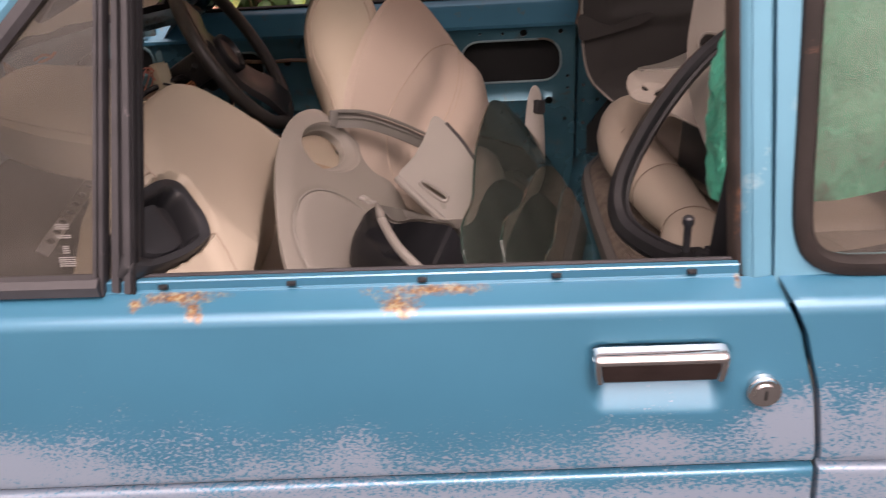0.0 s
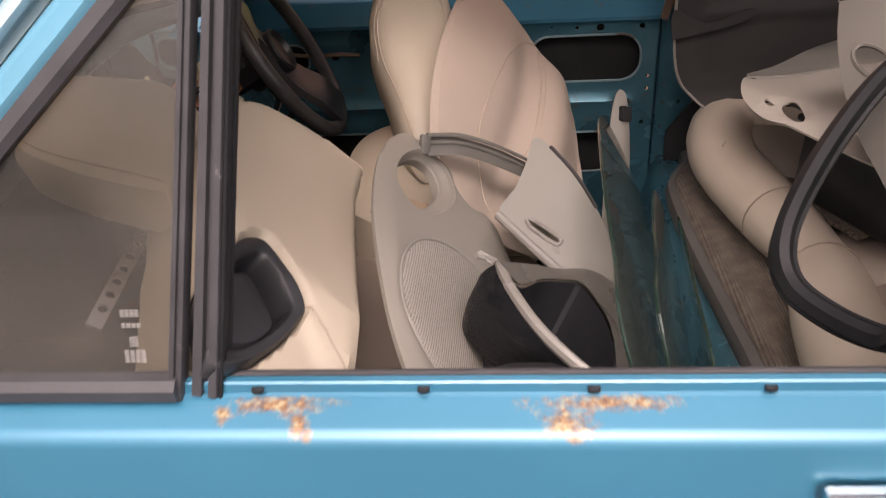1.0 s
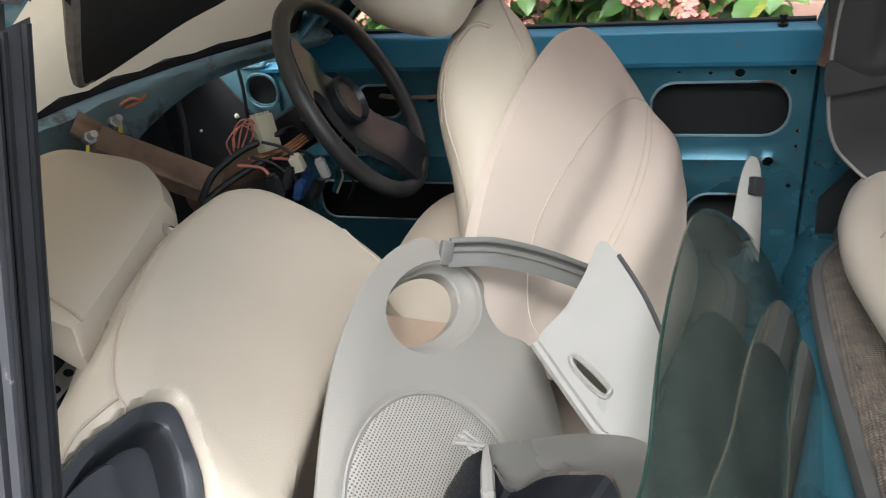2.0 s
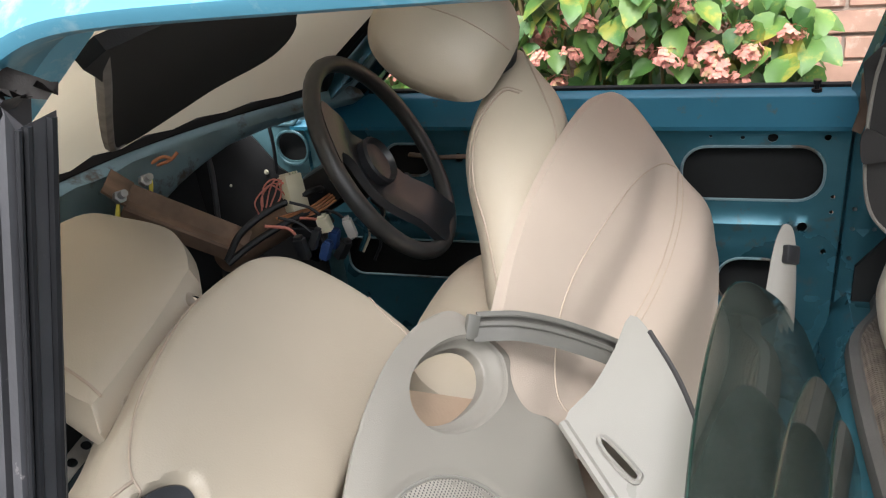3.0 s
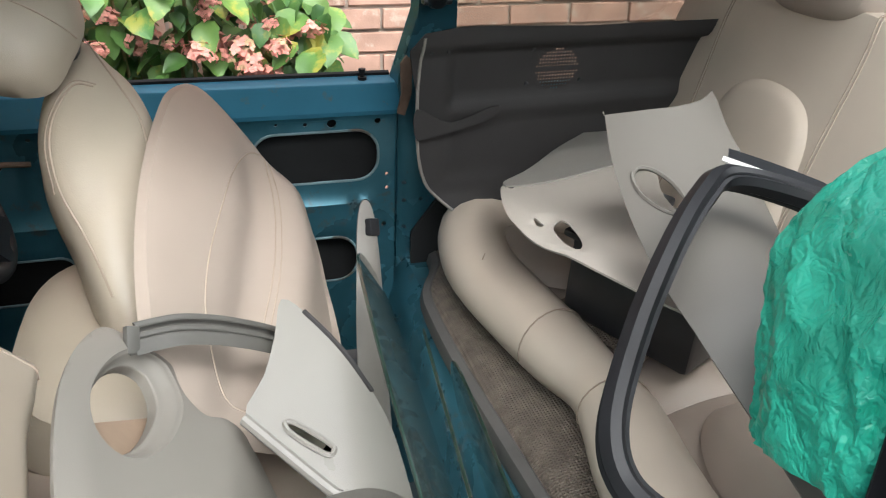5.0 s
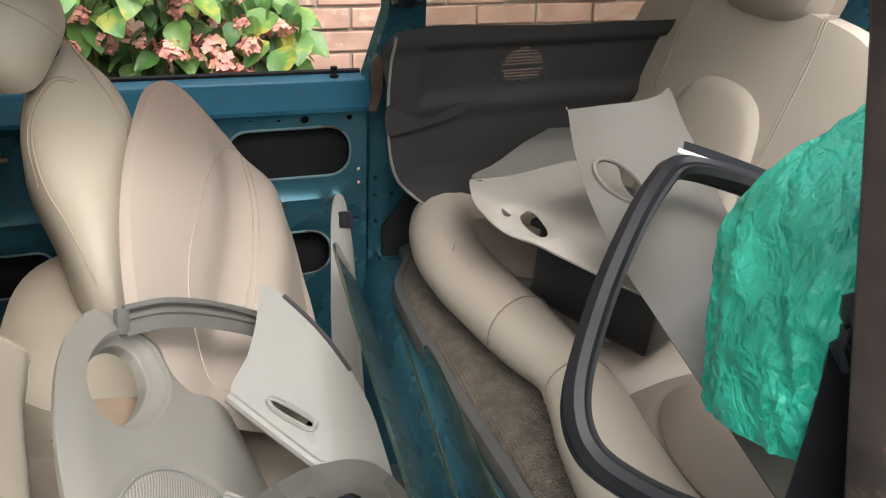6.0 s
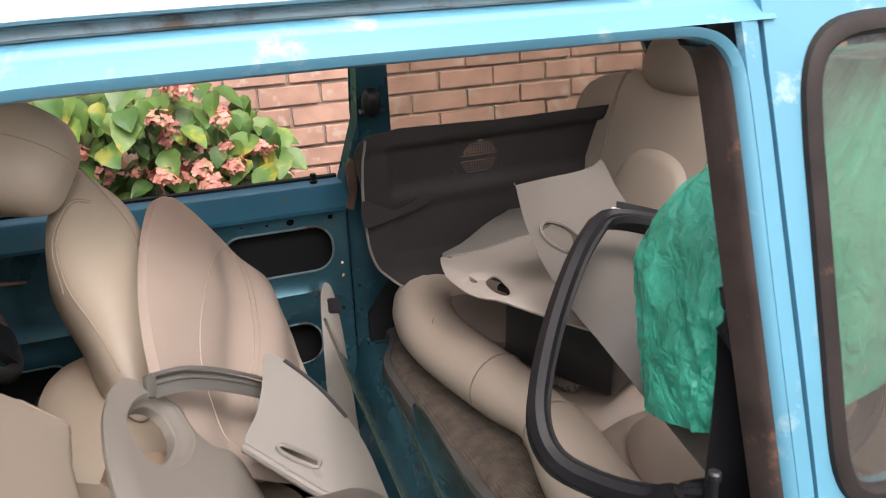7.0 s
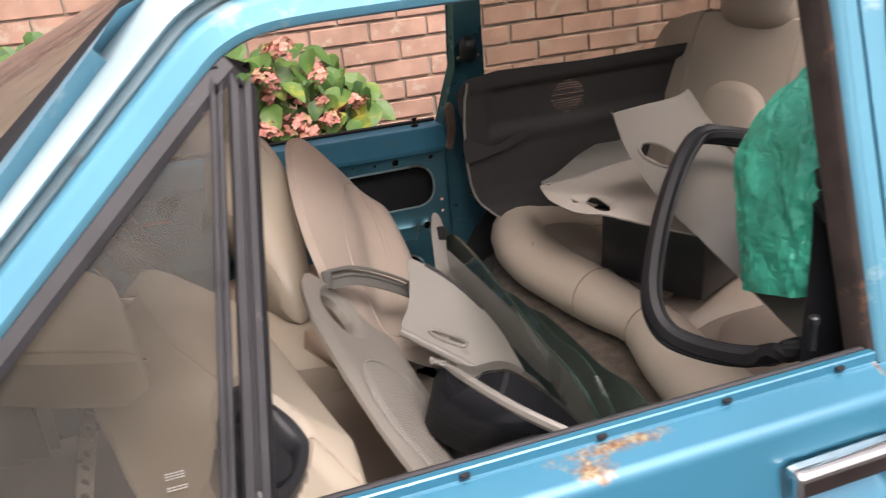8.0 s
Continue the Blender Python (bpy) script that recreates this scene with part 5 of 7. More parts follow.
box(bm, (-0.017, -0.03, -0.012), (0.017, 0.03, 0.012), mp, 0.002)
body = part("body", bm, M_CREAMPL, plug)
for k in range(5):
    bm = bmesh.new()
    box(bm, (-0.014 + 0.006 * k, 0.028, -0.008), (-0.011 + 0.006 * k, 0.034, 0.008), mp)
    part("pin_cell", bm, M_CREAMPL, body)
for k in range(6):
    rng = random.Random(30 + k)
    p = Vector((-0.545 + rng.uniform(-0.02, 0.02), 1.02 + rng.uniform(-0.02, 0.04), 0.80 + rng.uniform(-0.04, 0.03)))
    cable("connector_wire", [p, p + Vector((0.01, 0.015, -0.03)), p + Vector((-0.01, 0.02, -0.07))], 0.005 if k % 2 else 0.003, (M_BLACKPL, M_INNER, M_CREAMPL)[k % 3], "loose plug and wire hanging below the column")

CONNECTORS = [((-0.55, 0.871, 0.84), "cream"), ((-0.55, 0.893, 0.803), "blue"), ((-0.55, 0.916, 0.772), "black"), ((-0.55, 0.83, 0.831), "black"), ((-0.55, 0.789, 0.835), "black"), ((-0.55, 0.86, 0.797), "blue"), ((-0.55, 0.954, 0.795), "clear")]
for k, (p, colour) in enumerate(CONNECTORS):
    bm = bmesh.new()
    r = random.Random(60 + k)
    tilt = local(p, (r.uniform(-0.4, 0.4), 1, r.uniform(-0.5, 0.5)), (r.uniform(-0.5, 0.5), r.uniform(-0.3, 0.3), 1))
    w, h, d = r.uniform(0.007, 0.012), r.uniform(0.010, 0.018), r.uniform(0.006, 0.010)
    box(bm, (-w, -h, -d), (w, h, d), tilt, 0.002)
    box(bm, (-w * 0.7, h * 0.95, -d * 0.7), (w * 0.7, h * 1.3, d * 0.7), tilt, 0.001)
    conn = thing("wiring_plug", colour + " plastic plug hanging loose under the steering column", "connector", group="loose plugs under the column", at=p)
    body = part("body", bm, {"cream": M_CREAMPL, "blue": M_BLUEPL, "black": M_BLACKPL, "clear": M_PAPER}[colour], conn)
    bm = bmesh.new()
    q = Vector(p)
    tube(bm, spline([q + Vector((0.0, 0.0, 0.01)), q + Vector((-0.02, -0.005 + 0.01 * (k % 3), 0.03)), q + Vector((-0.045, -0.02, 0.045))], 5, closed=False), 0.0025, 6)
    part("lead", bm, (M_RUBBER, M_WIREPINK, M_RUBBER)[k % 3], conn)

# lining board and felt behind the windscreen
bm = bmesh.new()
rings(bm, [[screen(0.155 + 1.05 * i / 20, 0.075 + 0.925 * k / 8, 0.030 + 0.004 * math.sin(3 * i)) for k in range(9)] for i in range(21)], cap=False, closed=False)
bmesh.ops.solidify(bm, geom=bm.faces[:], thickness=0.006)
tagged(link("lining_board", bm, M_BOARD), "beige roof lining board pushed up behind the windscreen", "lining board")
mb = local((-0.60, 0.70, 1.105), (0, 1, 0), (0.856, 0, 0.517))
felt = thing("felt_pad", "black felt soundproofing pad with a frayed grey edge under the windscreen", "soundproofing pad", at=(-0.6, 0.6, 1.1))
bm = bmesh.new()
FP = [(-0.147, -0.045), (-0.10, -0.052), (-0.056, -0.004), (-0.02, 0.04), (0.05, 0.075), (0.05, 0.12), (0.01, 0.17), (-0.04, 0.21), (-0.10, 0.29), (-0.45, 0.30), (-0.367, 0.207), (-0.265, 0.087)]
sheet(bm, [tuple(p) for p in spline(FP, 3)], mb, lift=lambda x, y: 0.01 * math.sin(6 * x), thick=-0.012, step=0.04)
part("pad", bm, M_FELT, felt)
bm = bmesh.new()
tube(bm, [mb @ Vector((p[0], p[1], 0.0)) for p in spline([(-0.43, 0.28), (-0.367, 0.207), (-0.265, 0.087), (-0.147, -0.045), (-0.12, -0.052)], 6, closed=False)], 0.007, 7)
part("frayed_edge", bm, M_FELTEDGE, felt)

# ================= front seats and loose trim =================
pseat = thing("passenger_seat", "beige leather passenger seat, its back folded forward with the headrest on", "seat", at=(-0.3, 0.3, 0.6))
ms = local((-0.316, 0.3024, 0.9444), (-0.1, 1, -0.07), (-0.72, 0, 0.69))
SB = [(0.10, 0.101), (0.155, 0.094), (0.198, 0.073), (0.222, 0.038), (0.241, -0.01), (0.247, -0.06), (0.247, -0.11), (0.245, -0.25), (0.23, -0.45), (0.0, -0.50), (-0.25, -0.45), (-0.29, -0.25), (-0.300, -0.10), (-0.290, -0.03), (-0.262, 0.008), (-0.235, 0.024), (-0.190, 0.044), (-0.145, 0.061), (-0.093, 0.072), (-0.04, 0.088), (0.035, 0.100)]
so = [tuple(p) for p in spline(SB, 9)]
FACE = [(0.12, 0.100), (0.060, 0.099), (0.012, 0.095), (-0.045, 0.083), (-0.100, 0.066), (-0.136, 0.049), (-0.156, 0.033), (-0.163, 0.018), (-0.163, -0.010), (-0.172, -0.045), (-0.192, -0.080), (-0.235, -0.13), (-0.255, -0.20)]
face_line = np.array(spline(FACE, 10, closed=False))
face_poly = [tuple(p) for p in face_line] + [(0.4, -0.25), (0.4, 0.1)]


def sb_crown(x, y):
    """The back turns down towards its hinge."""
    e = lerp(x, [-0.25, -0.2, -0.11, 0.0, 0.11, 0.24], [-0.128, -0.118, -0.104, -0.092, -0.082, -0.088])
    d = max(0.0, e - y)
    return -1.7 * d * smooth01(d / 0.03) - 0.26 * max(0.0, -0.165 - x)


BZ = [(-0.130, -0.004), (-0.143, 0.012), (-0.170, 0.021), (-0.200, 0.027), (-0.235, 0.024), (-0.270, 0.012), (-0.297, -0.012), (-0.285, -0.034), (-0.242, -0.056), (-0.205, -0.066), (-0.180, -0.064), (-0.146, -0.028)]
mid_bz = np.array((-0.213, -0.018))


bz = np.array(spline(BZ, 5))
bz_ang = np.arctan2(bz[:, 1] - mid_bz[1], bz[:, 0] - mid_bz[0])
bz_order = np.argsort(bz_ang)
bz_rad = np.hypot(bz[:, 0] - mid_bz[0], bz[:, 1] - mid_bz[1])[bz_order]
bz_ang = bz_ang[bz_order]


def sb_dent(x, y):
    """The side border sits lower than the main face, behind a seam, with a hollow for the lever."""
    d = float(np.min(np.hypot(face_line[:, 0] - x, face_line[:, 1] - y)))
    q = math.hypot(x - mid_bz[0], y - mid_bz[1]) / float(np.interp(math.atan2(y - mid_bz[1], x - mid_bz[0]), bz_ang, bz_rad, period=2 * math.pi))
    well = 0.044 * (1 - smooth01((q - 0.76) / 0.32))
    return (-0.010 * smooth01(d / 0.022) if not inside((x, y), face_poly) else 0.003 * smooth01(d / 0.03)) - 0.003 * math.exp(-(d / 0.004) ** 2) - well


bm = bmesh.new()
pillow(bm, so, ms @ Matrix.Translation((0, 0, -0.045)), 0.045, 0.10, 84, 8.0, crown=sb_crown, dent=sb_dent)
part("backrest", bm, M_LEATHER, pseat)
hb = pad_height(so, 0.045, 8.0)
on_back = lambda x, y: hb(x, y) - 0.045 + sb_dent(x, y) + sb_crown(x, y)
seam(FACE[1:8], ms, pseat, 0.0007, 0.0011, on_back)
seam(FACE[9:-1], ms, pseat, 0.0007, 0.0011, on_back)
seam([(-0.158, 0.030), (-0.190, 0.036), (-0.225, 0.026)], ms, pseat, 0.0, 0.0015, on_back)
seam([(0.238, -0.03), (0.226, -0.05), (0.222, -0.10)], ms, pseat, 0.0, 0.0018, on_back)
# seat cushion under it
bm = bmesh.new()
pillow(bm, ell(0, 0, 0.25, 0.25, power=4, n=40), local((-0.22, 0.40, 0.615), (1, 0, 0), (0, 1, 0)), 0.09, 0.08, 8, 3)
part("cushion", bm, M_LEATHER2, pseat)
bm = bmesh.new()
box(bm, (-0.55, 0.08, 0.26), (-0.10, 0.56, 0.42), None, 0.02)
part("base_frame", bm, M_BLACKPL, pseat)
# tilt lever in its bezel
ml = ms @ Matrix.Translation((0, 0, -0.016))


def bezel_ring(scale, h):
    return [ml @ Vector((*(mid_bz + (p - mid_bz) * scale), h + sb_crown(*(mid_bz + (p - mid_bz) * scale)))) for p in bz]


bm = bmesh.new()
rings(bm, [bezel_ring(s, h) for s, h in ((1.0, -0.008), (1.0, 0.004), (0.985, 0.009), (0.95, 0.0115), (0.78, 0.010), (0.74, 0.008), (0.71, 0.002), (0.67, -0.018))], cap=False)
bezel = part("lever_bezel", bm, M_BLACKPL, pseat, "black plastic lever surround")
bm = bmesh.new()
bm.faces.new([bm.verts.new(p) for p in bezel_ring(0.70, -0.0175)])
part("well", bm, M_BLACKPL, bezel)
bm = bmesh.new()
pillow(bm, [tuple(p) for p in spline([(-0.196, 0.008), (-0.205, -0.015), (-0.222, -0.046), (-0.25, -0.042), (-0.272, -0.022), (-0.270, 0.002), (-0.24, 0.016)], 5)], ml @ Matrix.Translation((0, 0, 0.001)), 0.010, 0.018, 8, 5, crown=sb_crown)
part("lever", bm, M_BLACKPL, bezel)
# headrest and posts
mh = local((-0.51, 0.35, 1.014), (1, 0, 0.0), (0, 1, 0.12))
HR = [(0.083, 0.030), (0.078, 0.044), (0.045, 0.084), (0.0, 0.118), (-0.070, 0.136), (-0.138, 0.142), (-0.160, 0.085), (-0.135, 0.0), (-0.098, -0.060), (-0.010, -0.115), (0.055, -0.143), (0.105, -0.160), (0.114, -0.150), (0.100, -0.05)]
ho = [tuple(p) for p in spline(HR, 5)]
bm = bmesh.new()
pillow(bm, ho, mh @ Matrix.Translation((0, 0, -0.028)), 0.028, 0.045, 16, 4.5)
head = part("headrest", bm, M_LEATHER, pseat)
hh0 = pad_height(ho, 0.028, 4.5)
hh = lambda x, y: hh0(x, y) - 0.028
seam([(0.108, -0.142), (0.070, -0.126), (0.0, -0.098), (-0.07, -0.062), (-0.12, -0.02)], mh, head, 0.0005, 0.0014, hh)
for a, b in (((-0.388, 0.352, 0.990), (-0.440, 0.372, 0.990)), ((-0.352, 0.212, 0.968), (-0.415, 0.238, 0.968))):
    bm = bmesh.new()
    tube(bm, [a, Vector(a).lerp(Vector(b), 0.5), b], 0.0065, 12)
    part("post", bm, M_CHROME, pseat)
bm = bmesh.new()
sheet(bm, [(-0.10, -0.008), (0.10, -0.008), (0.10, 0.008), (-0.10, 0.008)], local((-0.470, 0.213, 0.903), (0.000, -0.049, -0.009), (-0.6, 0.5, 0.5)), thick=0.002, holes=[ell(-0.085 + 0.02 * k, 0, 0.005, 0.005, n=10) for k in range(9)], step=0.02)
tagged(link("perforated_strap", bm, M_STEEL), "pale perforated metal strap beside the passenger seat", "bracket")

# driver's seat
dseat = thing("driver_seat", "beige leather driver's seat with a stitched back and headrest", "seat", at=(-0.3, 1.0, 0.6))
md = local((-0.23, 0.93, 1.015), (0.95, 0.05, -0.28), (0.1, 0.82, 0.57))
DS = [(-0.050, 0.10), (-0.034, 0.132), (0.006, 0.10), (0.05, 0.06), (0.085, -0.01), (0.10, -0.12), (0.11, -0.26), (0.09, -0.34), (0.05, -0.31), (0.005, -0.21), (-0.035, -0.135), (-0.058, -0.07), (-0.063, 0.01)]
do = [tuple(p) for p in spline(DS, 5)]
bm = bmesh.new()
pillow(bm, do, md @ Matrix.Translation((0, 0, -0.04)), 0.045, 0.12, 9, 2.4)
part("backrest", bm, M_LEATHER, dseat)
hd = pad_height(do, 0.045, 2.4)
seam([(-0.030, 0.126), (-0.004, 0.082), (0.030, 0.030), (0.060, -0.02), (0.078, -0.09), (0.088, -0.18)], md, dseat, 0.0, 0.0015, lambda x, y: hd(x, y) - 0.04)
seam([(-0.005, 0.02), (-0.03, 0.018), (-0.046, -0.03), (-0.045, -0.08), (-0.025, -0.14), (0.01, -0.20), (0.05, -0.28)], md, dseat, 0.0, 0.0015, lambda x, y: hd(x, y) - 0.04)
seam([(-0.002, 0.025), (-0.034, 0.023), (-0.051, -0.03), (-0.050, -0.08), (-0.031, -0.14)], md, dseat, 0.0, 0.0010, lambda x, y: hd(x, y) - 0.04)
mdh = local((-0.33, 0.90, 1.12), (0.97, 0.1, -0.1), (0.0, 0.5, 0.85))
DH = [(0.105, 0.03), (0.088, -0.025), (0.055, -0.071), (-0.016, -0.069), (-0.076, -0.043), (-0.118, 0.0), (-0.122, 0.05), (-0.09, 0.10), (0.0, 0.12), (0.08, 0.085)]
dho = [tuple(p) for p in spline(DH, 6)]
bm = bmesh.new()
pillow(bm, dho, mdh @ Matrix.Translation((0, 0, -0.05)), 0.055, 0.06, 9, 2.4)
dhead = part("headrest", bm, M_LEATHER, dseat)
hdh = pad_height(dho, 0.055, 2.4)
seam([(0.095, 0.0), (0.03, 0.03), (-0.04, 0.05), (-0.10, 0.06)], mdh, dhead, 0.0, 0.0012, lambda x, y: hdh(x, y) - 0.05)
bm = bmesh.new()
tube(bm, [(-0.275, 1.0, 1.04), (-0.268, 1.0, 1.075), (-0.26, 1.0, 1.12)], 0.022, 12)
part("post_boot", bm, M_BLACKPL, dseat)
bm = bmesh.new()
pillow(bm, ell(0, 0, 0.19, 0.25, power=2.8, n=48), local((-0.185, 0.80, 0.680), (1, 0, -0.1), (0, 1, 0)), 0.085, 0.09, 12, 3.2)
part("cushion", bm, M_LEATHER, dseat)
bm = bmesh.new()
box(bm, (-0.42, 0.78, 0.26), (-0.08, 1.22, 0.60), None, 0.02)
part("base_frame", bm, M_BLACKPL, dseat)

# loose seat back that leans on the driver's seat
cush = thing("loose_seat_back", "taupe leather seat back lying loose against the driver's seat", "seat back", at=(0.0, 0.8, 0.85))
mc = local((-0.0977, 0.8019, 0.9081), (0.674, 0.073, -0.735), (0.0855, 0.981, 0.176))
SH = [(-0.056, 0.286), (-0.035, 0.305), (0.0, 0.304), (0.058, 0.280), (0.118, 0.246), (0.175, 0.214), (0.215, 0.165), (0.230, 0.105), (0.239, 0.04), (0.250, -0.02), (0.256, -0.09), (0.245, -0.18), (0.20, -0.29), (0.11, -0.345), (0.03, -0.365), (-0.03, -0.365), (-0.050, -0.33), (-0.061, -0.288), (-0.080, -0.195), (-0.091, -0.10), (-0.095, 0.006), (-0.092, 0.12), (-0.082, 0.215)]
co = [tuple(p) for p in spline(SH, 5)]


def gutter_dent(x, y):
    """The hollow between the middle panel and the bolster."""
    c = lerp(y, [-0.35, -0.144, 0.043, 0.225], [0.08, 0.098, 0.119, 0.105])
    end = smooth01((0.26 - y) / 0.08)
    return (0.014 * math.exp(-((x - c - 0.045) / 0.035) ** 2) - 0.012 * math.exp(-((x - c + 0.028) / 0.030) ** 2)) * end - 0.016 * smooth01((x - c - 0.06) / 0.09)


bm = bmesh.new()
pillow(bm, co, mc @ Matrix.Translation((0, 0, -0.013)), 0.015, 0.006, 22, 4.5, dent=gutter_dent)
part("pad", bm, M_LEATHER2, cush)
hc0 = pad_height(co, 0.015, 4.5)
hc = lambda x, y: hc0(x, y) - 0.013 + gutter_dent(x, y)
seam([(0.100, 0.240), (0.090, 0.238), (0.067, 0.213), (0.037, 0.12), (0.019, 0.008), (0.005, -0.111), (0.004, -0.191), (0.011, -0.235), (0.017, -0.258), (0.032, -0.289), (0.058, -0.309), (0.10, -0.315)], mc, cush, 0.0003, 0.0011, hc)
seam([(0.102, 0.236), (0.115, 0.14), (0.119, 0.043), (0.111, -0.057), (0.098, -0.144), (0.088, -0.21)], mc, cush, 0.0003, 0.0011, hc)
seam([(0.110, 0.232), (0.123, 0.14), (0.127, 0.043), (0.119, -0.057), (0.106, -0.144), (0.096, -0.21)], mc, cush, 0.0003, 0.0009, hc)

# ribbed grey strap
strap = thing("ribbed_strap", "ribbed grey plastic strap arching between two trim panels", "trim strip", at=(-0.1, 0.5, 0.9))
path = [Vector(p) for p in spline([(-0.173, 0.463, 0.922), (-0.156, 0.476, 0.917), (-0.133, 0.492, 0.909), (-0.103, 0.515, 0.890), (-0.074, 0.536, 0.868), (-0.050, 0.553, 0.848), (-0.034, 0.564, 0.833)], 5, closed=False)]
for k, (da, w) in enumerate(((-0.015, 0.0034), (-0.003, 0.0030), (0.009, 0.0034))):
    bm = bmesh.new()
    tube(bm, [p + Vector((-0.2, -0.65, -0.62)) * da * (1.4 if k == 2 else 1) for p in path], w, 8, 0.5, up=(0.3, -0.5, 0.8))
    part("rib", bm, M_STRAP, strap)
bm = bmesh.new()
tube(bm, [p + Vector((-0.1, 0.1, -0.25)) * 0.008 for p in path], 0.015, 8, 0.12, up=(0.5, -0.45, 0.8))
part("web", bm, M_STRAP, strap)
for p in (path[0], path[-1]):
    bm = bmesh.new()
    box(bm, (-0.007, -0.013, -0.004), (0.007, 0.013, 0.004), local(p, (0.7, 0.5, -0.4), (-0.2, -0.6, -0.6)), 0.002)
    part("end_clip", bm, M_STRAP, strap)

# grey speaker panel
panel = thing("speaker_trim_panel", "grey moulded side trim with an oval opening and a speaker grille", "trim panel", at=(-0.12, 0.25, 0.82))
mg = local((-0.161, 0.306, 0.886), (0.61, 0.04, -0.79), (0.024, 0.997, 0.07))
GP = [(-0.056, 0.163), (-0.028, 0.178), (0.004, 0.184), (0.027, 0.182), (0.037, 0.160), (0.050, 0.144), (0.070, 0.138), (0.100, 0.155), (0.14, 0.16), (0.19, 0.13), (0.225, 0.06), (0.235, -0.05), (0.22, -0.18), (0.16, -0.30), (0.09, -0.31), (0.05, -0.268), (0.015, -0.222), (-0.015, -0.178), (-0.038, -0.13), (-0.055, -0.088), (-0.070, -0.042), (-0.080, 0.012), (-0.083, 0.062), (-0.076, 0.115)]
HOLE = ell(-0.019, 0.086, 0.031, 0.066, -0.33, 40, 2.1)
BEZEL = ell(-0.010, 0.095, 0.043, 0.080, -0.35, 40, 2.1)
go = [tuple(p) for p in spline(GP, 4)]
garr = np.array(spline(GP, 40))


def gp_lift(x, y):
    d = float(np.min(np.hypot(garr[:, 0] - x, garr[:, 1] - y)))
    h = 0.0
    lft = 1.0 - 0.75 * smooth01((x - 0.01) / 0.06)
    h -= lft * 0.007 * (1 - smooth01(d / 0.03 * 0.5 + 0.5)) * 2
    ex, ey = (x - 0.085) / 0.105, (y + 0.090) / 0.112
    e = math.hypot(ex, ey)
    h -= 0.0030 * math.exp(-((e - 1.0) / 0.035) ** 2)
    h -= 0.022 * smooth01((x - 0.09) / 0.12)
    return h


bm = bmesh.new()
sheet(bm, go, mg, lift=gp_lift, thick=0.006, holes=[BEZEL], step=0.005)
gpan = part("panel", bm, M_PANEL, panel, sharp=75)
bm = bmesh.new()
GI = [tuple(p) for p in ell(0.085, -0.090, 0.103, 0.110, 0, 56)]
sheet(bm, GI, mg, lift=lambda x, y: gp_lift(x, y) + 0.0008, thick=0.001, step=0.01)
part("speaker_mesh", bm, M_MESH, panel, "fine perforated speaker mesh")
bm = bmesh.new()
tube(bm, [mg @ Vector((p[0], p[1], gp_lift(p[0], p[1]) + 0.001)) for p in ell(0.085, -0.090, 0.1055, 0.1125, 0, 64)], 0.0016, 6, closed=True)
part("grille_ring", bm, M_LIGHTTRIM, panel)
bm = bmesh.new()
rows = []
for k in range(17):
    t = k / 16
    s = min(1.0, t / 0.6)
    drop = -0.001 * math.sin(math.pi * min(1.0, t / 0.15)) - 0.010 * smooth01(s) - 0.012 * max(0.0, (t - 0.6) / 0.4)
    rows.append([mg @ Vector((o[0] + (i_[0] - o[0]) * s, o[1] + (i_[1] - o[1]) * s, gp_lift(*o) * (1 - 0.5 * s) + drop)) for o, i_ in zip(BEZEL, HOLE)])
rings(bm, rows, cap=False)
part("hole_bezel", bm, M_PANEL, panel, sharp=80)

# brown sheet added under the panel's opening, for the seat leather's shaded side
bm = bmesh.new()
sheet(bm, [(-0.045, -0.055), (0.0, -0.065), (0.075, 0.01), (0.035, 0.055), (-0.035, 0.0)], mg @ Matrix.Translation((0.0, 0.085, -0.045)), lift=lambda x, y: 0.01 * math.sin(12 * x), thick=0.003, step=0.02)
tagged(link("seat_shade_sheet", bm, M_SEATSHADE), "creased brown sheet added under the speaker trim for the seat's shaded side", "card")

# pale curved trim with its map pocket
pale = thing("curved_trim_panel", "pale grey curved door trim with a pull slot and a black pocket", "trim panel", at=(0.0, 0.35, 0.8))
mp2 = local((-0.02, 0.45, 0.83), (1, 0, 0), (0, 0.923, 0.386))
CT = [(-0.010, 0.136), (0.015, 0.112), (0.045, 0.062), (0.066, 0.018), (0.081, -0.03), (0.086, -0.09), (0.088, -0.15), (0.086, -0.19), (0.066, -0.185), (0.046, -0.145), (0.028, -0.112), (0.014, -0.096), (-0.022, -0.053), (-0.061, -0.004), (-0.038, 0.042), (-0.022, 0.09)]


def ct_lift(x, y):
    return -5.0 * max(0.0, x - 0.02) ** 2


def behind_glass(bm):
    """Rests the trim against the propped door glass instead of letting it pass through."""
    g = local((0.085, 0.5, 0.80), (0.06, 0.99, 0.0), (-0.3, 0.05, 0.95))
    n = -g.col[2].to_3d() if g.col[2].x < 0 else g.col[2].to_3d()
    for v in bm.verts:
        d = (v.co - g.translation).dot(n) + 0.008
        if d > 0:
            v.co -= n * d * 1.0


SLOT = [tuple(p) for p in spline([(-0.024, -0.016), (-0.014, -0.018), (0.014, -0.044), (0.018, -0.053), (0.010, -0.056), (-0.018, -0.030)], 4)]
bm = bmesh.new()
cto = [tuple(p) for p in spline(CT, 3)]
sheet(bm, cto, mp2, lift=ct_lift, thick=0.0035, holes=[SLOT], step=0.01)
behind_glass(bm)
shell = part("shell", bm, M_LIGHTTRIM, pale)
bm = bmesh.new()
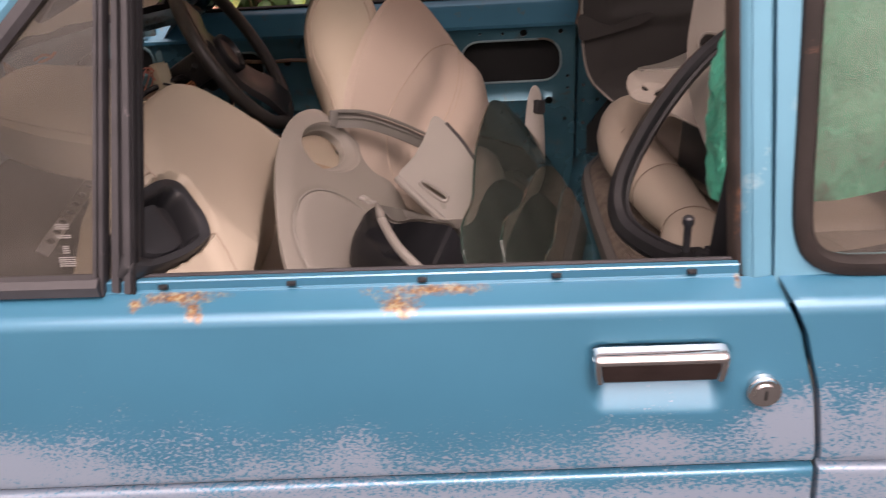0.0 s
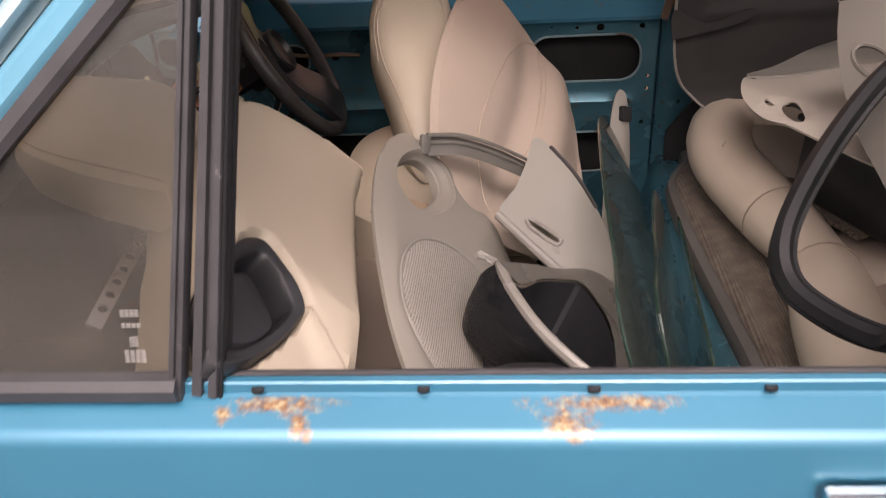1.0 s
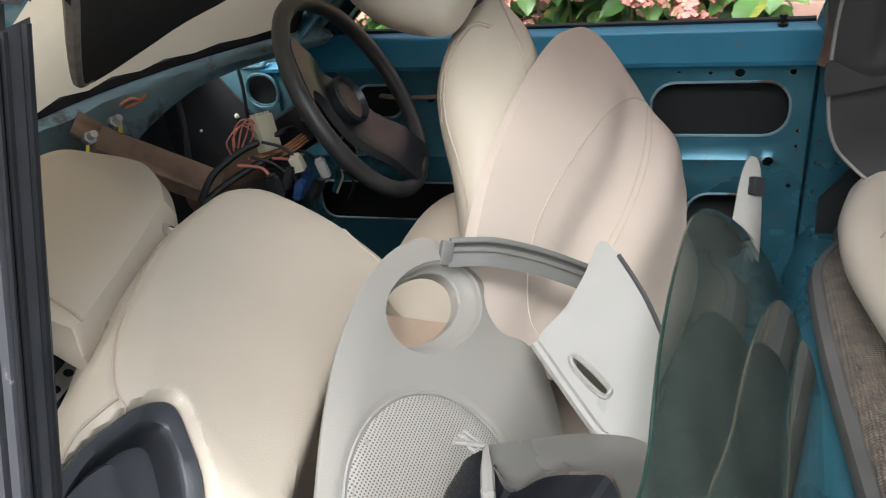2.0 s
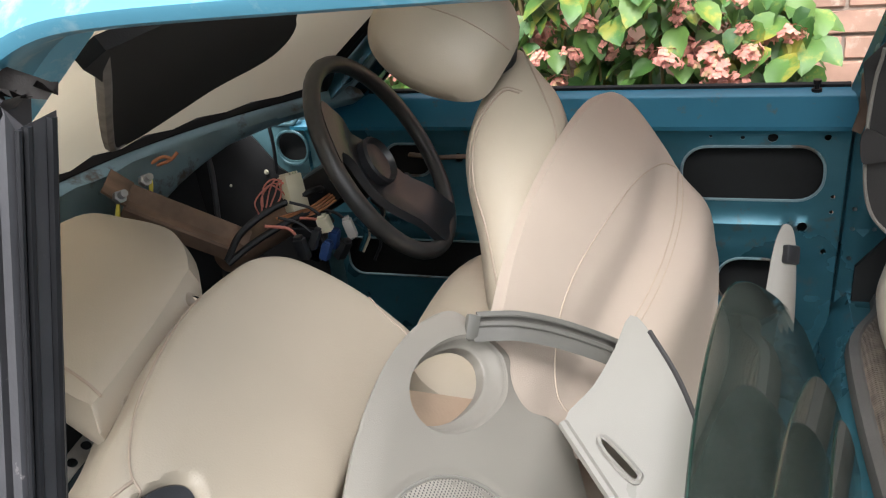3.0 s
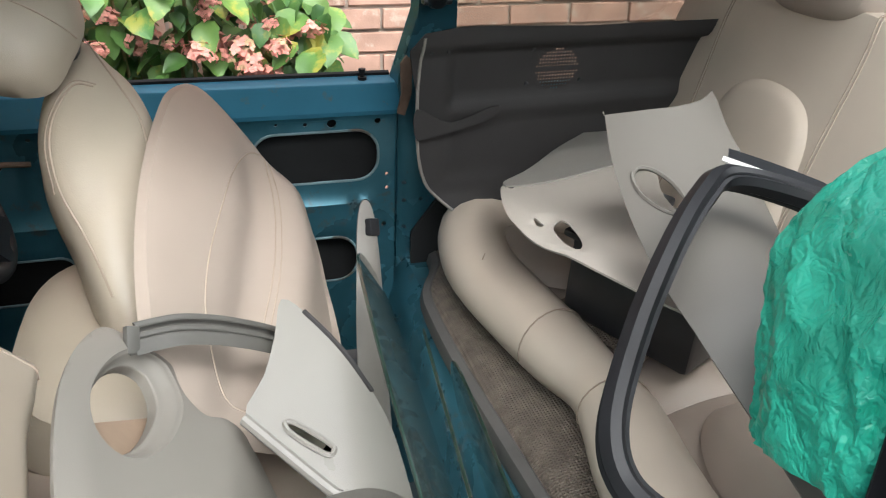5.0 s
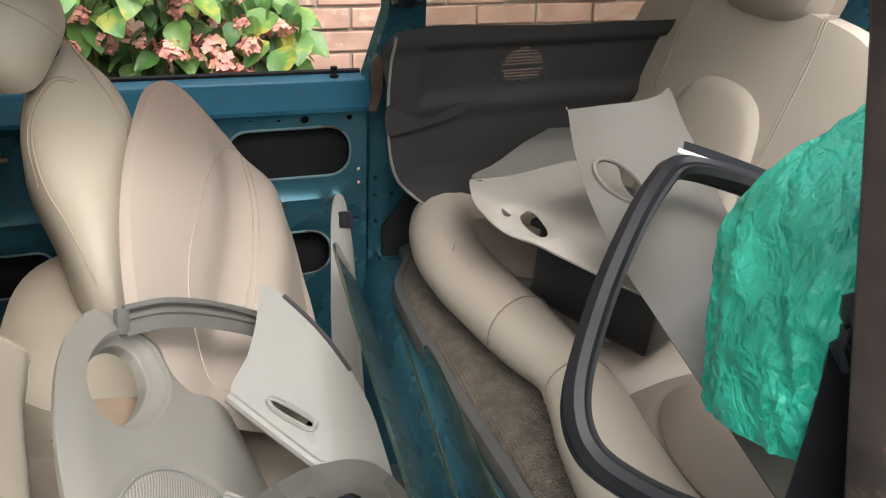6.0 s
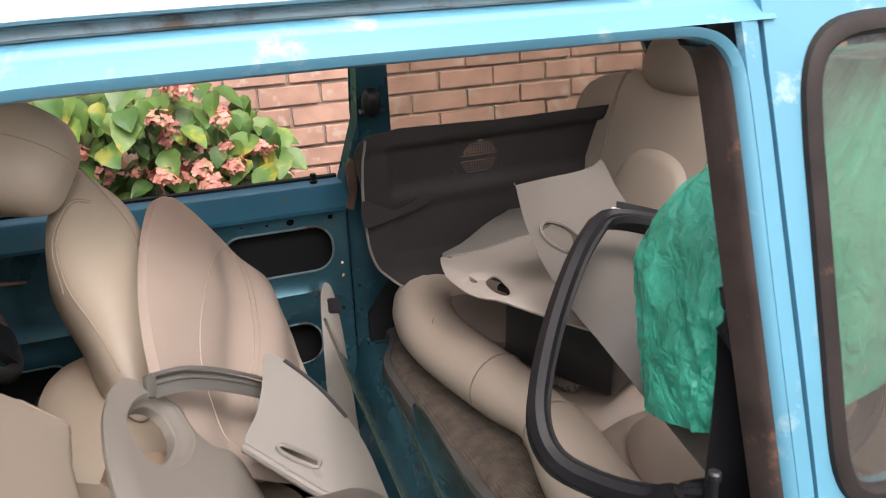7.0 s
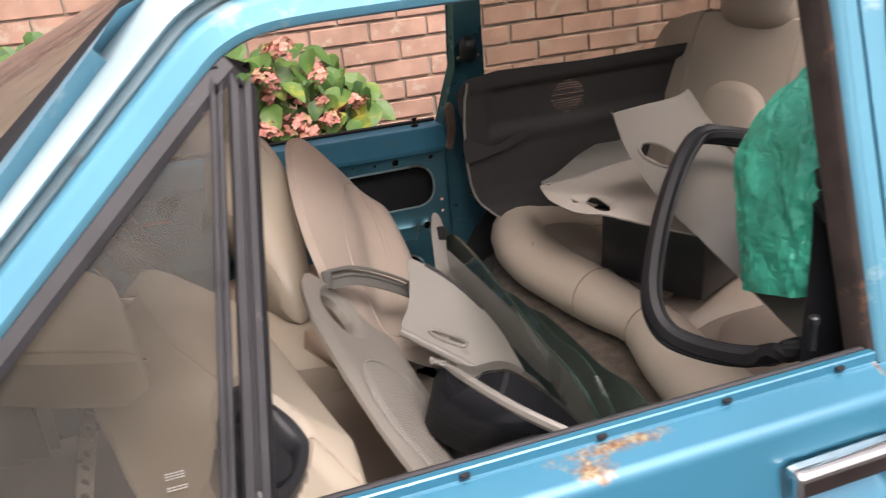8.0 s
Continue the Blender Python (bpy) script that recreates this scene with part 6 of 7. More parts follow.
tube(bm, [mp2 @ Vector((p[0], p[1], ct_lift(p[0], p[1]) - 0.003)) for p in spline([(-0.062, -0.003), (-0.022, -0.053), (0.010, -0.092), (0.018, -0.098)], 6, closed=False)], 0.006, 8, 1.0)
part("lip", bm, M_LIGHTTRIM, pale, "pale folded lip")
bm = bmesh.new()
tube(bm, [mp2 @ Vector((p[0], p[1], ct_lift(p[0], p[1]) + 0.001)) for p in SLOT], 0.003, 6, closed=True)
part("slot_rim", bm, M_LIGHTTRIM, pale)
bm = bmesh.new()
tube(bm, [mp2 @ Vector((p[0], p[1], ct_lift(p[0], p[1]))) for p in spline([(0.012, 0.116), (0.045, 0.062), (0.068, 0.012)], 6, closed=False)], 0.003, 6)
part("dark_edge", bm, M_CHARCOAL, pale)
# pocket hung on the lower end of the trim
mq = local((-0.08, 0.236, 0.878), (0.9, 0, -0.43), (0, 1, -0.13))
LIP = [(0.0, 0.0, 0.0), (0.007, -0.03, 0.001), (0.016, -0.063, 0.001), (0.038, -0.113, 0.0), (0.068, -0.148, -0.002), (0.106, -0.172, -0.006)]
lipw = [mq @ Vector(p) for p in spline(LIP, 6, closed=False)]
bm = bmesh.new()
tube(bm, lipw, 0.0055, 8, 1.3, taper=lambda t: 0.55 + 0.45 * smooth01(t / 0.2))
part("pocket_lip", bm, M_LIGHTTRIM, pale, "pale rounded pocket lip")
FOOT = [(-0.100, 0.236, 0.828), (-0.118, 0.218, 0.818), (-0.112, 0.182, 0.818), (-0.084, 0.154, 0.805), (-0.037, 0.140, 0.785), (0.02, 0.125, 0.77)]
bm = bmesh.new()
rows = []
for p, q in zip(lipw, spline(FOOT, 6, closed=False)):
    q = Vector(q)
    out = Vector((-0.010, -0.006, 0.010))
    rows.append([p.lerp(q, k / 9) + out * math.sin(math.pi * k / 9) for k in range(10)] + [q + Vector((0.012, 0.008, -0.012)), q + Vector((0.05, 0.05, -0.05))])
rings(bm, rows, cap=False, closed=False)
bmesh.ops.solidify(bm, geom=bm.faces[:], thickness=0.002)
part("pocket_front", bm, M_GLOSSBLACK, pale, "shiny black pocket front")
BACK = [(0.010, -0.012), (0.028, -0.030), (0.052, 0.004), (0.082, 0.027), (0.107, 0.037), (0.124, -0.02), (0.124, -0.08), (0.112, -0.16)]
FRONT = [(0.004, -0.012), (0.010, -0.03), (0.019, -0.063), (0.030, -0.092), (0.042, -0.113), (0.058, -0.135), (0.075, -0.150), (0.106, -0.172)]
io = [tuple(p) for p in spline(BACK, 4, closed=False)] + [tuple(p) for p in spline(FRONT, 4, closed=False)][::-1]
bm = bmesh.new()
rows = []
for k in range(8):
    t = k / 7
    rows.append([mq @ Vector((0.075 + (p[0] - 0.075) * (1 - 0.22 * t * t), -0.06 + (p[1] + 0.06) * (1 - 0.22 * t * t), -0.004 - 0.10 * t)) for p in io])
rings(bm, rows, cap=False)
bm.faces.new([bm.verts.new(p) for p in rows[-1]])
part("pocket_tub", bm, M_BLACKPL, pale, "black pocket lining")
bm = bmesh.new()
UP = spline([(-0.083, 0.237, 0.880), (-0.060, 0.272, 0.857), (-0.035, 0.318, 0.826), (-0.008, 0.357, 0.797), (0.032, 0.356, 0.795), (0.066, 0.345, 0.772), (0.10, 0.27, 0.742), (0.115, 0.16, 0.735)], 4, closed=False)
rows = []
for a, b in zip(UP, [mq @ Vector((p[0], p[1], 0.0)) for p in spline(BACK, 4, closed=False)]):
    a = Vector(a)
    rows.append([a.lerp(b, k / 6) + Vector((0.0, 0.002, -0.012)) * math.sin(math.pi * k / 6) for k in range(7)])
rings(bm, rows, cap=False, closed=False)
bmesh.ops.solidify(bm, geom=bm.faces[:], thickness=0.003)
behind_glass(bm)
part("pocket_surround", bm, M_LIGHTTRIM, pale, "pale curved surround of the pocket")
bm = bmesh.new()
for k in range(3):
    tube(bm, [mq @ Vector((-0.002 - 0.003 * k, -0.004 - 0.005 * k, 0.004)), mq @ Vector((-0.022 - 0.002 * k, 0.0 - 0.006 * k, 0.006))], 0.0016, 6)
tube(bm, [mq @ Vector((-0.004, -0.006, 0.006)), mq @ Vector((-0.026, -0.018, 0.006))], 0.0024, 6)
part("spring_clip", bm, M_LIGHTTRIM, pale, "small white spring clip")

# loose door glasses
def pane(name, m, outline, label, crown=0.0, group="loose door glasses"):
    bm = bmesh.new()
    po = [tuple(p) for p in spline(outline, 5)]
    lift = lambda x, y: crown * (1 - (x / 0.4) ** 2)
    top = [m @ Vector((p[0], p[1], lift(*p) + 0.002)) for p in po]
    sheet(bm, po, m, lift=lambda x, y: lift(x, y) + 0.002, thick=0.004, step=0.05)
    t = thing(name, label, "door glass", group=group, at=m.translation)
    part("glass", bm, M_GREENGLASS, t).visible_shadow = False
    bm = bmesh.new()
    tube(bm, [m @ Vector((p[0], p[1], lift(*p))) for p in po], 0.0016, 6, closed=True)
    part("edge", bm, M_GLASSEDGE, t, "dark green ground edge")
    return t


m1 = local((0.085, 0.5, 0.80), (0.06, 0.99, 0.0), (-0.3, 0.05, 0.95))
pane("door_glass", m1, [(-0.42, 0.045), (-0.25, 0.085), (-0.10, 0.105), (0.10, 0.095), (0.24, 0.045), (0.40, -0.06), (0.53, -0.17), (0.62, -0.28), (0.60, -0.40), (0.3, -0.48), (-0.1, -0.48), (-0.40, -0.45)], "large green-tinted door glass propped upright behind the seats")
m2 = local((0.17, 0.55, 0.66), (0.10, 0.99, 0.0), (-0.25, 0.03, 0.96))
pane("door_glass", m2, [(-0.42, 0.17), (-0.2, 0.165), (0.0, 0.13), (0.18, 0.06), (0.30, -0.04), (0.36, -0.16), (0.34, -0.32), (0.0, -0.36), (-0.40, -0.36)], "smaller green-tinted door glass behind the first")
m3 = local((0.205, 0.5, 0.62), (0.08, 0.99, 0.0), (-0.22, 0.03, 0.96))
pane("door_glass", m3, [(-0.38, 0.17), (-0.2, 0.17), (0.05, 0.13), (0.20, 0.06), (0.30, -0.08), (0.28, -0.30), (-0.36, -0.32)], "smaller green-tinted door glass behind the first")
# pale strip with a hook behind the glass
hook = thing("pillar_trim_strip", "pale grey pointed pillar trim strip with a black clip", "trim strip", at=(0.15, 0.95, 0.65))
mk = local((0.140, 0.985, 0.62), (0.55, 0.4, -0.25), (-0.12, 0.35, 0.9))
bm = bmesh.new()
ko = [tuple(p) for p in spline([(-0.010, 0.176), (0.006, 0.165), (0.020, 0.11), (0.034, 0.0), (0.04, -0.22), (-0.03, -0.30), (-0.034, -0.1), (-0.026, 0.08), (-0.020, 0.15)], 5)]
sheet(bm, ko, mk, lift=lambda x, y: 0.02 - 14 * (x - 0.005) ** 2, thick=0.004, step=0.015)
part("strip", bm, M_GREYTRIM, hook)
bm = bmesh.new()
box(bm, (-0.010, 0.115, 0.010), (0.016, 0.145, 0.028), mk, 0.004)
part("clip", bm, M_BLACKPL, hook)

# ================= rear bench and what lies on it =================
bench = thing("bench_base", "brown corded cloth bench base with a grey piped edge", "seat base", at=(0.5, 0.7, 0.55))


def bench_x(y):
    return 0.285 + 0.05 * smooth01((y - 1.02) / 0.2) ** 2 + 0.012 * math.sin(5 * y)


bm = bmesh.new()
rows = []
for i in range(40):
    y = 0.05 + 1.20 * i / 39
    x = bench_x(y)
    rows.append([(x + 0.02, y, 0.515), (x + 0.004, y, 0.525), (x - 0.004, y, 0.545), (x, y, 0.565), (x + 0.012, y, 0.578), (x + 0.03, y, 0.584), (x + 0.10, y, 0.588), (x + 0.25, y, 0.585), (1.1, y, 0.60), (1.1, y, 0.51)])
rings(bm, rows, cap=False, closed=False)
part("cloth", bm, M_CARPET, bench)
bm = bmesh.new()
tube(bm, [(bench_x(0.05 + 1.2 * i / 39) - 0.001, 0.05 + 1.2 * i / 39, 0.545) for i in range(40)], 0.018, 8, 1.4)
part("edge_piping", bm, M_PIPING, bench, "dull grey rolled edge")

rear = thing("rear_seat_cushion", "pale leather rear seat cushion with a thick rolled front edge", "seat cushion", at=(0.6, 0.65, 0.62))
# rolled edge, pinched between the two seats
ROLL = [(0.62, 1.20, 0.665), (0.50, 1.205, 0.665), (0.40, 1.17, 0.66), (0.362, 1.09, 0.655), (0.352, 0.98, 0.652), (0.366, 0.86, 0.650), (0.388, 0.74, 0.646), (0.408, 0.65, 0.640), (0.405, 0.56, 0.640), (0.385, 0.46, 0.642), (0.372, 0.34, 0.642), (0.375, 0.22, 0.642), (0.40, 0.12, 0.640), (0.50, 0.07, 0.64)]
bm = bmesh.new()
tube(bm, spline(ROLL, 6, closed=False), 0.062, 16, 0.98, taper=lambda t: 1.0 + 0.06 * math.sin(9 * t) - 0.16 * math.exp(-((t - 0.55) / 0.06) ** 2))
roll = part("rolled_edge", bm, M_LEATHER3, rear)
RP = spline(ROLL, 6, closed=False)
for k in (35, 46):
    p, d = Vector(RP[k]), (Vector(RP[k + 1]) - Vector(RP[k - 1])).normalized()
    s = d.cross(Vector((0, 0, 1))).normalized()
    w = s.cross(d)
    bm = bmesh.new()
    R = 0.0635 * (1.0 + 0.06 * math.sin(9 * k / (len(RP) - 1)) - 0.16 * math.exp(-((k / (len(RP) - 1) - 0.55) / 0.06) ** 2))
    tube(bm, [p + R * (math.cos(q) * s + math.sin(q) * w) for q in [math.pi * (-0.1 + 1.2 * i / 14) for i in range(15)]], 0.0012, 5, up=d)
    part("seam", bm, M_STITCH, roll)
bm = bmesh.new()
box(bm, (-0.010, -0.002, -0.001), (0.010, 0.002, 0.001), local((0.334, 0.945, 0.708), (0.5, 0.8, 0.1), (-0.6, 0.3, 0.6)), 0.0008)
part("scuff", bm, M_STITCH, roll, "dark scuff mark")
# hollow seat wells; darker leather on their pads paints in the wells' shade
for cx, cy, rx, ry in ((0.66, 0.87, 0.27, 0.31), (0.66, 0.35, 0.27, 0.27)):
    bm = bmesh.new()
    pillow(bm, ell(cx, cy, rx, ry, 0, 44, 3.5), Matrix.Translation((0, 0, 0.600)), 0.055, 0.02, 8, 3)
    part("seat_pad", bm, M_LEATHER2, rear)
for cx, cy, rx, ry, q in ((0.475, 1.02, 0.085, 0.13, 0.3), (0.54, 0.40, 0.09, 0.15, -0.2)):
    bm = bmesh.new()
    pillow(bm, ell(cx, cy, rx, ry, q, 32), Matrix.Translation((0, 0, 0.652)), 0.034, 0.01, 7, 2.2)
    part("thigh_pad", bm, M_LEATHER2, rear)

# rear seat backs with headrests
def seat_back(y0, label):
    t = thing("back_seat", label, "seat", group="rear seats", at=(0.85, y0, 0.9))
    o = [tuple(p) for p in spline([(0.26, -0.25), (0.280, -0.05), (0.318, 0.05), (0.335, 0.12), (0.31, 0.18), (0.24, 0.212), (0.10, 0.226), (-0.10, 0.226), (-0.24, 0.212), (-0.325, 0.180), (-0.352, 0.125), (-0.338, 0.06), (-0.270, -0.04), (-0.25, -0.25)], 4)]
    # local z faces the bonnet once u and v are swapped
    m = local((0.848, y0, 0.90), (0, -1, 0), (0.28, 0, 0.96))
    bm = bmesh.new()
    pillow(bm, o, m @ Matrix.Translation((0, 0, 0.035)), 0.025, 0.09, 18, 6.0)
    pad = part("pad", bm, M_LEATHER3, t)
    h0 = pad_height(o, 0.025, 6.0)
    h = lambda x, y: h0(x, y) + 0.035
    for s in (-1, 1):
        for d in (0.0, 0.007):
            seam([(s * (0.165 + d), -0.2), (s * (0.165 + d), 0.0), (s * (0.17 + d), 0.15), (s * (0.16 + d), 0.225)], m, pad, 0.0, 0.0013, h)
    bm = bmesh.new()
    pillow(bm, [tuple(p) for p in spline([(0.125, -0.23), (0.135, -0.06), (0.112, 0.035), (0.05, 0.075), (-0.05, 0.075), (-0.112, 0.035), (-0.135, -0.06), (-0.125, -0.23)], 5)], m @ Matrix.Translation((0.025, 0.004, 0.054)), 0.022, 0.01, 9, 3.0)
    part("lumbar_pad", bm, M_LEATHER3, pad, "raised lower panel")
    bm = bmesh.new()
    pillow(bm, ell(0, 0, 0.128, 0.066, 0, 40, 2.8), m @ Matrix.Translation((0.018, 0.250, 0.035)), 0.055, 0.06, 9, 2.6)
    part("headrest", bm, M_LEATHER2, t, "taupe leather headrest")
    bm = bmesh.new()
    box(bm, (-0.008, 0.35, 0.0), (0.008, 0.375, 0.02), m, 0.003)
    part("headrest_tab", bm, M_CHARCOAL, t)


seat_back(0.93, "pale leather rear seat back with stitched seams and a taupe headrest")
seat_back(0.31, "pale leather rear seat back with a taupe headrest behind the tarpaulin")
bm = bmesh.new()
box(bm, (0.93, 0.05, 0.55), (1.0, 1.33, 1.06), None, 0.02)
tagged(link("parcel_shelf_back", bm, M_CHARCOAL), "charcoal board behind the rear seat backs", "board")

# black box
crate = thing("black_storage_tray", "black plastic tray with a stepped rim on the rear seat", "tray", at=(0.5, 0.7, 0.7))
mx = local((0.416, 0.797, 0.732), (0.47, -0.88, -0.06), (0.88, 0.47, 0.0))
bm = bmesh.new()
box(bm, (0.0, 0.0, -0.056), (0.225, 0.20, 0.080), mx, 0.010)
part("body", bm, M_BLACKPL, crate)
bm = bmesh.new()
box(bm, (-0.012, -0.008, 0.076), (0.12, 0.20, 0.088), mx, 0.004)
box(bm, (-0.040, 0.0, 0.088), (0.05, 0.20, 0.104), mx, 0.005)
part("rim", bm, M_BLACKPL, crate)
bm = bmesh.new()
box(bm, (-0.02, -0.014, -0.064), (0.16, 0.06, -0.054), mx, 0.004)
part("felt_pad", bm, M_CARPET, crate, "scrap of brown cloth under the tray")

# trims on the bench
t1 = thing("rear_pillar_trim", "pale grey pillar trim with an oval belt opening, lying on the tray", "trim panel", group="loose pillar trims", at=(0.45, 0.7, 0.86))
mt1 = local((0.45, 0.65, 0.858), (1, 0, -0.02), (0, 1, -0.06))
T1 = [(-0.112, 0.245), (-0.090, 0.285), (-0.02, 0.325), (0.08, 0.37), (0.16, 0.42), (0.185, 0.36), (0.16, 0.25), (0.10, 0.12), (0.06, -0.05), (0.02, -0.18), (0.0, -0.24), (-0.035, -0.225), (-0.062, -0.18), (-0.085, -0.13), (-0.116, -0.05), (-0.138, 0.037), (-0.138, 0.11), (-0.130, 0.18)]


def t1_lift(x, y):
    return 0.012 * smooth01((x + 0.05) / 0.16) - 0.010 * smooth01((-0.118 - x) / 0.02) + 0.012 * math.cos(6 * y) - 0.008 * (1 - smooth01((math.hypot((x + 0.098) / 0.024, (y - 0.045) / 0.058) - 1) / 0.25))


bm = bmesh.new()
sheet(bm, [tuple(p) for p in spline(T1, 4)], mt1, lift=t1_lift, thick=0.003, holes=[ell(-0.087, 0.046, 0.014, 0.048, -0.12, 24), ell(-0.108, 0.098, 0.007, 0.010, 0, 12)], step=0.014)
part("panel", bm, M_TAUPETRIM, t1, sharp=70)
for x, y in ((-0.088, 0.262),):
    bm = bmesh.new()
    rings(bm, [[mt1 @ Vector((x + r * math.cos(q), y + r * math.sin(q), t1_lift(x, y) + h)) for q in [math.pi * i / 5 for i in range(10)]] for r, h in ((0.004, 0.0), (0.004, 0.0012))])
    part("screw_hole", bm, M_SHADE, t1)
bm = bmesh.new()
sheet(bm, [tuple(p) for p in spline([(-0.095, 0.275), (-0.078, 0.305), (0.016, 0.385), (0.12, 0.48), (0.233, 0.585), (0.25, 0.50), (0.16, 0.34), (0.04, 0.285), (-0.08, 0.262)], 4)], mt1, lift=lambda x, y: t1_lift(x, y) + 0.0035 + 0.010 * smooth01((y - 0.32) / 0.1), thick=0.003, step=0.014)
part("upper_wing", bm, M_LIGHTTRIM, t1, "pale upper wing of the trim")

t2 = thing("long_pillar_trim", "taupe-grey long pillar trim with an oval belt opening, lying across the bench", "trim panel", group="loose pillar trims", at=(0.43, 0.5, 1.0))
mt2 = local((0.45, 0.6, 0.98), (1, 0, 0.02), (0, 0.954, 0.3))
T2 = [(-0.037, 0.130), (-0.036, 0.129), (0.0, 0.113), (0.05, 0.108), (0.10, 0.128), (0.146, 0.170), (0.147, 0.169), (0.124, 0.09), (0.112, 0.02), (0.085, -0.07), (0.055, -0.18), (0.025, -0.30), (-0.015, -0.42), (-0.03, -0.52), (-0.055, -0.51), (-0.070, -0.44), (-0.084, -0.33), (-0.094, -0.20), (-0.084, -0.08), (-0.064, 0.03)]


def t2_lift(x, y):
    c = lerp(y, [-0.5, 0.15], [-0.06, 0.05])
    return 0.016 - 3.2 * (x - c) ** 2 + 0.008 * smooth01((y - 0.05) / 0.12) - 0.20 * max(0.0, -0.22 - y)


# long trim uses the shaded taupe, since it faces away from the light
bm = bmesh.new()
sheet(bm, [tuple(p) for p in spline(T2, 4)], mt2, lift=t2_lift, thick=0.003, holes=[ell(-0.038, -0.033, 0.017, 0.047, 0.12, 22)], step=0.014)
part("panel", bm, M_SHADEDTAUPE, t2, sharp=70)
bm = bmesh.new()
tube(bm, [mt2 @ Vector((p[0], p[1], t2_lift(*p))) for p in ell(-0.038, -0.033, 0.018, 0.049, 0.12, 26)], 0.003, 6, closed=True)
part("opening_rim", bm, M_SHADEDTAUPE, t2)

t3 = thing("dark_trim_strip", "dark trim strip with a white sticker under the seal loop", "trim strip", at=(0.55, 0.6, 1.0))
mt3 = local((0.54, 0.585, 0.985), (0.45, -0.88, -0.05), (0.85, 0.45, 0.1))
bm = bmesh.new()
sheet(bm, [tuple(p) for p in spline([(-0.13, 0.005), (-0.05, 0.022), (0.08, 0.020), (0.17, -0.01), (0.16, -0.03), (0.0, -0.022), (-0.08, -0.018)], 4)], mt3, lift=lambda x, y: 0.006, thick=0.006, step=0.02)
part("strip", bm, M_BLACKPL, t3)
for x0, x1, y0, y1 in ((-0.112, -0.076, -0.006, 0.011), (-0.045, 0.03, -0.018, -0.006)):
    bm = bmesh.new()
    box(bm, (x0, y0, 0.0065), (x1, y1, 0.0085), mt3)
    part("sticker", bm, M_PAPER, t3, "white paper sticker")

# rubber seal loop
SEAL = [(0.335, 0.13, 0.845), (0.30, 0.17, 0.823), (0.265, 0.225, 0.817), (0.240, 0.275, 0.828), (0.243, 0.315, 0.865), (0.285, 0.365, 0.925), (0.345, 0.42, 0.980), (0.40, 0.465, 1.010), (0.44, 0.485, 1.020), (0.50, 0.455, 1.010), (0.56, 0.40, 0.99), (0.62, 0.33, 0.96), (0.66, 0.26, 0.90), (0.60, 0.18, 0.84), (0.45, 0.13, 0.83)]
bm = bmesh.new()
tube(bm, spline(SEAL, 7), 0.0135, 12, 1.0, up=(0.5, -0.6, 0.6), profile=[(-0.013, -0.007), (-0.004, -0.013), (0.006, -0.013), (0.013, -0.006), (0.013, 0.005), (0.007, 0.012), (0.003, 0.010), (0.001, 0.012), (-0.006, 0.013), (-0.013, 0.006)], closed=True)
seal_loop = thing("rubber_door_seal", "loop of thick black rubber window seal lying over the rear seat", "rubber seal", at=(0.4, 0.3, 0.9))
part("bead", bm, M_RUBBER, seal_loop)
bm = bmesh.new()
tube(bm, [Vector(p) + Vector((-0.010, 0.004, -0.010)) for p in spline(SEAL, 7)], 0.005, 6, closed=True)
part("inner_lip", bm, M_RUBBER, seal_loop)

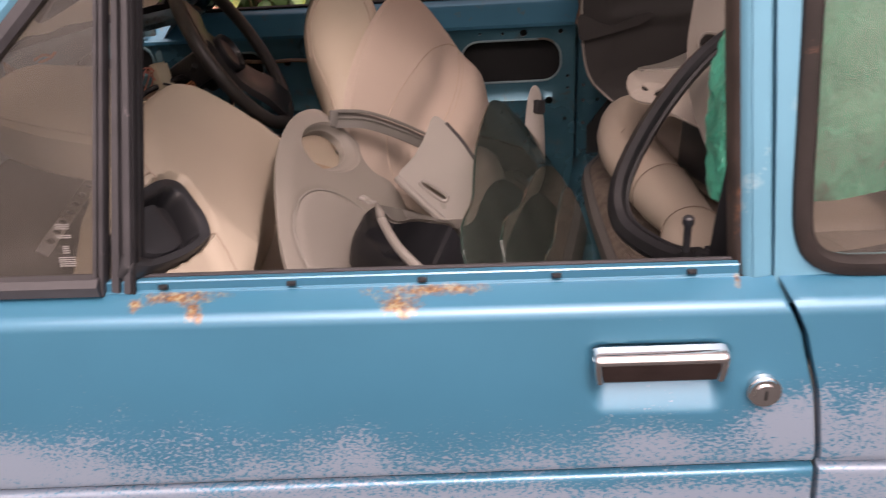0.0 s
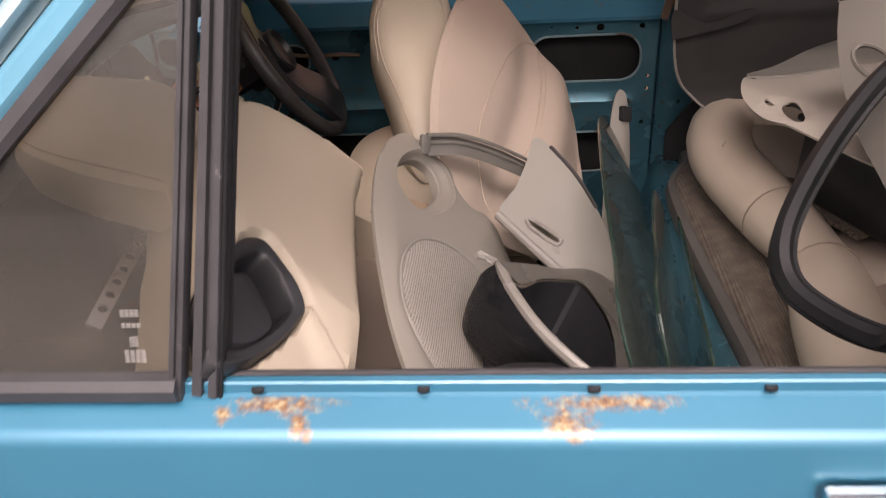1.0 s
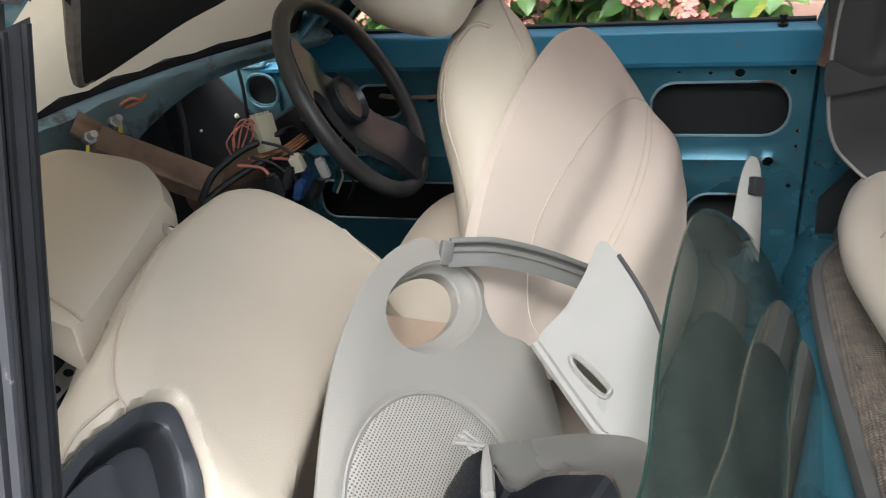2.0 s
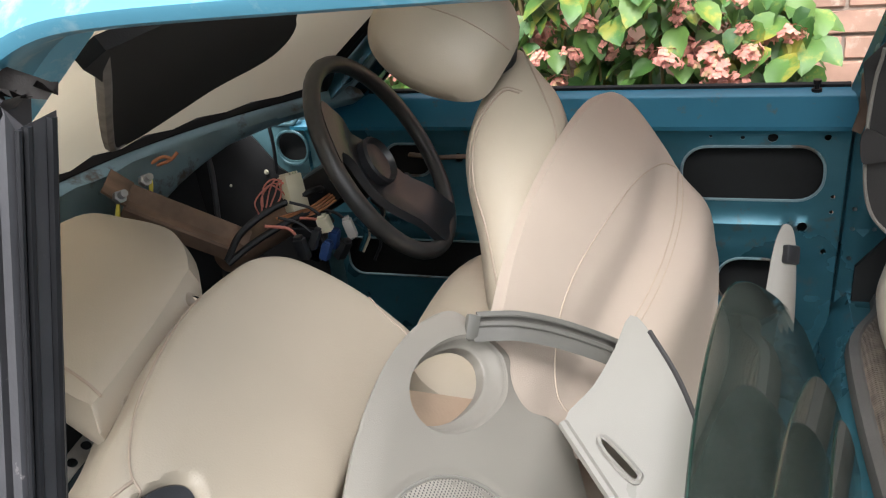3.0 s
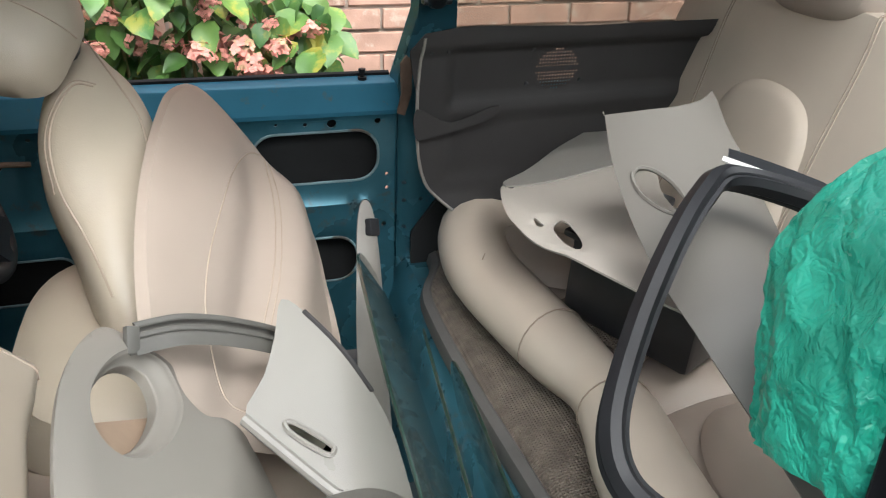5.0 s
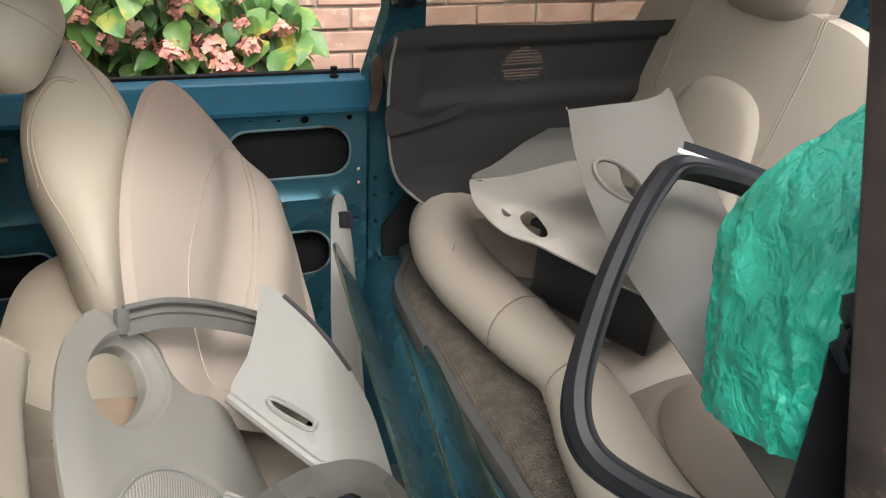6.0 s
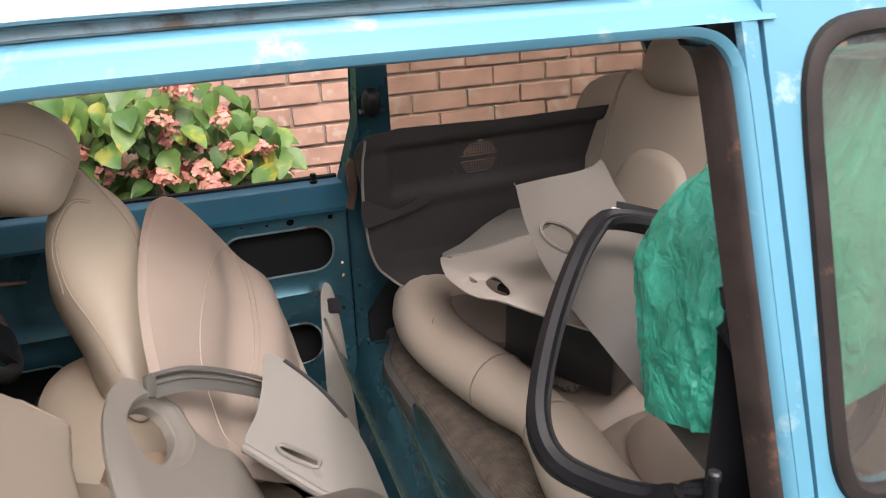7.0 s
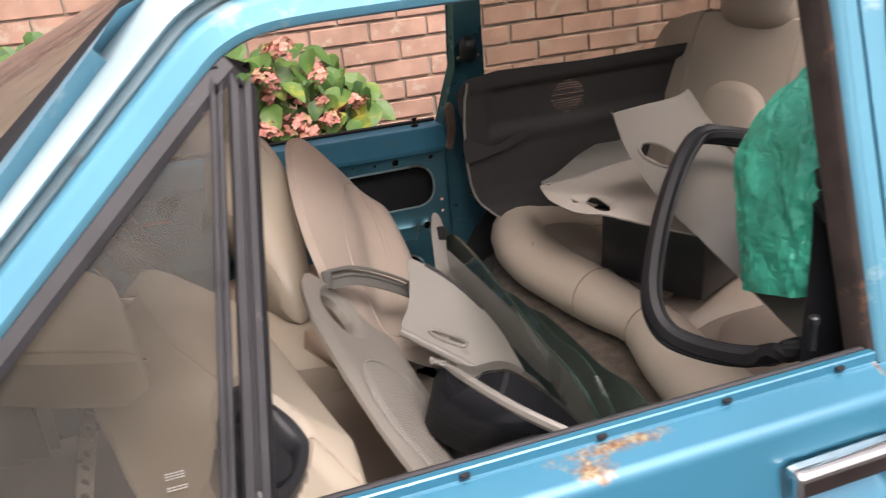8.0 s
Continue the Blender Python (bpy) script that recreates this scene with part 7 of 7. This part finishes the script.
# green tarpaulin bundle
def tarp_bundle():
    """A bundle stuffed upright: a boxy round of sheet, folded and crumpled, tied in at its top."""
    t = thing("tarpaulin", "crumpled green woven plastic tarpaulin bundled beside the pillar", "tarpaulin", at=(0.6, 0.2, 0.8))
    bm = bmesh.new()
    nu, nv = 220, 90
    rows = []
    for j in range(nv + 1):
        v = j / nv
        row = []
        for i in range(nu):
            a = 2 * math.pi * i / nu
            c, s = math.cos(a), math.sin(a)
            cx = math.copysign(abs(c) ** 0.55, c)
            cy = math.copysign(abs(s) ** 0.55, s)
            foot = 0.851 + 0.003 * math.sin(7 * a) + 0.38 * max(0.0, 0.293 - 0.206 - 0.112 * cy) + 0.2 * max(0.0, 0.648 + 0.305 * cx - 0.40) * smooth01(-cy)
            head = 1.255
            z = foot + (head - foot) * v
            k = smooth01((z - 1.03) / 0.26)
            rx = 0.305 - 0.12 * k
            ry = 0.112 - 0.068 * k
            x = 0.648 + cx * rx + 0.03 * k
            y = 0.206 + cy * ry - 0.035 * k
            q = Vector((x * 6, y * 6, z * 3))
            w = noise.noise(q * 0.8)
            ridge = lambda p: 1 - 2.4 * abs(noise.noise(p))
            fold = 0.030 * w + 0.006 * ridge(Vector((a * 2.2 + 0.8 * w, z * 3.0, 4.0))) + 0.006 * ridge(Vector((a * 4.0 + z * 9 + w, z * 10.0, 9.0))) + 0.004 * ridge(Vector((a * 11.0 - z * 9, z * 16.0 + w, 2.0))) + 0.002 * ridge(Vector((a * 24.0, z * 40.0, 7.0))) - 0.008
            n = Vector((cx, cy, 0.25)).normalized()
            row.append(Vector((x, y, z)) + n * fold)
        rows.append(row)
    rings(bm, rows, cap=False)
    vs = [bm.verts.new(p) for p in rows[-1]]
    mid = bm.verts.new(sum(rows[-1], Vector((0, 0, 0))) / nu + Vector((0, 0, 0.015)))
    for a, b in zip(vs, vs[1:] + vs[:1]):
        bm.faces.new((a, b, mid))
    part("sheet", bm, M_TARP, t, sharp=50)
    bm = bmesh.new()
    tube(bm, [(0.458 + 0.011 * math.cos(q), 0.083, 0.977 + 0.011 * math.sin(q)) for q in [2 * math.pi * i / 18 for i in range(18)]], 0.0035, 7, up=(0, 1, 0), closed=True)
    part("eyelet", bm, M_STEEL, t, "dull metal eyelet")
    return t


tarp_bundle()

# near seat belt
beltth = thing("seat_belt", "black seat belt hanging from its buckle beside the door pillar", "seat belt", at=(0.35, 0.11, 0.95))
bm = bmesh.new()
P = spline([(0.350, 0.112, 1.03), (0.349, 0.109, 0.99), (0.342, 0.103, 0.93), (0.334, 0.098, 0.86), (0.330, 0.095, 0.74)], 5, closed=False)
tube(bm, P, 0.02, profile=[(-0.024, -0.0015), (-0.008, -0.002), (-0.006, 0.001), (0.008, -0.001), (0.010, 0.002), (0.024, 0.0), (0.024, 0.0025), (0.0, 0.003), (-0.024, 0.002)], up=(-0.35, -0.93, 0.1))
part("webbing", bm, M_RUBBER, beltth)
mbk = local((0.350, 0.110, 1.035), (0.8, -0.4, 0.1), (-0.05, 0.05, 1))
bm = bmesh.new()
box(bm, (-0.018, -0.012, -0.010), (0.018, 0.012, 0.010), mbk, 0.004)
box(bm, (-0.020, 0.015, -0.008), (0.016, 0.034, 0.008), mbk, 0.004)
tube(bm, [mbk @ Vector((-0.016, 0.038, 0.0)), mbk @ Vector((-0.010, 0.018, 0.012)), mbk @ Vector((-0.022, 0.0, 0.008)), mbk @ Vector((-0.012, -0.018, 0.010))], 0.006, 8)
part("guide", bm, M_BLACKPL, beltth)
bm = bmesh.new()
tube(bm, [mbk @ Vector((-0.004, -0.006, 0.011)), mbk @ Vector((0.010, 0.0, 0.012))], 0.004, 8)
part("copper_bolt", bm, M_COPPER, beltth)
pin = thing("door_lock_pin", "black door lock pin standing on the near door's sill", "lock pin", at=(0.272, 0.042, 0.905))
bm = bmesh.new()
rings(bm, [[(0.272 + r * math.cos(q), 0.045 + r * math.sin(q), z) for q in [2 * math.pi * i / 14 for i in range(14)]] for r, z in ((0.004, 0.90), (0.004, 0.928), (0.006, 0.932), (0.006, 0.938), (0.004, 0.940))])
part("pin", bm, M_BLACKPL, pin)

# ================= outside =================
bm = bmesh.new()
rows = [[(x, y, -0.0) for x in (-400, -30, -6, -2, 0, 2, 6, 30, 400)] for y in (-400, -30, -6, -2, 0, 2.51, 6, 30, 400)]
rings(bm, rows, cap=False, closed=False)
tagged(link("ground", bm, M_GROUND), "worn dark tarmac drive", "ground", kind="structure")

# hydrangea
rng = random.Random(21)


def leaf_mesh(seed):
    r = random.Random(seed)
    bm = bmesh.new()
    L, Wd = 1.0, 0.76
    nx, ny = 4, 8
    rows = []
    for j in range(ny + 1):
        t = j / ny
        w = Wd * 0.5 * (math.sin(math.pi * t ** 0.75) ** 0.8) * (1 - 0.12 * t) + 0.001
        row = []
        for i in range(nx + 1):
            s = i / nx * 2 - 1
            ser = 1 + (0.06 if j % 2 else -0.03) * (abs(s) == 1)
            z = 0.13 * abs(s) * w * 2 - 0.25 * (t - 0.3) ** 2 + 0.015 * math.sin(9 * t + 3 * s + seed)
            row.append((s * w * ser, t * L, z))
        rows.append(row)
    rings(bm, rows, cap=False, closed=False)
    bmesh.ops.recalc_face_normals(bm, faces=bm.faces[:])
    me = bpy.data.meshes.new("leaf")
    for f in bm.faces:
        f.smooth = True
    bm.to_mesh(me)
    bm.free()
    me.materials.append(M_LEAF)
    return me


def floret_head(seed):
    r = random.Random(seed)
    bm = bmesh.new()
    for k in range(22):
        z = 1 - 1.25 * (k + 0.5) / 22
        q = k * 2.4 + r.uniform(-0.3, 0.3)
        rr = math.sqrt(max(0.0, 1 - z * z))
        n = Vector((rr * math.cos(q), rr * math.sin(q), z))
        c = n * (1.0 + r.uniform(-0.45, 0.35))
        u = n.orthogonal().normalized()
        w = n.cross(u)
        a0 = r.uniform(0, 6)
        for p in range(4):
            a = a0 + p * math.pi / 2
            d = math.cos(a) * u + math.sin(a) * w
            e = -math.sin(a) * u + math.cos(a) * w
            s = r.uniform(0.30, 0.52)
            curl = r.uniform(-0.1, 0.18)
            v = [bm.verts.new(c), bm.verts.new(c + s * (0.55 * d + 0.5 * e) + n * curl * 0.3), bm.verts.new(c + s * 1.05 * d + n * curl), bm.verts.new(c + s * (0.55 * d - 0.5 * e) + n * curl * 0.3)]
            bm.faces.new(v)
    me = bpy.data.meshes.new("flower_head")
    bm.to_mesh(me)
    bm.free()
    me.materials.append(M_PETAL)
    return me


bush = thing("hydrangea_bush", "leafy hydrangea with faded pink flower heads by the brick wall", "bush", at=(-0.5, 2.1, 0.0))
LEAVES = [leaf_mesh(k) for k in range(5)]
HEADS = [floret_head(k) for k in range(3)]


def bush_top(x):
    return lerp(x, [-1.9, -1.2, -0.6, -0.2, 0.1, 0.28, 0.34], [1.10, 1.2, 1.18, 1.10, 1.02, 0.93, 0.70])


def child_piece(name, me, parent, m):
    ob = new(name, me)
    ob.parent = parent
    ob.matrix_basis = Matrix.Translation(-parent.location) @ m
    return ob


for k in range(295):
    x = rng.uniform(-1.35, 0.27) if k < 240 else rng.uniform(-1.9, -1.2)
    deep = rng.random()
    y = 1.93 + 0.42 * deep
    z = rng.uniform(0.55, bush_top(x)) if k % 3 else bush_top(x) - rng.uniform(0, 0.12)
    s = rng.uniform(0.075, 0.135)
    m = Matrix.Translation((x, y, z + 0.03)) @ Euler((rng.uniform(-1.3, -0.35), rng.uniform(-0.35, 0.35), math.pi + rng.uniform(-1.1, 1.1))).to_matrix().to_4x4() @ Matrix.Diagonal((s, s, s, 1))
    child_piece("leaf", LEAVES[k % 5], bush, m)
for k in range(44):
    x = rng.uniform(-1.3, 0.1) if k < 18 else rng.uniform(-0.40, 0.24)
    y = rng.uniform(1.92, 2.08)
    z = rng.uniform(0.76, bush_top(x) + 0.02)
    s = rng.uniform(0.020, 0.036)
    m = Matrix.Translation((x, y, z)) @ Euler((rng.uniform(-0.4, 1.0), rng.uniform(-0.5, 0.5), rng.uniform(0, 6))).to_matrix().to_4x4() @ Matrix.Diagonal((s * 1.15, s * 1.15, s * 0.8, 1))
    child_piece("flower_head", HEADS[k % 3], bush, m)
proto = LEAVES[2]
pv = [v.co.copy() for v in proto.vertices]
pf = [tuple(p.vertices) for p in proto.polygons]
verts, faces = [], []
for k in range(1500):
    x = rng.uniform(-1.7, 0.26)
    top = bush_top(x)
    z = rng.uniform(0.5, top - 0.02)
    s = rng.uniform(0.05, 0.105)
    m = Matrix.Translation((x, rng.uniform(1.98, 2.40), z)) @ Euler((rng.uniform(-1.4, -0.3), rng.uniform(-0.5, 0.5), math.pi + rng.uniform(-1.3, 1.3))).to_matrix().to_4x4() @ Matrix.Diagonal((s, s, s, 1))
    k0 = len(verts)
    verts += [m @ v - bush.location for v in pv]
    faces += [tuple(i + k0 for i in f) for f in pf]
me = bpy.data.meshes.new("foliage")
me.from_pydata(verts, [], faces)
me.materials.append(M_LEAF)
for p in me.polygons:
    p.use_smooth = True
fol = new("foliage", me)
fol.parent = bush
tagged(fol, kind="stuff")
for k in range(26):
    x = rng.uniform(-1.6, 0.15)
    bm = bmesh.new()
    tube(bm, spline([(x * 0.8 - 0.1, 2.15, 0.0), (x * 0.9, 2.12, 0.4), (x, rng.uniform(1.98, 2.3), bush_top(x) - 0.05)], 4, closed=False), 0.005, 6)
    part("stem", bm, M_STEM, bush)

# brick wall: mortar bed and bricks
wall = thing("wall_house", "weathered red brick wall behind the car", "wall", kind="structure", at=(0, 2.5, 0))
bm = bmesh.new()
box(bm, (-2.4, 2.506, 0.0), (4.2, 2.72, 2.6))
part("mortar", bm, M_MORTAR, wall)


def brick_mesh(seed, length=0.215):
    r = random.Random(seed)
    bm = bmesh.new()
    box(bm, (-length / 2, -0.010, -0.0325), (length / 2, 0.02, 0.0325), None, 0.004)
    for v in bm.verts:
        v.co += Vector((r.uniform(-1, 1), r.uniform(-1, 1), r.uniform(-1, 1))) * 0.0016
    me = bpy.data.meshes.new("brick")
    bm.to_mesh(me)
    bm.free()
    me.materials.append(M_BRICK)
    return me


BR = [brick_mesh(k) for k in range(6)]
rest = bmesh.new()
rng = random.Random(5)
for row in range(34):
    z = 0.0375 + 0.076 * row + 0.004
    for col in range(30):
        x = -2.3 + 0.2255 * col + (0.113 if row % 2 else 0) - 0.035
        near = 0.05 < x < 2.6 and 0.4 < z < 1.5
        off = Vector((rng.uniform(-0.002, 0.002), rng.uniform(-0.003, 0.003), rng.uniform(-0.0015, 0.0015)))
        if near:
            child_piece("brick", BR[rng.randrange(6)], wall, Matrix.Translation(Vector((x, 2.502, z)) + off))
        else:
            vs = box(rest, (x - 0.1075, 2.492 + off.y, z - 0.0325), (x + 0.1075, 2.52, z + 0.0325))
tagged(part("bricks", rest, M_BRICK, wall, smooth=False), kind="stuff")
